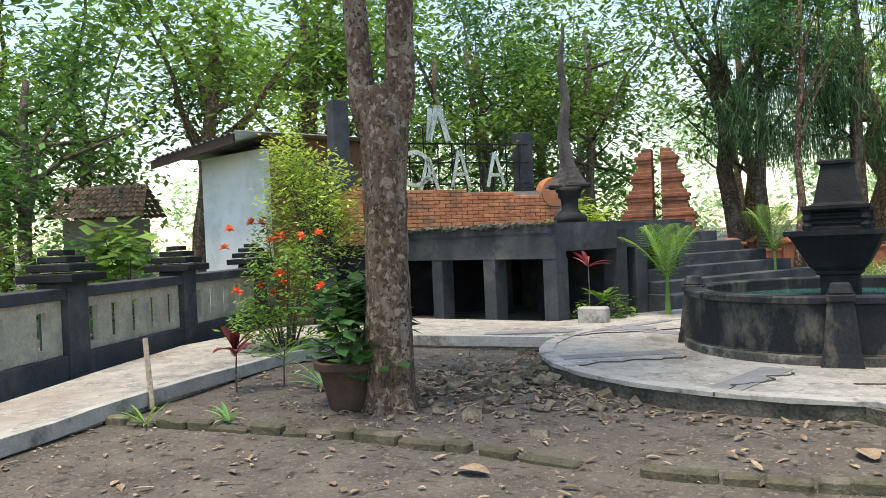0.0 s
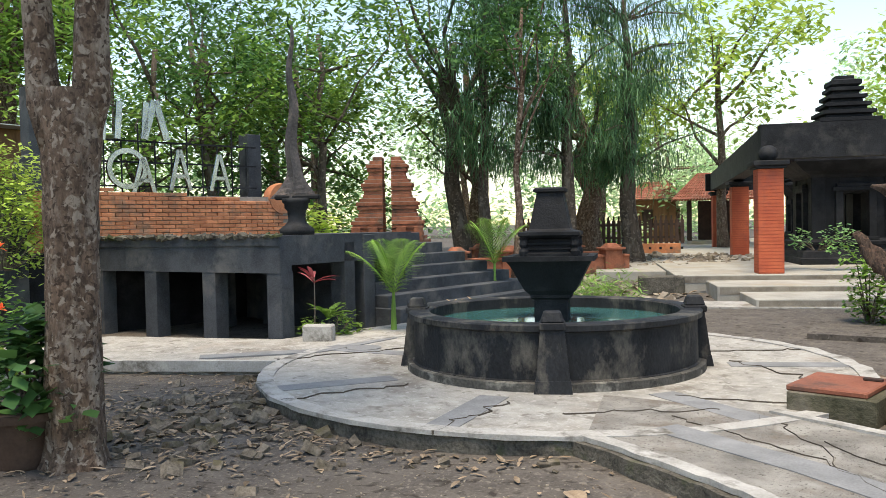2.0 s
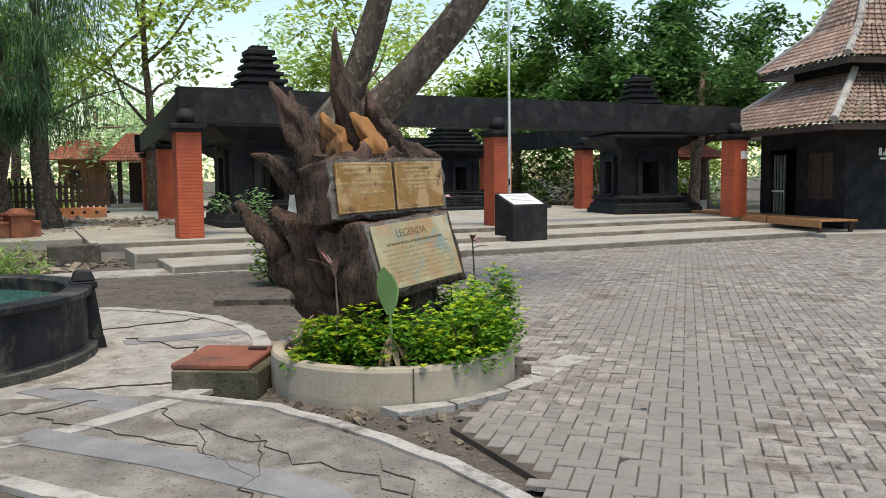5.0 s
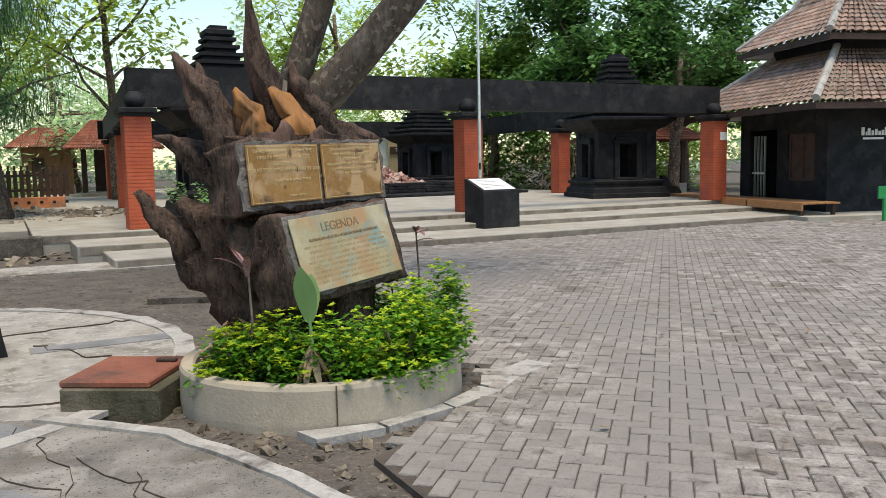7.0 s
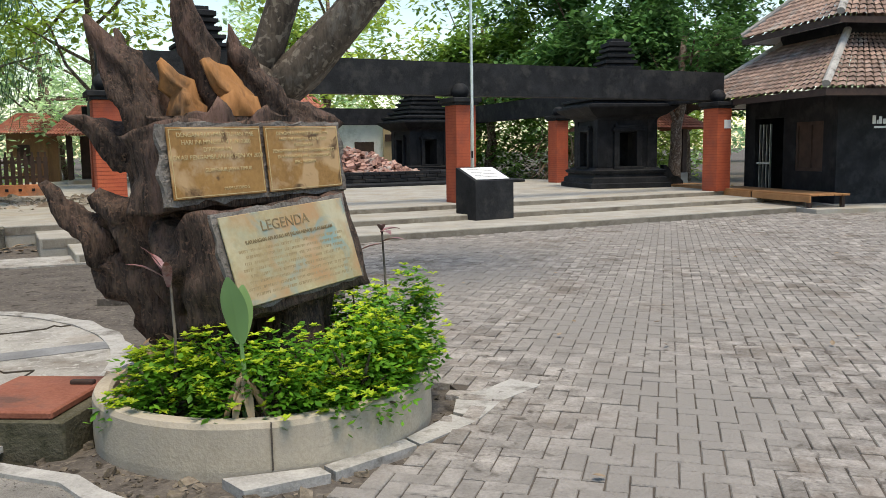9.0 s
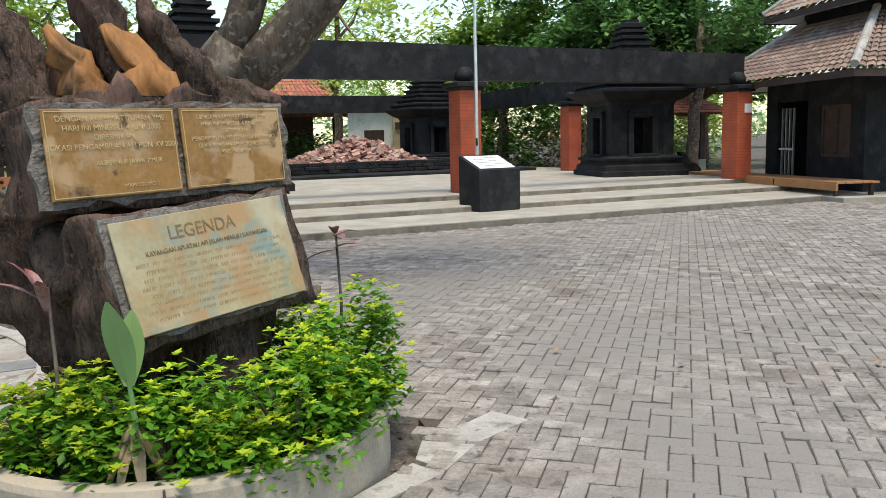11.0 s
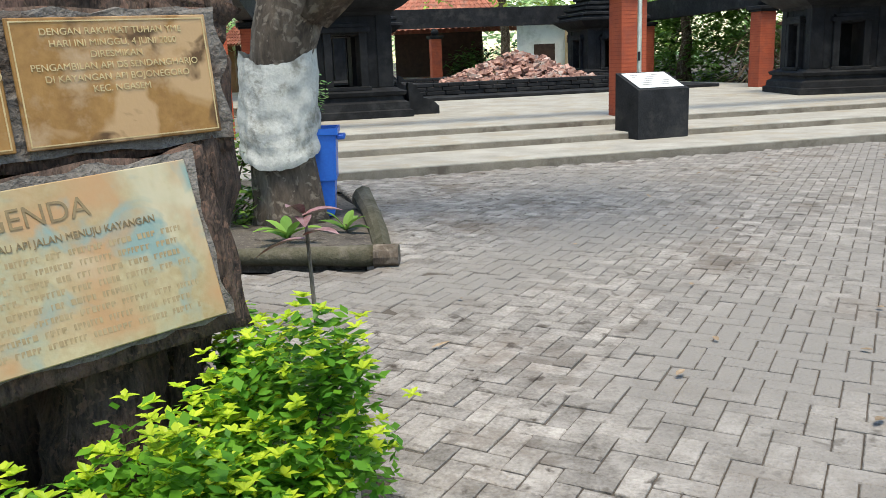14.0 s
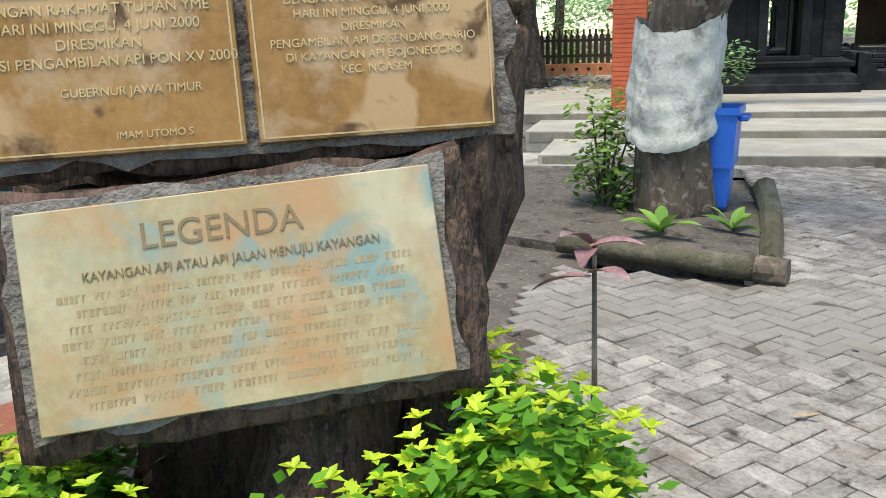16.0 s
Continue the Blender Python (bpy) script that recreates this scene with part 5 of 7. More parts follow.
for a, b in zip(PIERS, PIERS[1:]):
    a, b = a + 0.18, b - 0.18
    part("plinth", bx(a, -0.03, -0.2, b, 0.27, 0.16, 0.008), M_SLATE, lw, "slate-grey plinth")
    part("coping", bx(a, -0.04, 0.74, b, 0.28, 0.86, 0.008), M_SLATE, lw, "slate-grey coping")
    n = 5
    sp = (b - a) / n
    for k in range(n + 1):
        x0 = a if k == 0 else a + sp * (k - 0.5) + 0.08
        x1 = b if k == n else a + sp * (k + 0.5) - 0.08
        part("panel", bx(x0, 0.03, 0.16, x1, 0.10, 0.74, 0.006), M_BLUEW, lw, "rough plaster panel")
    for k in range(n):
        c = a + sp * (k + 0.5)
        part("sill", bx(c - 0.08, 0.03, 0.16, c + 0.08, 0.10, 0.25, 0.0), M_BLUEW, lw)
        part("head", bx(c - 0.08, 0.03, 0.63, c + 0.08, 0.10, 0.74, 0.0), M_BLUEW, lw)

# ---- hut with a metal roof; small tiled shelter ----
hm = Matrix.Translation((-13.6, 4.35, 0)) @ Matrix.Rotation(radians(195), 4, "Z")
hut = thing("hut", "white-walled hut with a corrugated lean-to roof", "hut", hm)
part("wall", bx(0, -0.15, -0.3, 2.1, 0.0, 2.95, 0.01), M_WHITE, hut, "white painted wall")
part("wall", bx(0, -3.0, -0.3, 0.15, -0.15, 3.2, 0.01), M_WOOD, hut, "boarded side wall")
part("wall", bx(1.95, -3.0, -0.3, 2.1, -0.15, 2.9, 0.01), M_WHITE, hut)
part("wall", bx(0.15, -3.1, -0.3, 1.95, -3.0, 2.9, 0.01), M_WHITE, hut)
bm = bmesh.new()
n = 60
rows = []
for i in range(n + 1):
    x = -0.3 + 3.0 * i / n
    zz = 3.18 - 0.06 * (x + 0.3) + 0.025 * math.sin(i * 1.6)
    rows.append([bm.verts.new((x, y, zz + 0.06 * (y < 0))) for y in (0.7, -3.4)])
for r, s in zip(rows, rows[1:]):
    bm.faces.new((r[0], s[0], s[1], r[1]))
part("roof", bm, M_STEEL, hut, "corrugated metal roof")
part("eaves_board", bx(-0.3, 0.62, 2.80, 2.7, 0.66, 2.96, 0.0), M_DARKW, hut).matrix_basis = Matrix.Translation((0, 0, 0.18)) @ Matrix.Rotation(radians(3.4), 4, "Y")
sh = thing("shelter", "small shelter with a brown tiled gable roof", "shelter", Matrix.Translation((-23.0, 3.2, 0.2)) @ Matrix.Rotation(radians(60), 4, "Z"))
tiled_slope(sh, (-1.3, -1.0, 1.9), (1.3, -1.0, 1.9), (1.1, 0, 2.8), (-1.1, 0, 2.8), 16, 7, M_TILE)
tiled_slope(sh, (1.3, 1.0, 1.9), (-1.3, 1.0, 1.9), (-1.1, 0, 2.8), (1.1, 0, 2.8), 16, 7, M_TILE)
part("body", bx(-0.9, -0.7, -0.4, 0.9, 0.7, 1.9, 0.01), M_MORTAR, sh, "stone walls")

# ---- red brick split gate with low brick walls ----
def gate_half(x, y, flip):
    th = thing("split_gate", "stepped red brick split-gate tower with a flat inner face", "gate", Matrix.Translation((x, y, 0.45)) @ Matrix.Rotation(radians(38), 4, "Z") @ Matrix.Diagonal((flip, 1, 1, 1)), "split gate")
    z, w = 0.0, 0.92
    for k in range(30):
        h = 0.088
        out = (0.0, 0.06, 0.11, 0.05, 0.0)[k % 5]
        ww = w * (1 - 0.026 * k) + out
        d = 0.36 * (1 - 0.016 * k) + out * 0.5
        part("tier", bx(0, -d, z, ww, d, z + h - 0.01, 0.006), M_GATE, th)
        part("tier_joint", bx(0.012, -d + 0.015, z + h - 0.01, ww - 0.015, d - 0.015, z + h, 0), M_MORTAR, th)
        z += h
    for k in range(2):
        part("niche_frame", bx(0.12 + 0.4 * k, -0.44, 0.35, 0.34 + 0.4 * k, -0.34, 1.0, 0.01), M_GATE, th)


gate_half(-13.30, 13.88, 1)
gate_half(-13.45, 13.75, -1)
for (x0, y0), (x1, y1) in (((-12.3, 15.0), (-9.6, 18.4)), ((-14.6, 12.8), (-15.6, 11.6)), ((-13.6, 17.6), (-11.4, 20.2))):
    a, b = Vector((x0, y0, 0)), Vector((x1, y1, 0))
    d = b - a
    th = thing("brick_fence", "low red brick wall with capped piers", "wall", Matrix.Translation((x0, y0, 0.2)) @ Matrix.Rotation(math.atan2(d.y, d.x), 4, "Z") @ Matrix.Diagonal((1, 1, 0.72, 1)), "brick fences")
    ln = d.length
    part("wall", bx(0, -0.12, -0.4, ln, 0.12, 0.55, 0.01), M_GATE, th)
    part("coping", bx(0, -0.16, 0.55, ln, 0.16, 0.63, 0.01), M_GATE, th)
    for k in range(int(ln / 1.3) + 1):
        c = bmesh.new()
        box(c, 1.3 * k - 0.22, -0.22, -0.4, 1.3 * k + 0.22, 0.22, 0.8, 0.01)
        box(c, 1.3 * k - 0.28, -0.28, 0.8, 1.3 * k + 0.28, 0.28, 0.88, 0.01)
        box(c, 1.3 * k - 0.2, -0.2, 0.88, 1.3 * k + 0.2, 0.2, 1.02, 0.01, 0.1)
        part("pier", c, M_GATE, th, "capped brick pier")

# ---- picket fence on a low brick wall ----
fa, fb = Vector((-17.5, 24.6, 0)), Vector((-12.2, 27.1, 0))
fd = fb - fa
fence = thing("picket_fence", "dark wooden picket fence on a low red brick wall", "fence", Matrix.Translation((fa.x, fa.y, 0.25)) @ Matrix.Rotation(math.atan2(fd.y, fd.x), 4, "Z"))
part("brick_base", bx(0, -0.1, -0.4, fd.length, 0.1, 0.42, 0.01), M_BRICK, fence, "red brick base")
k, x = 0, 0.1
while x < fd.length:
    bm = bx(x, -0.03, 0.42, x + 0.12, 0.0, 1.25, 0.004)
    box(bm, x + 0.03, -0.03, 1.25, x + 0.09, 0.0, 1.40, 0.004)
    part("picket", bm, M_DARKW, fence)
    if k % 2 == 0:
        part("vent", bx(x, -0.115, 0.22, x + 0.09, -0.10, 0.30, 0), M_BLACK, fence)
    x += 0.18
    k += 1
for z in (0.6, 1.05):
    part("rail", bx(0, 0.0, z, fd.length, 0.04, z + 0.08, 0.004), M_DARKW, fence)


# ---- far buildings ----
def far_house(x, y, rz, w, d, h, roof_h, wallm, roofm, label, open_=False):
    th = thing("far_building", label, "building", Matrix.Translation((x, y, 0.2)) @ Matrix.Rotation(radians(rz), 4, "Z"))
    if open_:
        for sx in (-1, 0, 1):
            for sy in (-1, 1):
                part("post", bx(sx * w * 0.45 - 0.1, sy * d * 0.45 - 0.1, -0.3, sx * w * 0.45 + 0.1, sy * d * 0.45 + 0.1, h, 0.01), M_DARKW, th)
        part("floor", bx(-w / 2, -d / 2, -0.3, w / 2, d / 2, 0.3, 0.02), M_STEP, th)
        part("back_wall", bx(-w * 0.3, d * 0.2, 0.3, w * 0.3, d * 0.22, h, 0.0), M_DARKW, th)
    else:
        part("wall", bx(-w / 2, -d / 2, -0.3, w / 2, d / 2, h, 0.01), wallm, th)
        wi = part("window", bx(-w * 0.3, -d / 2 - 0.03, 0.9, -w * 0.05, -d / 2 - 0.002, 1.9, 0.01), M_DARKW, th)
        part("sill", bx(-w * 0.33, -d / 2 - 0.1, 0.82, -w * 0.02, -d / 2 - 0.002, 0.9, 0.01), M_WHITE, wi)
        part("door", bx(w * 0.1, -d / 2 - 0.03, 0.0, w * 0.3, -d / 2 - 0.002, 2.0, 0.01), M_WOOD, th)
    e = 0.7
    if roof_h:
        tiled_slope(th, (-w / 2 - e, -d / 2 - e, h), (w / 2 + e, -d / 2 - e, h), (w / 2 - d * 0.2, 0, h + roof_h), (-w / 2 + d * 0.2, 0, h + roof_h), 30, 10, roofm, "tiled roof slope")
        tiled_slope(th, (w / 2 + e, d / 2 + e, h), (-w / 2 - e, d / 2 + e, h), (-w / 2 + d * 0.2, 0, h + roof_h), (w / 2 - d * 0.2, 0, h + roof_h), 30, 10, roofm)
        for s in (-1, 1):
            bm = bmesh.new()
            bm.faces.new([bm.verts.new(p) for p in ((s * (w / 2 + e), -d / 2 - e, h), (s * (w / 2 + e), d / 2 + e, h), (s * (w / 2 - d * 0.2), 0, h + roof_h))])
            part("roof_end", bm, roofm, th)
    else:
        part("roof_slab", bx(-w / 2 - 0.3, -d / 2 - 0.3, h, w / 2 + 0.3, d / 2 + 0.3, h + 0.2, 0.02), wallm, th)
    return th


far_house(-15.6, 38.5, 25, 2.8, 2.6, 2.2, 1.3, M_DARKW, M_TILER, "far open hall with a red tiled roof", True)
far_house(-20.5, 42.0, 25, 2.2, 2.4, 2.4, 1.0, M_WOOD, M_TILER, "small far house with a pale red roof")
far_house(-12.5, 54, 12, 9.0, 7.0, 2.9, 2.3, M_DARKW, M_TILER, "far open hall with an orange tiled roof", True)
tl = far_house(-4.9, 52, 8, 4.5, 3.0, 3.0, 0, M_WHITE, M_WHITE, "far white and tan toilet building")
tw = part("annex", bx(0.3, -2.2, -0.3, 2.2, -1.52, 2.7, 0.01), M_TAN, tl, "tan annex wall")
part("sign_board", bx(0.4, -2.3, 1.9, 1.9, -2.21, 2.3, 0.01), M_DARKW, tl, "dark sign board")
t = text("TOILET", 0, 0, 0.26, M_WHITE, tl)
t.matrix_basis = Matrix.Translation((1.15, -2.32, 2.1)) @ Matrix.Rotation(radians(90), 4, "X")
far_house(7.5, 36, 20, 3.0, 2.5, 2.0, 1.0, M_WOOD, M_TILER, "small far wooden stall with a red roof", True)


# ---- trees ----
def tree(name, label, base, height, r0, limbs, crown, leafm, count, spread, size, barkm, seed, lean=(0, 0), split=0.45, aspect=2.2):
    """A tapered trunk, limbs to each crown centre, and a crown of many leaves round clumps."""
    rnd = random.Random(seed)
    th = thing(name, label, "tree", Matrix.Translation(base))
    top = Vector((lean[0], lean[1], height))
    pts = bend((0, 0, -0.3), top, 8, r0 * 0.6, rnd)
    bm = tube(bmesh.new(), pts, [r0 * (1.35 if i == 0 else 1.0 - 0.62 * i / 7) for i in range(8)], 14, 0.22, seed, 0.12)
    part("trunk", bm, barkm, th, "", True)
    clumps = []
    bm = bmesh.new()
    for k in range(limbs):
        a = 6.283 * k / limbs + rnd.uniform(-.4, .4)
        s = pts[min(7, int(7 * rnd.uniform(split, 0.98)))]
        e = Vector((crown[0] * math.cos(a) * rnd.uniform(.45, 1), crown[0] * math.sin(a) * rnd.uniform(.45, 1), 0)) + Vector((top.x, top.y, rnd.uniform(crown[1], crown[2])))
        lp = bend(s, e, 5, 0.25, rnd)
        part("limb", tube(bmesh.new(), lp, [r0 * q for q in (0.36, 0.27, 0.18, 0.1, 0.04)], 7, 0.2, k), barkm, th, "", True)
        for q in lp[2:]:
            for _ in range(2):
                clumps.append(q + Vector((rnd.uniform(-1, 1), rnd.uniform(-1, 1), rnd.uniform(-.6, .8))) * spread * 0.9)
        clumps.append(e)
    bm.free()
    for _ in range(limbs * 2):
        a, q = rnd.uniform(0, 6.283), math.sqrt(rnd.random())
        clumps.append(Vector((top.x + crown[0] * q * math.cos(a), top.y + crown[0] * q * math.sin(a), rnd.uniform(crown[1], crown[2]))))
    vs, fs = leaves(clumps, count, spread, size, rnd, aspect)
    pydata("crown", vs, fs, leafm, th)
    return th


def needle_tree(base, height, r0, seed, label):
    """A casuarina: bare lower trunk and hanging plumes of fine needles."""
    rnd = random.Random(seed)
    th = thing("casuarina_tree", label, "tree", Matrix.Translation(base), "casuarina trees")
    pts = bend((0, 0, -0.3), (rnd.uniform(-.6, .6), rnd.uniform(-.6, .6), height), 9, 0.12, rnd)
    part("trunk", tube(bmesh.new(), pts, [r0 * (1.4 if i == 0 else 1 - 0.1 * i) for i in range(9)], 14, 0.25, seed, 0.15), M_BARKD, th, "", True)
    vs, fs = [], []
    bm = bmesh.new()
    for k in range(34):
        p = pts[rnd.randrange(3, 9)]
        a = rnd.uniform(0, 6.283)
        ln = rnd.uniform(0.8, 2.2)
        e = p + Vector((math.cos(a) * ln, math.sin(a) * ln, rnd.uniform(-0.2, 1.0)))
        tube(bm, [p, p.lerp(e, 0.5) + Vector((0, 0, 0.15)), e], [0.05, 0.03, 0.012], 5)
        for _ in range(260):
            q = p.lerp(e, rnd.uniform(0.3, 1.05)) + Vector((rnd.gauss(0, .34), rnd.gauss(0, .34), rnd.gauss(0, .28)))
            d = Vector((rnd.uniform(-.5, .5), rnd.uniform(-.5, .5), rnd.uniform(-1.2, 0.1))).normalized() * rnd.uniform(0.25, 0.5)
            s = Vector((-d.y, d.x, 0.01)).normalized() * 0.012
            i = len(vs)
            vs += [q - s, q + s, q + d + s * 0.3, q + d - s * 0.3]
            fs.append((i, i + 1, i + 2, i + 3))
    part("branchwork", bm, M_BARKD, th)
    pydata("crown", vs, fs, L_PINE, th, "fine hanging needles")


# forked tree in the bare soil
def forked():
    th = thing("forked_tree", "rough brown forked tree trunk standing in bare soil", "tree", Matrix.Translation((-5.35, 2.5, -0.17)))
    rnd = random.Random(4)
    bm = bmesh.new()
    tube(bm, [(0, 0, -0.1), (0, 0.0, 0.12), (-0.01, 0.01, 0.6), (0.01, 0.02, 1.2), (0.02, 0.03, 1.8), (0.03, 0.04, 2.35), (0.04, 0.05, 2.6)], [0.27, 0.205, 0.18, 0.172, 0.175, 0.20, 0.17], 28, 0.16, 2, 0.10)
    bmesh.ops.subdivide_edges(bm, edges=bm.edges, cuts=3, use_grid_fill=True)
    for v in bm.verts:
        v.co += Vector((noise.noise(v.co * 9), noise.noise(v.co * 9 + Vector((9, 0, 0))), 0)) * 0.016 + Vector((noise.noise(v.co * 28), noise.noise(v.co * 28 + Vector((9, 0, 0))), 0)) * 0.012
    part("trunk", bm, M_BARK, th, "rough scarred trunk", True)
    bm = bmesh.new()
    tube(bm, [(-0.02, -0.02, 2.2), (-0.09, -0.09, 2.5), (-0.10, -0.10, 2.9), (-0.13, -0.12, 3.6), (-0.2, -0.2, 4.8), (-0.2, -0.5, 6.4)], [0.13, 0.11, 0.095, 0.09, 0.08, 0.05], 18, 0.18, 5)
    part("limb", bm, M_BARK, th, "upright limb", True)
    bm = bmesh.new()
    tube(bm, [(0.06, 0.06, 2.25), (0.15, 0.13, 2.55), (0.15, 0.14, 3.0), (0.17, 0.18, 3.7), (0.3, 0.3, 5.0), (0.5, 0.6, 6.6)], [0.14, 0.125, 0.11, 0.10, 0.09, 0.05], 18, 0.18, 9)
    part("limb", bm, M_BARK, th, "upright limb", True)
    cl = [Vector((rnd.uniform(-2, 2), rnd.uniform(-2, 2), rnd.uniform(5.2, 7.5))) for _ in range(26)]
    vs, fs = leaves(cl, 2600, 0.6, 0.26, rnd)
    pydata("crown", vs, fs, L_MID, th)


forked()


# leaning forked tree wrapped in sacking, in a small bed
def wrapped():
    th = thing("wrapped_tree", "leaning forked tree with pale sacking tied round its trunk", "tree", Matrix.Translation((-1.95, 12.0, 0.0)))
    rnd = random.Random(14)
    bm = bmesh.new()
    tube(bm, [(0, 0, -0.15), (-0.02, 0, 0.15), (-0.05, 0.02, 0.7), (-0.04, 0, 1.2), (0.06, 0, 1.7), (0.26, -0.02, 2.2), (0.46, -0.04, 2.5)], [0.42, 0.34, 0.29, 0.28, 0.29, 0.32, 0.25], 26, 0.2, 3, 0.14)
    part("trunk", bm, M_BARKD, th, "thick furrowed trunk", True)
    bm = bmesh.new()
    tube(bm, [(0.25, 0, 2.1), (0.53, -0.02, 2.7), (0.78, -0.05, 3.4), (1.12, -0.1, 4.4), (1.05, -0.2, 6.0)], [0.24, 0.2, 0.17, 0.15, 0.09], 16, 0.2, 6)
    part("limb", bm, M_BARKD, th, "leaning limb", True)
    bm = bmesh.new()
    tube(bm, [(0.3, 0, 2.0), (0.92, -0.05, 2.45), (1.42, -0.1, 2.95), (2.0, -0.15, 3.6), (2.6, -0.2, 4.4), (3.5, -0.2, 5.4)], [0.26, 0.25, 0.22, 0.2, 0.17, 0.1], 16, 0.24, 8)
    part("limb", bm, M_BARKD, th, "leaning limb", True)
    bm = lathe([(0.375 - 0.03 * q / 24 + 0.018 * noise.noise(Vector((q * 0.4, 0, 0))), 0.62 + 0.92 * q / 24) for q in range(25)], 96)
    for v in bm.verts:
        a = math.atan2(v.co.y, v.co.x)
        k = 1.0 + 0.07 * noise.noise(Vector((math.cos(a) * 3 + v.co.z, math.sin(a) * 3, v.co.z * 5))) + 0.035 * noise.noise(Vector((math.cos(a) * 11, math.sin(a) * 11, v.co.z * 9 + a * 2)))
        v.co = Vector((v.co.x * k - 0.03 + 0.05 * (v.co.z - 1), v.co.y * k, v.co.z + 0.07 * math.sin(a * 2 + 1) + 0.03 * noise.noise(Vector((math.cos(a) * 5, math.sin(a) * 5, 0)))))
    part("sacking", bm, M_CLOTH, th, "pale dirty sacking", True)
    cl = [Vector((rnd.uniform(-0.5, 4.2), rnd.uniform(-1.5, 1.5), rnd.uniform(5.6, 7.8))) for _ in range(20)]
    vs, fs = leaves(cl, 1200, 0.6, 0.24, rnd)
    pydata("crown", vs, fs, L_LIGHT, th)


wrapped()

T = [  # x, y, height, trunk radius, crown radius, crown low, crown high, leaf material, leaves, leaf size, bark
    (-25.4, 9.9, 9.0, 0.34, 4.5, 6.0, 13, L_MID, 6500, 0.30, M_BARK), (-24.9, 11.3, 9.5, 0.30, 4.0, 6.5, 13, L_MID, 5500, 0.30, M_BARK),
    (-18.8, 4.4, 6.0, 0.26, 3.2, 3.2, 8.5, L_MID, 6500, 0.24, M_BARK), (-19.5, 1.0, 5.0, 0.2, 3.6, 1.2, 8.0, L_DARK, 8000, 0.22, M_BARKD),
    (-21.5, -3.0, 6.0, 0.25, 4.2, 1.0, 9.0, L_MID, 9000, 0.24, M_BARKD), (-27.0, 3.5, 7.0, 0.25, 4.5, 2.0, 10, L_MID, 8000, 0.28, M_BARKD),
    (-15.2, 8.2, 5.0, 0.13, 2.6, 2.6, 7.5, L_MID, 6500, 0.17, M_BARKD), (-15.4, 10.6, 5.5, 0.13, 2.6, 2.6, 8.0, L_DARK, 7000, 0.17, M_BARKD),
    (-14.6, 13.0, 6.0, 0.13, 2.4, 3.2, 8.0, L_MID, 6500, 0.17, M_BARKD), (-17.5, 12.0, 6.0, 0.16, 3.0, 1.8, 9.0, L_DARK, 8000, 0.2, M_BARKD),
    (-18.5, 15.5, 6.0, 0.2, 3.0, 2.5, 9.0, L_MID, 7000, 0.22, M_BARKD), (-14.7, 18.0, 6.5, 0.30, 2.8, 4.0, 9.5, L_DARK, 6000, 0.22, M_BARKD),
    (-11.1, 15.7, 6.5, 0.10, 1.6, 4.6, 8.5, L_DARK, 2600, 0.18, M_BARK), (-16.0, 20.5, 6.5, 0.22, 2.6, 4.0, 9.0, L_MID, 4500, 0.25, M_BARK),
    (-13.7, 23.6, 6.0, 0.45, 2.6, 2.6, 7.0, L_MID, 4200, 0.24, M_BARK), (-26.0, 20.0, 8.0, 0.25, 4.5, 2.0, 10, L_DARK, 7500, 0.32, M_BARKD),
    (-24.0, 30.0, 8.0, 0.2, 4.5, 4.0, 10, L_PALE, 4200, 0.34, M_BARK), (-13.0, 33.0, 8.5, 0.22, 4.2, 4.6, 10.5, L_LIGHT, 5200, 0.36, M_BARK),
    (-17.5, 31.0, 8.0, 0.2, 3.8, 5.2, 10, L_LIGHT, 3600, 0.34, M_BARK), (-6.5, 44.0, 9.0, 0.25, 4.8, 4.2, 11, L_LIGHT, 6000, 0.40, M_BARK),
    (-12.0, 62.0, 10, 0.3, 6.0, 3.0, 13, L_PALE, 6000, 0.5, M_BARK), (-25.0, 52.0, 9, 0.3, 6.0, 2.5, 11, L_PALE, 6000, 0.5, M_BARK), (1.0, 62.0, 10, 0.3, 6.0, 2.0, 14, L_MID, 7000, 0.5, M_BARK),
    (6.0, 38.5, 6.5, 0.30, 4.9, 4.0, 10.5, L_DARK, 21000, 0.40, M_BARK), (1.8, 45.0, 7.0, 0.3, 4.2, 2.6, 10, L_MID, 12000, 0.40, M_BARK), (10.5, 41.0, 7.0, 0.3, 4.2, 3.2, 9.0, L_DARK, 13000, 0.38, M_BARK),
    (8.5, 34.2, 5.5, 0.26, 2.2, 4.4, 7.0, L_DARK, 3000, 0.26, M_BARK), (17.5, 38.0, 8.0, 0.3, 4.0, 5.0, 11, L_LIGHT, 3500, 0.36, M_BARK), (22.0, 30.0, 8.0, 0.3, 4.0, 4.0, 11, L_MID, 4500, 0.36, M_BARK),
    (-2.5, 56.0, 5.0, 0.2, 4.0, 0.6, 6.0, L_MID, 6000, 0.34, M_BARK), (5.5, 50.0, 5.0, 0.2, 5.0, 0.4, 7.0, L_MID, 8000, 0.36, M_BARK), (13.0, 50.0, 5.0, 0.2, 5.0, 0.4, 8.0, L_LIGHT, 7000, 0.4, M_BARK),
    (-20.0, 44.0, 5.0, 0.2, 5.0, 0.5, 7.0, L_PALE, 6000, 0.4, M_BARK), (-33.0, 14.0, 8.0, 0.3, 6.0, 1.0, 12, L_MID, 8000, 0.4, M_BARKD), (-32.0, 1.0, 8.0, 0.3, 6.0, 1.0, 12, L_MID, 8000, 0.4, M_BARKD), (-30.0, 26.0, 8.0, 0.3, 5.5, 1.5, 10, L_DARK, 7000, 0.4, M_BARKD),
]
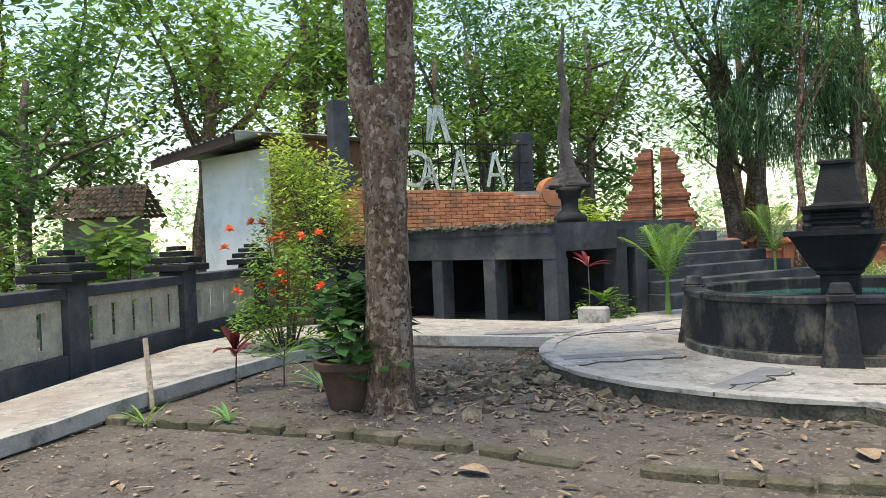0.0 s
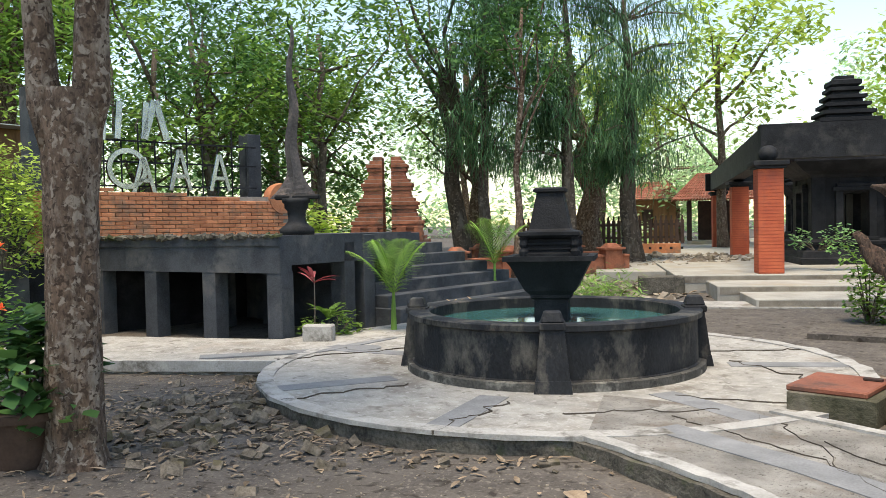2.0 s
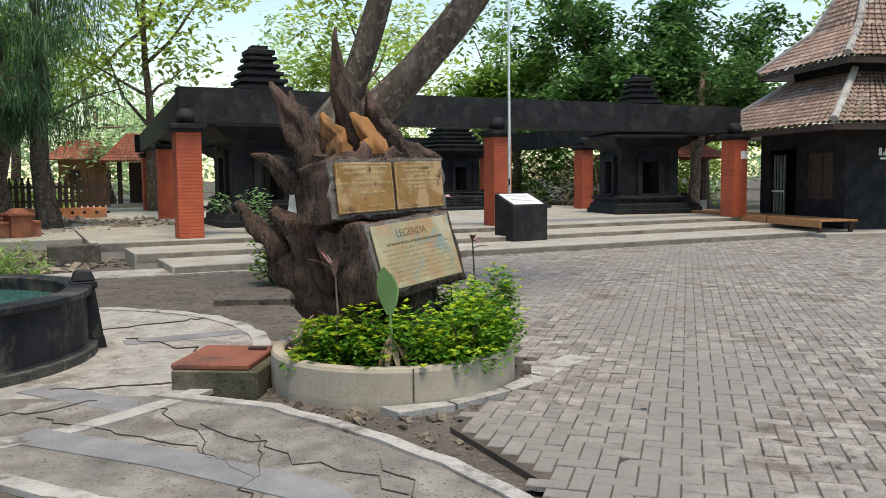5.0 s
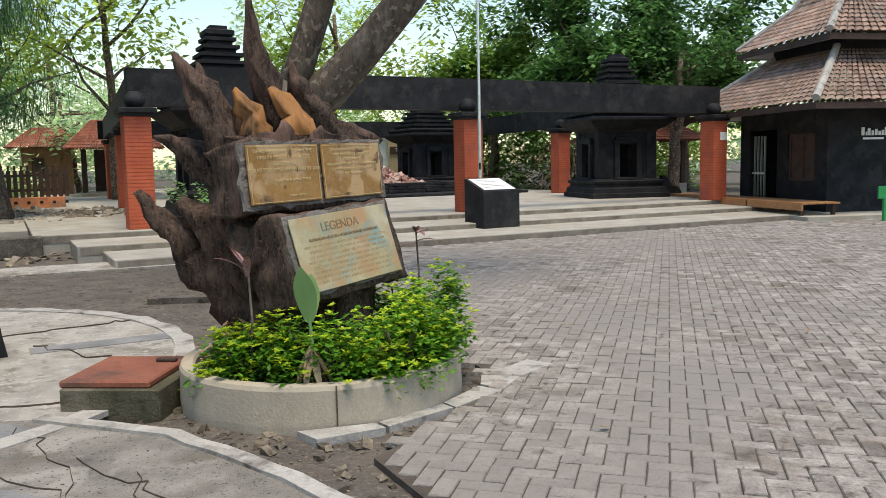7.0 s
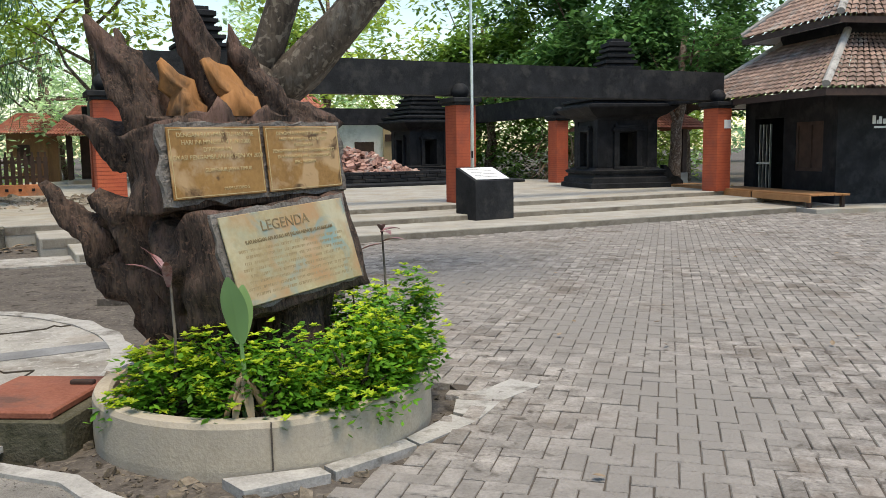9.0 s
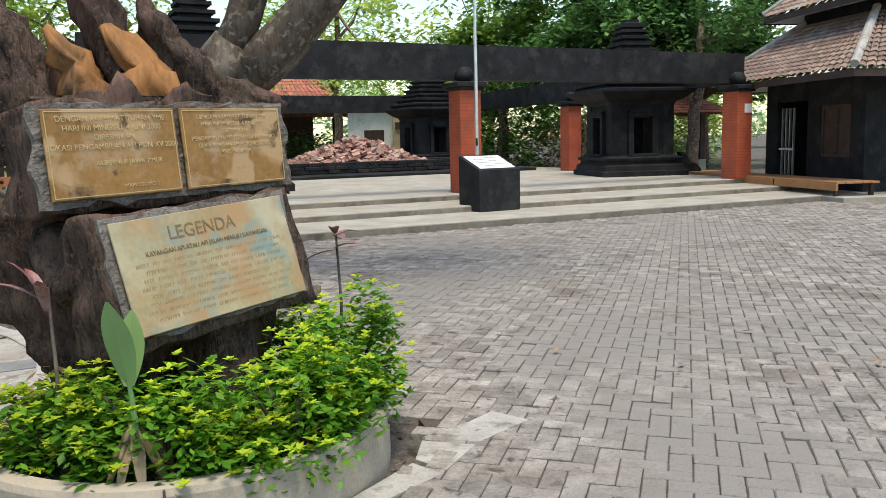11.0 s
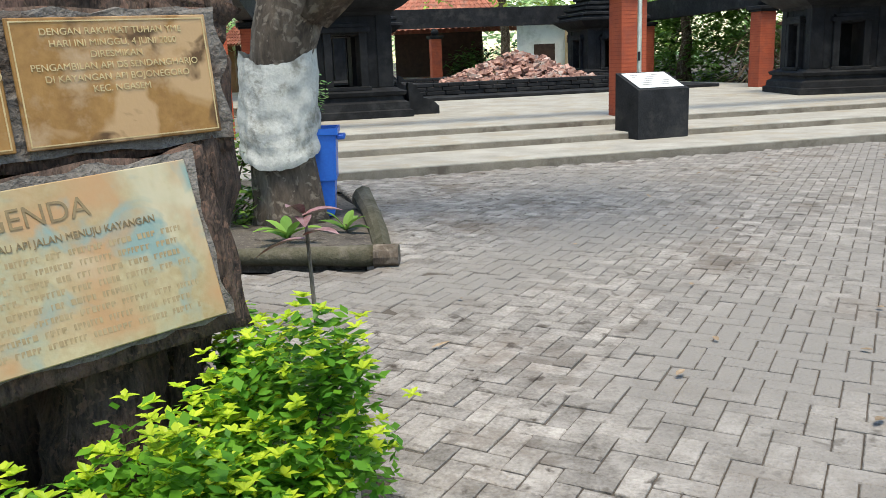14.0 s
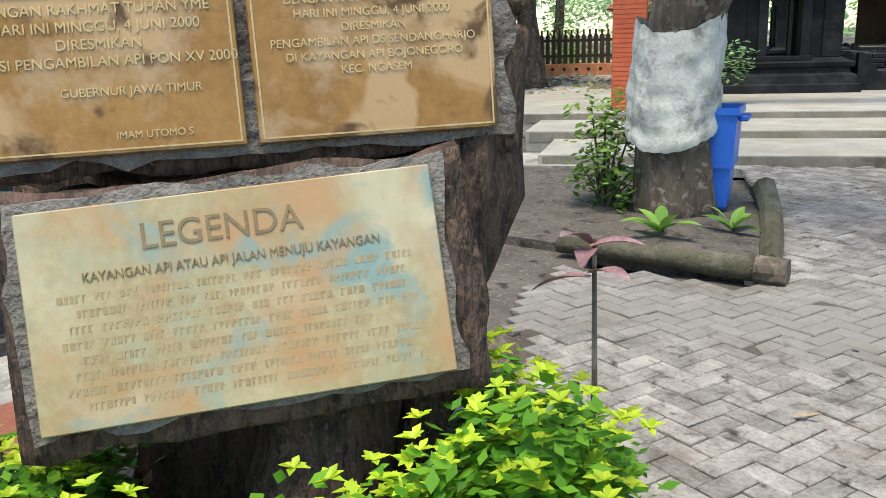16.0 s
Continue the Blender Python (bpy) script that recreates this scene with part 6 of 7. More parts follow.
for k, (x, y, h, r, cr, c0, c1, lm, cnt, ls, bk) in enumerate(T):
    lab = {L_MID.name: "tall tree with mid-green leafy crown", L_DARK.name: "dense tree with dark green leaves", L_LIGHT.name: "tall tree with sparse light green leaves", L_PALE.name: "far tree with haze painted into its pale green leaves"}[lm.name]
    tree("tree", lab, (x, y, 0.1), h, r, 9, (cr, c0, c1), lm, int(cnt * (0.62 if x < -12 else 0.85)), cr * 0.22, ls * 1.05, bk, 100 + k, lean=(random.Random(k).uniform(-.6, .6), random.Random(k + 50).uniform(-.6, .6)))
needle_tree((-11.9, 19.4, 0.2), 8.5, 0.22, 61, "casuarina tree with hanging grey-green needles")
needle_tree((-13.2, 17.2, 0.2), 9.0, 0.18, 62, "casuarina tree with hanging grey-green needles")
needle_tree((-11.0, 21.4, 0.2), 8.0, 0.28, 63, "casuarina tree with hanging grey-green needles")

# far woods all round, to close the horizon
rnd = random.Random(77)
vs, fs = [], []
for k in range(150):
    a = 6.283 * k / 150
    R = rnd.uniform(68, 95)
    c = Vector((R * math.cos(a), 15 + R * math.sin(a), 0))
    cl = [c + Vector((rnd.uniform(-3, 3), rnd.uniform(-3, 3), rnd.uniform(0.5, 9))) for _ in range(9)]
    v, f = leaves(cl, 420, 1.7, 0.9, rnd)
    fs += [tuple(i + len(vs) for i in q) for q in f]
    vs += v
tagged(pydata("far_woods", vs, fs, L_PALE), "distant green woods on the horizon, haze painted into the leaf colour", "woods", kind="stuff")


# ---- plants ----
def blade_leaf(vs, fs, p, d, ln, w, sag=0.3, seg=4):
    """A bent, tapering leaf from p along d."""
    d = Vector(d).normalized()
    s = d.cross(Vector((0, 0, 1)))
    s = s.normalized() if s.length > 0.05 else Vector((1, 0, 0))
    i = len(vs)
    for k in range(seg + 1):
        t = k / seg
        q = Vector(p) + d * ln * t - Vector((0, 0, sag * ln * t * t))
        ww = w * math.sin(math.pi * min(0.97, 0.12 + 0.85 * t)) * 0.5
        vs += [q - s * ww + Vector((0, 0, ww * 0.35)), q, q + s * ww + Vector((0, 0, ww * 0.35))]
    for k in range(seg):
        for o in (0, 1):
            a = i + 3 * k + o
            fs.append((a, a + 1, a + 4, a + 3))


def palm(x, y, z, n, ln, seed, label):
    rnd = random.Random(seed)
    th = thing("palm_plant", label, "palm", Matrix.Translation((x, y, z)), "palm plants")
    part("stem", tube(bmesh.new(), [(0, 0, -0.3), (0, 0, 0.1), (0.01, 0, 0.4)], [0.05, 0.035, 0.02], 8), L_PALM, th)
    for k in range(n):
        a = 6.283 * k / n + rnd.uniform(-.3, .3)
        up = rnd.uniform(1.6, 5.0)
        d = Vector((math.cos(a), math.sin(a), up)).normalized()
        vs, fs = [], []
        for j in range(22):
            t = j / 21
            q = Vector((0, 0, 0.35)) + d * ln * t - Vector((0, 0, 0.34 * ln * t * t))
            tg = (d - Vector((0, 0, 0.68 * t))).normalized()
            s = tg.cross(Vector((0, 0, 1))).normalized()
            for sg in (-1, 1):
                blade_leaf(vs, fs, q, tg * 0.55 + s * sg * 0.8 + Vector((0, 0, 0.15)), ln * 0.36 * math.sin(math.pi * (0.2 + 0.75 * t)), 0.022, 0.35, 2)
        pydata("frond", vs, fs, L_PALM, th)


palm(-7.9, 8.3, 0.15, 10, 1.2, 1, "young palm with arching yellow-green fronds by the deck")
palm(-9.2, 12.4, 0.35, 10, 1.35, 2, "young palm with arching green fronds by the steps")


L_DUSK = mat("dusky_leaf", (0.16, 0.075, 0.085), (0.34, 0.22, 0.23), 14, 0.5, 0.2, 60, (0.20, 0.05, 0.05), 9, island=0.3)


def rosette(name, label, x, y, z, n, ln, w, mtl, seed, up=(0.4, 1.6), stem=0.0, sag=0.3, cat="plant"):
    rnd = random.Random(seed)
    th = thing(name, label, cat, Matrix.Translation((x, y, z)))
    if stem:
        part("stem", tube(bmesh.new(), [(0, 0, -0.05), (0.02, 0, stem * 0.5), (0.0, 0.02, stem)], [0.010, 0.008, 0.006], 6), M_BARKD, th)
    vs, fs = [], []
    for k in range(n):
        a = rnd.uniform(0, 6.283)
        blade_leaf(vs, fs, (0, 0.0, max(0.0, stem - rnd.uniform(0, 0.1) * (stem > 0))), (math.cos(a), math.sin(a), rnd.uniform(*up)), ln * rnd.uniform(0.7, 1.15), w, sag, 5)
    pydata("foliage", vs, fs, mtl, th)
    return th


for k, (x, y, z, n, ln, w, m_, st, lb) in enumerate((
        (-7.05, 1.75, -0.15, 9, 0.42, 0.09, L_RED, 0.42, "dark red ti plant on a thin stem"), (-8.1, 7.0, -0.05, 8, 0.36, 0.06, L_RED, 0.85, "spindly red-leaved plant before the deck"),
        (-6.1, 0.75, -0.15, 14, 0.40, 0.02, L_PALM, 0, "grassy tuft of narrow leaves"), (-5.75, 1.3, -0.15, 12, 0.30, 0.035, L_VAR, 0.0, "small striped spider plant"),
        (-6.6, 2.45, -0.15, 18, 0.55, 0.035, L_VAR, 0.0, "pale striped spider plant clump"), (-7.0, 2.2, -0.15, 10, 0.5, 0.05, L_PALM, 0.35, "small fan-leaved palm seedling"),
        (-8.1, 3.2, -0.1, 9, 0.55, 0.09, L_LIGHT, 0.25, "yellow-green upright leafy plant"), (-7.9, 10.2, -0.05, 12, 0.35, 0.06, L_DRY, 0.2, "small orange-brown croton by the stairs"), (-7.85, 9.6, -0.05, 12, 0.32, 0.06, L_DRY, 0.25, "small bronze croton by the stairs"),
        (-8.4, 7.5, -0.05, 10, 0.42, 0.11, L_MID, 0.3, "broad-leaved green plant before the deck"), (-1.55, 11.1, 0.06, 6, 0.36, 0.10, L_MID, 0.05, "pale upright broad leaves in the tree bed"), (-1.2, 11.5, 0.06, 6, 0.32, 0.09, L_MID, 0.05, "pale upright broad leaves in the tree bed"))):
    rosette("bedding_plant", lb, x, y, z, n, ln, w, m_, 40 + k, stem=st)
# ti plant rising at the far side of the planter, and the variegated leaf at its front
rosette("ti_plant", "thin-stemmed plant with drooping dusky pink leaves", 0.33, 7.53, 0.2, 5, 0.19, 0.055, L_DUSK, 91, up=(-0.3, 0.7), stem=0.78)
rosette("ti_plant", "thin red-stemmed plant with long dusky leaves against the stump", -0.62, 6.38, 0.18, 4, 0.24, 0.05, L_DUSK, 92, up=(0.8, 2.2), stem=0.72)
vg = thing("variegated_plant", "single upright cream-and-green variegated leaf with withered ones", "plant", Matrix.Translation((-0.20, 6.17, 0.2)))
part("stem", tube(bmesh.new(), [(0, 0, -0.05), (0.01, -0.01, 0.22), (0.0, -0.02, 0.42)], [0.014, 0.012, 0.008], 8), L_VAR, vg)
vs, fs = [], []
blade_leaf(vs, fs, (0, -0.02, 0.36), (-0.08, -0.18, 1), 0.36, 0.16, 0.05, 8)
blade_leaf(vs, fs, (0, -0.02, 0.36), (0.02, 0.2, 1), 0.30, 0.12, 0.05, 8)
pydata("leaf", vs, fs, L_VAR, vg)
vs, fs = [], []
rnd = random.Random(2)
for k in range(7):
    a = rnd.uniform(0, 6.283)
    blade_leaf(vs, fs, (0, 0, 0.22), (math.cos(a) * 0.6, math.sin(a) * 0.6, -0.8), 0.26, 0.05, 0.2, 4)
pydata("withered_leaves", vs, fs, L_DRY, vg)


def bush(name, label, x, y, z, rx, ry, rz, n, size, mtl, seed, tips=None, ntips=0, aspect=2.0, clump=0.16, stems=True, m=None):
    rnd = random.Random(seed)
    th = thing(name, label, "shrub", Matrix.Translation((x, y, z)))
    cl = []
    for _ in range(max(10, n // 60)):
        a, b = rnd.uniform(0, 6.283), rnd.uniform(0.05, 1)
        q = rnd.uniform(0.55, 1.0)
        cl.append(Vector((rx * q * math.cos(a) * math.sqrt(1 - (b * 0.9) ** 2), ry * q * math.sin(a) * math.sqrt(1 - (b * 0.9) ** 2), rz * b * q)))
    if stems:
        bm = bmesh.new()
        for c in cl[:18]:
            tube(bm, [(c.x * 0.15, c.y * 0.15, -0.05), c * 0.55, c], [0.018, 0.012, 0.005], 5)
        tagged(part("stem_work", bm, M_BARKD, th), kind="stuff")
    vs, fs = leaves(cl, n, clump, size, rnd, aspect, 0.0)
    pydata("foliage", vs, fs, mtl, th)
    if tips:
        vs, fs = [], []
        for c in cl:
            for _ in range(max(1, ntips // len(cl))):
                p = c + Vector((rnd.gauss(0, clump * .5), rnd.gauss(0, clump * .5), clump * rnd.uniform(0.3, 1.1)))
                for k in range(7):
                    a = k * 0.9 + rnd.uniform(0, .5)
                    blade_leaf(vs, fs, p, (math.cos(a), math.sin(a), rnd.uniform(0.15, 1.0)), size * rnd.uniform(0.6, 1.0), size * 0.4, 0.2, 2)
        tagged(pydata("bright_tip_foliage", vs, fs, tips, th, "bright new leaf tips"), kind="stuff")
    return th


# golden hedge in the planter
for k, (x, y, rx, ry, rz, n) in enumerate(((0.30, 6.55, 0.34, 0.36, 0.42, 1900), (-0.12, 6.28, 0.42, 0.26, 0.40, 2100), (-0.66, 6.42, 0.30, 0.26, 0.34, 1500), (0.46, 7.12, 0.24, 0.38, 0.56, 1900), (0.40, 6.85, 0.22, 0.3, 0.36, 1100), (0.18, 7.5, 0.26, 0.2, 0.42, 1000))):
    bush("hedge_shrub", "golden-green clipped shrub round the stump", x, y, 0.16, rx, ry, rz, n * 3 // 2, 0.050, L_HEDGE, 200 + k, L_HEDGEY, 80 + n // 20, 1.9, 0.11)
bush("dry_shrub", "withered yellowish weeds at the stump foot", -0.85, 6.75, 0.15, 0.16, 0.2, 0.38, 260, 0.07, L_DRY, 230, None, 0, 2.2, 0.1)
fb = bush("flower_bush", "tall shrub with orange-red flower heads beside the path", -8.95, 2.95, -0.1, 0.62, 0.62, 1.7, 2300, 0.085, L_MID, 240, None, 0, 2.0, 0.26)
rnd = random.Random(9)
for _ in range(15):
    vs, fs = [], []
    c = Vector((rnd.uniform(-.6, .6), rnd.uniform(-.6, .3), rnd.uniform(0.7, 1.7)))
    for k in range(16):
        blade_leaf(vs, fs, c, (rnd.uniform(-1, 1), rnd.uniform(-1, 1), rnd.uniform(-.3, 1)), 0.085, 0.05, 0.1, 2)
    pydata("flower_head", vs, fs, L_FLOWER, fb, "orange-red flower head")
bush("creeper_bush", "leafy light green climber over the wall end", -12.0, 4.6, 1.0, 1.0, 0.8, 2.6, 4200, 0.12, L_LIGHT, 241, None, 0, 2.6, 0.36)
bush("undergrowth", "mixed green undergrowth before the deck", -8.3, 7.55, -0.08, 0.3, 0.55, 0.42, 600, 0.09, L_MID, 242, None, 0, 1.9, 0.16)
bush("grass_clump", "tall soft grass behind the fountain", -7.6, 13.4, 0.0, 0.9, 0.7, 0.5, 1300, 0.22, L_PALM, 243, None, 0, 9, 0.3, False)
bush("tree_bed_shrub", "straggly green shrub beside the wrapped tree", -2.55, 11.85, 0.03, 0.34, 0.3, 0.95, 900, 0.10, L_MID, 244, None, 0, 1.9, 0.22)
bush("papaya_bush", "broad-leaved green shrub behind the garden wall", -13.2, 1.9, 0.2, 0.9, 0.9, 1.6, 260, 0.32, L_MID, 245, None, 0, 1.25, 0.45)
bush("climber", "leafy white-edged creeper beside the shrine", -5.2, 18.6, 0.8, 0.9, 0.3, 0.5, 300, 0.11, L_VAR, 246, None, 0, 1.8, 0.2)
for k, (x, y, rx, rz, n, m_) in enumerate(((-14.8, -0.5, 1.8, 1.8, 2600, L_MID), (-12.8, -2.4, 1.8, 2.0, 2800, L_MID), (-15.8, 1.9, 1.6, 1.7, 2200, L_DARK), (-17.5, 6.8, 2.2, 2.6, 2600, L_MID), (-11.6, 11.0, 1.0, 1.3, 1200, L_DARK), (-13.6, 11.4, 1.2, 2.2, 1500, L_LIGHT),
                                            (-20.0, 17.0, 2.5, 2.4, 2200, L_MID), (-16.0, 28.5, 2.5, 1.6, 1500, L_MID), (0.5, 47.0, 3.0, 2.6, 2600, L_MID), (4.8, 44.0, 3.0, 2.6, 2600, L_MID), (9.5, 44.0, 3.0, 2.6, 2600, L_LIGHT), (-9.0, 54.0, 3.0, 2.0, 1800, L_DARK), (12.5, 30.0, 2.0, 1.6, 1200, L_MID))):
    bush("shrub", "leafy green shrub growing in the garden soil", x, y, 0.0, rx, rx, rz, n, 0.15 + 0.004 * y, m_, 300 + k, None, 0, 2.0, rx * 0.28)
dp = thing("dead_palm_heap", "heap of dry brown palm fronds", "dead plants", Matrix.Translation((4.3, 36.5, 0.2)))
vs, fs = [], []
rnd = random.Random(12)
for _ in range(160):
    a = rnd.uniform(0, 6.283)
    blade_leaf(vs, fs, (rnd.uniform(-.7, .7), rnd.uniform(-.5, .5), rnd.uniform(0.2, 1.9)), (math.cos(a), math.sin(a), rnd.uniform(-.6, .8)), rnd.uniform(0.8, 1.6), 0.07, 0.5, 4)
pydata("fronds", vs, fs, L_DRY, dp)

# ---- pot, lid box, bin, log kerb, stones ----
pot = thing("plant_pot", "large brown clay pot with a wide rim", "pot", Matrix.Translation((-5.62, 2.28, -0.16)))
part("bowl", lathe([(0.0, 0.0), (0.17, 0.0), (0.18, 0.02), (0.23, 0.22), (0.26, 0.34), (0.295, 0.345), (0.30, 0.40), (0.27, 0.41), (0.24, 0.38), (0.0, 0.36)], 36), M_POT, pot)
bush("potted_plant", "dark glossy leafy plant growing in the clay pot", -5.62, 2.28, 0.2, 0.42, 0.42, 0.75, 420, 0.20, L_DARK, 250, None, 0, 2.0, 0.2)
lb = thing("inspection_chamber", "low brick inspection chamber with a rusty red lid", "drain cover", Matrix.Translation((-1.50, 6.68, 0)) @ Matrix.Rotation(radians(-2), 4, "Z"))
bm = bmesh.new()
box(bm, -0.30, -0.36, -0.25, 0.34, 0.34, 0.13, 0.01)
part("brick_body", bm, M_MOSS, lb, "dark mossy brick body")
part("lid", bx(-0.31, -0.34, 0.13, 0.27, 0.34, 0.175, 0.01), M_LID, lb, "rusty red lid")
part("handle", bx(0.1, 0.15, 0.175, 0.24, 0.19, 0.20, 0.006), M_DARKW, lb)
bn = thing("rubbish_bin", "tall blue plastic bin behind the wrapped tree", "bin", Matrix.Translation((-1.76, 12.22, 0.06)) @ Matrix.Rotation(radians(20), 4, "Z") @ Matrix.Diagonal((0.98, 0.98, 1.15, 1)))
part("body", sqr([(0.15, 0.0), (0.16, 0.02), (0.21, 0.66), (0.24, 0.67), (0.24, 0.72), (0.22, 0.72), (0.20, 0.3)]), M_BLUE, bn)
part("handle", bx(0.22, -0.12, 0.62, 0.30, 0.12, 0.66, 0.01), M_BLUE, bn)
bedk = thing("log_kerb", "mossy fallen log edging the tree bed", "log")
part("log", tube(bmesh.new(), [(-1.95, 10.42, 0.05), (-1.5, 10.48, 0.06), (-1.0, 10.56, 0.06), (-0.58, 10.62, 0.06)], [0.06, 0.07, 0.075, 0.085], 14, 0.15, 3), M_MOSS, bedk, "", True)
part("log_end", tube(bmesh.new(), [(-0.60, 10.60, 0.06), (-0.42, 10.64, 0.06)], [0.095, 0.09], 12, 0.1, 3), M_BARKD, bedk)
bedk2 = thing("bed_kerb", "rough mossy stone kerb beside the tree bed", "kerb")
part("kerb_stones", tube(bmesh.new(), [(-0.62, 10.85, 0.03), (-0.9, 11.5, 0.05), (-1.25, 12.3, 0.05), (-1.5, 12.7, 0.16)], [0.07, 0.08, 0.09, 0.11], 9, 0.3, 8), M_MOSS, bedk2)
bed2 = flat("tree_bed_soil", [(-2.9, 10.4), (-0.62, 10.66), (-1.25, 12.3), (-2.2, 13.6), (-3.4, 12.6)], 0.035, M_SOIL, None, "", 0.12)
tagged(bed2, "dark soil of the tree bed", "soil", kind="structure")
stk = thing("wooden_stake", "leaning weathered wooden stake by the path", "stake", Matrix.Translation((-6.75, 0.93, -0.15)) @ Matrix.Rotation(radians(-16), 4, "Y"))
part("stick", bx(-0.025, -0.02, 0, 0.025, 0.02, 0.62, 0.005), M_STONE, stk)
sb = thing("block", "pale concrete block before the deck", "block", Matrix.Translation((-7.95, 6.95, -0.05)) @ Matrix.Rotation(radians(35), 4, "Z"))
part("block_body", bx(-0.2, -0.1, 0, 0.2, 0.1, 0.24, 0.02), M_RIM, sb)
cb = thing("block", "stained concrete block beside the pavilion steps", "block", Matrix.Translation((-7.3, 15.5, -0.05)) @ RZ)
part("block_body", bx(-0.45, -0.2, 0, 0.45, 0.2, 0.38, 0.02), M_EDGE, cb)
mh = thing("manhole_cover", "round concrete manhole cover in the slab", "cover", Matrix.Translation((-6.9, 6.75, -0.012)))
part("cover", capped([(0.21, 0.0), (0.21, 0.012), (0.19, 0.014)], 28), M_CONCG, mh)
# stone edging line in the soil
rnd = random.Random(21)
ln = [(-6.6, 0.4), (-5.63, 1.11), (-4.74, 1.73), (-3.69, 2.26), (-2.57, 2.79), (-1.78, 3.38), (-1.1, 3.75)]
edging = thing("stone_edging", "line of half-buried mossy edging stones in the soil", "edging")
for a, b in zip(ln, ln[1:]):
    A, B = Vector((*a, 0)), Vector((*b, 0))
    k, L_ = 0.0, (B - A).length
    while k < L_:
        w = rnd.uniform(0.16, 0.42)
        p = A.lerp(B, min(1, (k + w / 2) / L_))
        if rnd.random() < 0.85:
            bm = bx(-w / 2 + 0.01, -0.05, -0.1, w / 2 - 0.01, 0.05, rnd.uniform(0.035, 0.075), 0.015)
            o = part("stone", bm, M_MOSS, edging)
            o.matrix_basis = Matrix.Translation((p.x, p.y, gz(p.x, p.y))) @ Matrix.Rotation(math.atan2(B.y - A.y, B.x - A.x) + rnd.uniform(-.1, .1), 4, "Z")
        k += w


# loose rubble, stones, leaf litter and grit on the soil
def scatter(name, label, cat, n, area, smin, smax, mtl, seed, dens=None):
    rnd = random.Random(seed)
    vs, fs = [], []
    got = 0
    while got < n:
        x, y = rnd.uniform(area[0], area[2]), rnd.uniform(area[1], area[3])
        if dens and rnd.random() > dens(x, y):
            continue
        got += 1
        s = smin + (smax - smin) * rnd.random() ** 3
        v, f = rubble(1, x, y, gz(x, y) + s * 0.12, 0.001, 0.001, 0, s, s * 1.01, rnd)
        fs += [tuple(i + len(vs) for i in q) for q in f]
        vs += v
    tagged(pydata(name, vs, fs, mtl), label, cat, kind="stuff")


def onsoil(x, y):
    if (Vector((x, y, 0)) - FC).length < SR + 0.03 or inside(x, y, PAVED):
        return 0
    if (Vector((x, y, 0)) - PC).length < PR + 0.02:
        return 0
    if inside(x, y, [(-3.2, 6.0)] + LEG_L + LEG_R[::-1]):
        return 0
    return 1


def heap(x, y):
    d = (Vector((x, y, 0)) - FC).length - SR
    p = math.exp(-((x + 5.6) ** 2 + (y - 3.7) ** 2) / 1.3) + 0.6 * math.exp(-((d - 0.15) / 0.16) ** 2) + 0.02
    return min(1, p) * onsoil(x, y)


scatter("loose_stones", "broken stones and slab pieces heaped on the soil", "stones", 420, (-8.0, 2.4, -1.5, 5.4), 0.02, 0.17, M_CLOD, 31, heap)
scatter("soil_grit", "scattered pebbles and grit on the soil", "grit", 6500, (-8.5, -0.5, 0.2, 5.4), 0.005, 0.024, M_STONE, 32, lambda x, y: onsoil(x, y))
scatter("garden_rubble", "stony rubble and litter on the garden slope", "stones", 2600, (-13.0, 11.5, -6.6, 26.0), 0.03, 0.32, M_STONE, 33, lambda x, y: 0 if (Vector((x, y, 0)) - FC).length < SR + .1 else 1)
scatter("kerb_rubble", "crumbled concrete along the planter and kerb", "stones", 420, (-2.6, 5.2, 0.8, 8.6), 0.012, 0.085, M_CLOD, 34, lambda x, y: onsoil(x, y))
scatter("root_rubble", "rough stones and soil clods beside the stump", "stones", 130, (-1.7, 7.0, -0.7, 8.7), 0.06, 0.3, M_STONE, 36, lambda x, y: 1 if (Vector((x, y, 0)) - PC).length > PR + 0.05 else 0)
scatter("path_rubble", "crumbs of rubble along the foot of the garden wall", "stones", 320, (-11.2, -0.4, -7.4, 2.6), 0.02, 0.13, M_STONE, 35, lambda x, y: 1 if abs((x + 7.9) * lwd.y - (y + 0.22) * lwd.x + 0.25) < 0.2 else 0)
vs, fs = [], []
rnd = random.Random(41)
for q in range(11000):
    x, y = rnd.uniform(-8.3, 0.3), rnd.uniform(-0.3, 5.2)
    if not onsoil(x, y) or (q > 450 and rnd.random() > heap(x, y)):
        continue
    a = rnd.uniform(0, 6.283)
    blade_leaf(vs, fs, (x, y, gz(x, y) + 0.012), (math.cos(a), math.sin(a), rnd.uniform(0, .25)), rnd.uniform(0.03, 0.12), rnd.uniform(0.012, 0.05), rnd.uniform(-.2, .3), 3)
for _ in range(600):
    x, y = rnd.uniform(-13, -6), rnd.uniform(11.5, 24)
    a = rnd.uniform(0, 6.283)
    blade_leaf(vs, fs, (x, y, gz(x, y) + 0.02), (math.cos(a), math.sin(a), rnd.uniform(0, .5)), rnd.uniform(0.1, 0.25), rnd.uniform(0.05, 0.1), 0.2, 3)
tagged(pydata("leaf_litter", vs, fs, M_DRYLEAF), "dry brown fallen leaves on the soil", "leaves", kind="stuff")
vs, fs = [], []
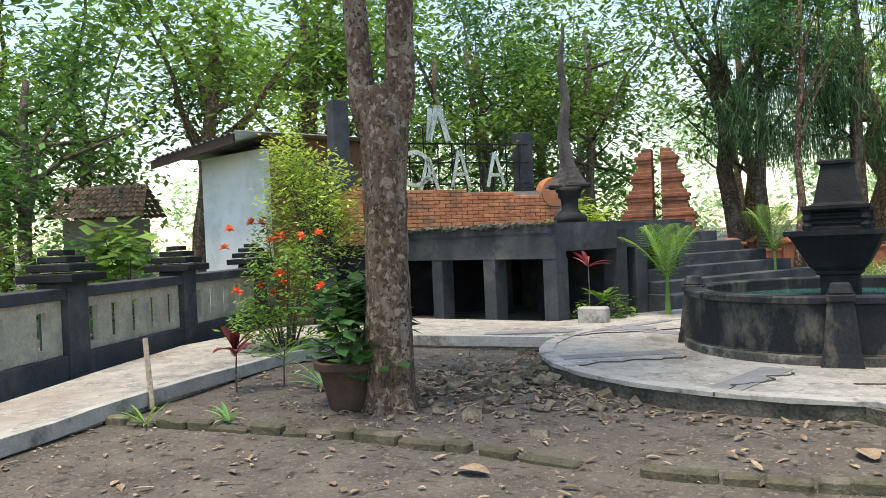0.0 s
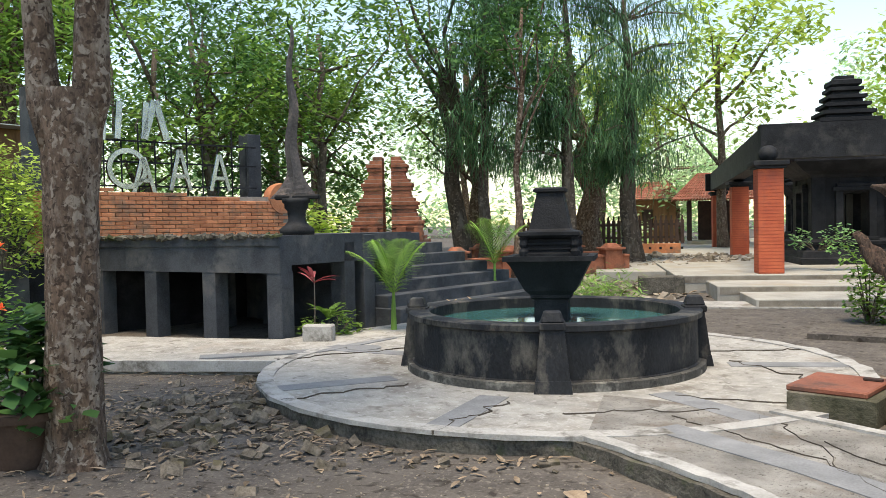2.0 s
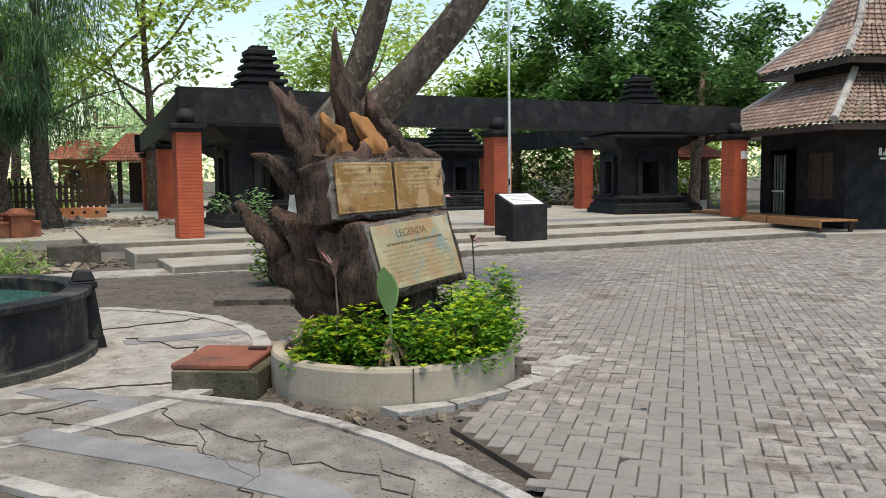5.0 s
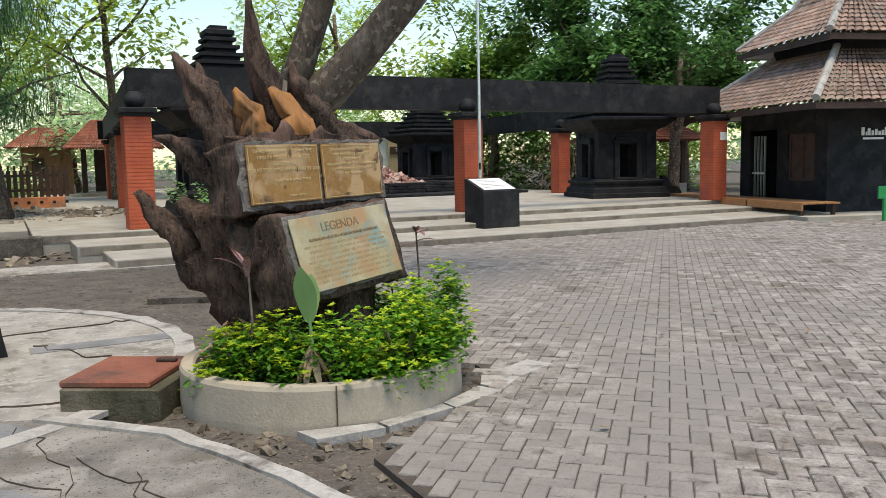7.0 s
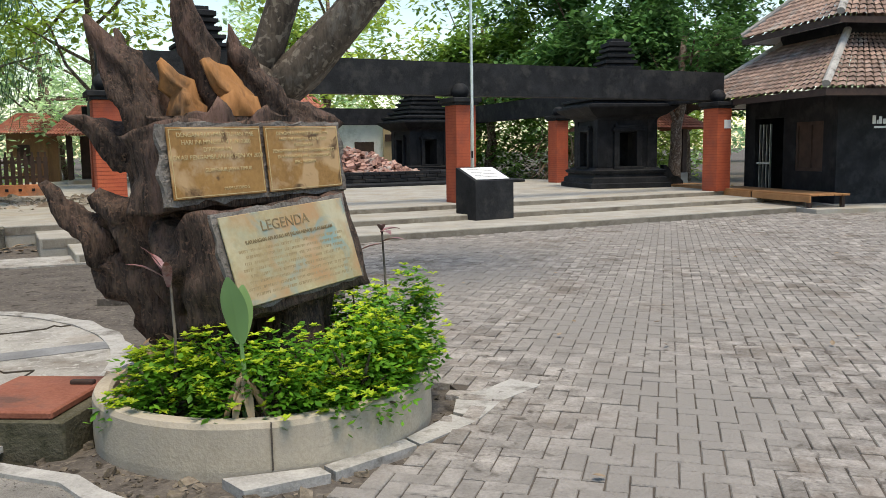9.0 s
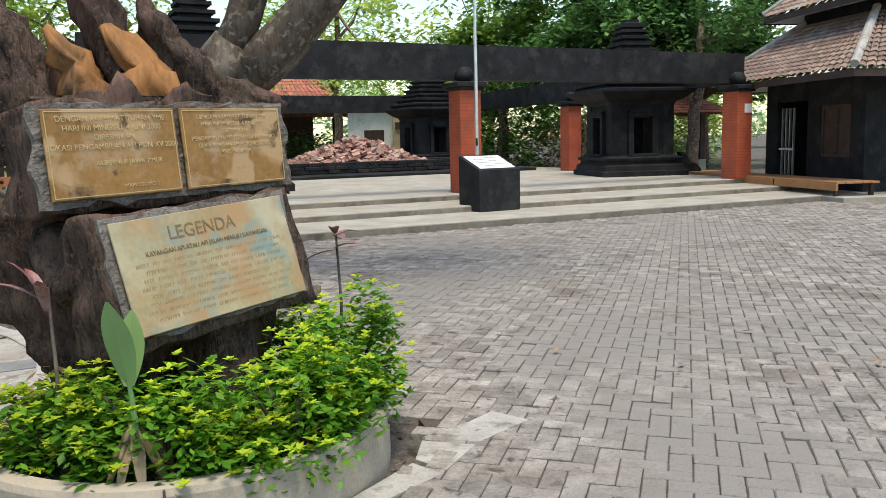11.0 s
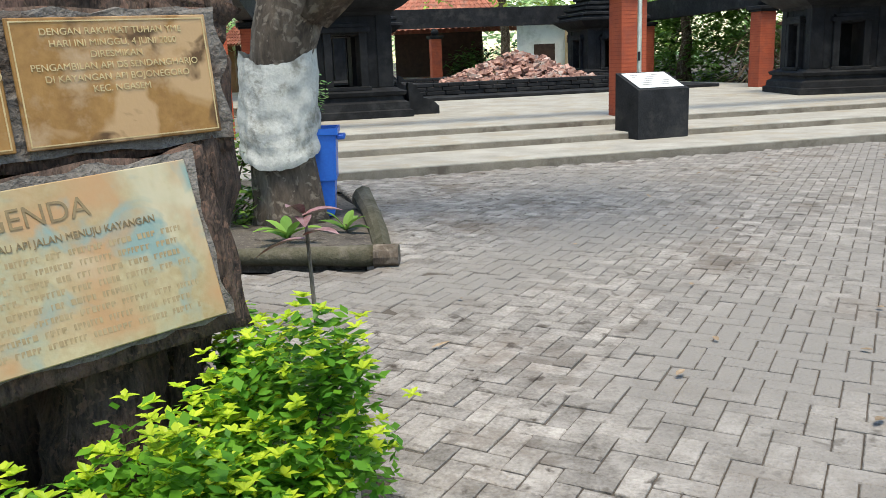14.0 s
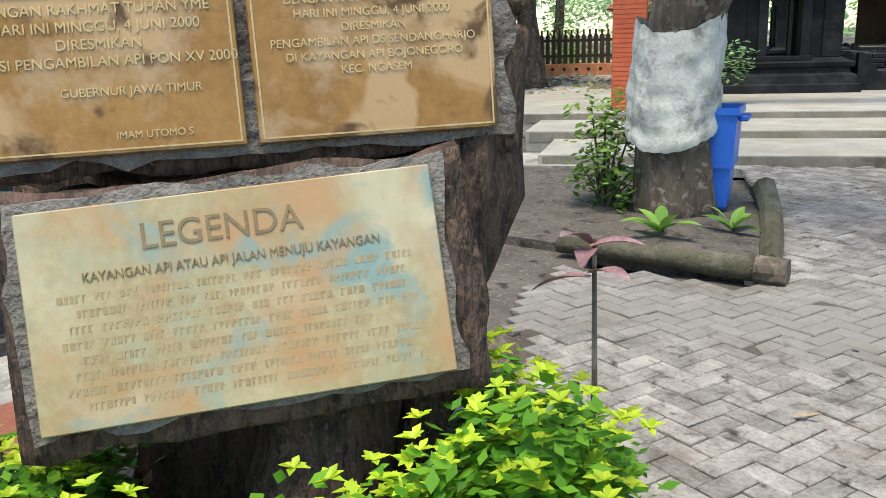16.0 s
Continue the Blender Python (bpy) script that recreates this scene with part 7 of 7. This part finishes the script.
for _ in range(70):
    x, y = rnd.uniform(0, 9), rnd.uniform(5, 19)
    if inside(x, y, PAVED):
        a = rnd.uniform(0, 6.283)
        blade_leaf(vs, fs, (x, y, 0.012), (math.cos(a), math.sin(a), 0.1), rnd.uniform(0.03, 0.10), 0.035, -0.1, 3)
tagged(pydata("fallen_leaves", vs, fs, M_DRYLEAF), "few dry leaves on the paving", "leaves", kind="stuff")
for k, (x, y, a) in enumerate(((-3.35, 2.0, 0.4), (-1.75, 4.05, 1.2), (-2.2, 3.9, 2.5))):
    lf = thing("big_dry_leaf", "large curled dry teak leaf on the soil", "leaf", Matrix.Translation((x, y, gz(x, y) + 0.02)) @ Matrix.Rotation(a, 4, "Z"), "large dry leaves")
    vs, fs = [], []
    blade_leaf(vs, fs, (-0.12, 0, 0.0), (1, 0, 0.12), 0.22, 0.13, 0.1, 6)
    pydata("blade", vs, fs, M_DRYLEAF, lf)

# broken white slab beside the planter
ws = thing("broken_slab", "cracked white concrete corner slab beside the planter", "slab")
out = [[(0.80, 7.14), (1.02, 7.36), (1.14, 7.53), (1.33, 7.39), (1.08, 7.08)], [(0.80, 7.10), (1.06, 7.05), (0.94, 6.74), (0.79, 6.86)], [(0.78, 6.82), (0.92, 6.70), (0.64, 6.34), (0.56, 6.44)], [(0.55, 6.42), (0.62, 6.33), (0.27, 5.98), (0.20, 6.06)], [(0.18, 6.04), (0.25, 5.96), (-0.10, 5.76), (-0.24, 5.90)]]
for o in out:
    part("piece", prism(bmesh.new(), o, -0.06, -0.004 + random.Random(len(o)).uniform(0, .006)), M_RIM, ws)

# ---- herringbone paving ----
AX = Vector((math.cos(radians(-13)), math.sin(radians(-13)), 0))
AY = Vector((-AX.y, AX.x, 0))
tagged(part("paving_bed", prism(bmesh.new(), PAVED, -0.30, -0.012), M_JOINT), "dark sandy bedding under the paving blocks", "paving", kind="structure")
paving = thing("paving", "worn grey-brown herringbone paving blocks", "paving")
paving["kind"] = "structure"
mes = []
for k in range(3):
    bm = bx(0.003, 0.003, -0.05, 0.207, 0.102, 0.0, 0.004)
    me = bpy.data.meshes.new("paving_block")
    bm.to_mesh(me)
    bm.free()
    me.materials.append(M_PAVER)
    mes.append(me)
Wd = 0.105
rnd = random.Random(6)
jv, jf = [], []
near = []
for a in range(-130, 131):
    for b in range(-110, 111):
        for hv in (0, 1):
            cx, cy = (a + 2 * b + (1 if hv == 0 else 2.5)) * Wd, (-a + 2 * b + (0.5 if hv == 0 else 1)) * Wd
            c = Vector((6.0, 10.0, 0)) + AX * cx + AY * cy
            if not (-2.6 < c.x < 13.5 and -2 < c.y < 22) or not inside(c.x, c.y, PAVED):
                continue
            near.append(((c - Vector((1.2, 7.8, 0))).length, c, hv))
near.sort(key=lambda q: q[0])
R0 = Matrix.Rotation(radians(-13), 4, "Z")
for k, (dist, c, hv) in enumerate(near):
    tz = rnd.gauss(0, 0.0025) - 0.004
    m = Matrix.Translation(c + Vector((0, 0, tz))) @ Euler((rnd.gauss(0, .008), rnd.gauss(0, .008), rnd.gauss(0, .008))).to_matrix().to_4x4() @ R0 @ Matrix.Rotation(hv * math.pi / 2, 4, "Z") @ Matrix.Translation((-Wd, -Wd / 2, 0))
    if k < 300:
        o = new("paving_block", mes[k % 3])
        o.parent = paving
        o.matrix_basis = m
    else:
        i = len(jv)
        for z, ins in ((-0.03, 0.003), (-0.006, 0.003), (0.0, 0.008)):
            jv += [m @ Vector(p) for p in ((ins, ins, z), (0.21 - ins, ins, z), (0.21 - ins, 0.105 - ins, z), (ins, 0.105 - ins, z))]
        jf.append((i + 8, i + 9, i + 10, i + 11))
        for q in range(4):
            r_ = (q + 1) % 4
            jf += [(i + q, i + r_, i + 4 + r_, i + 4 + q), (i + 4 + q, i + 4 + r_, i + 8 + r_, i + 8 + q)]
tagged(pydata("paving_field", jv, jf, M_PAVER, paving), kind="stuff")
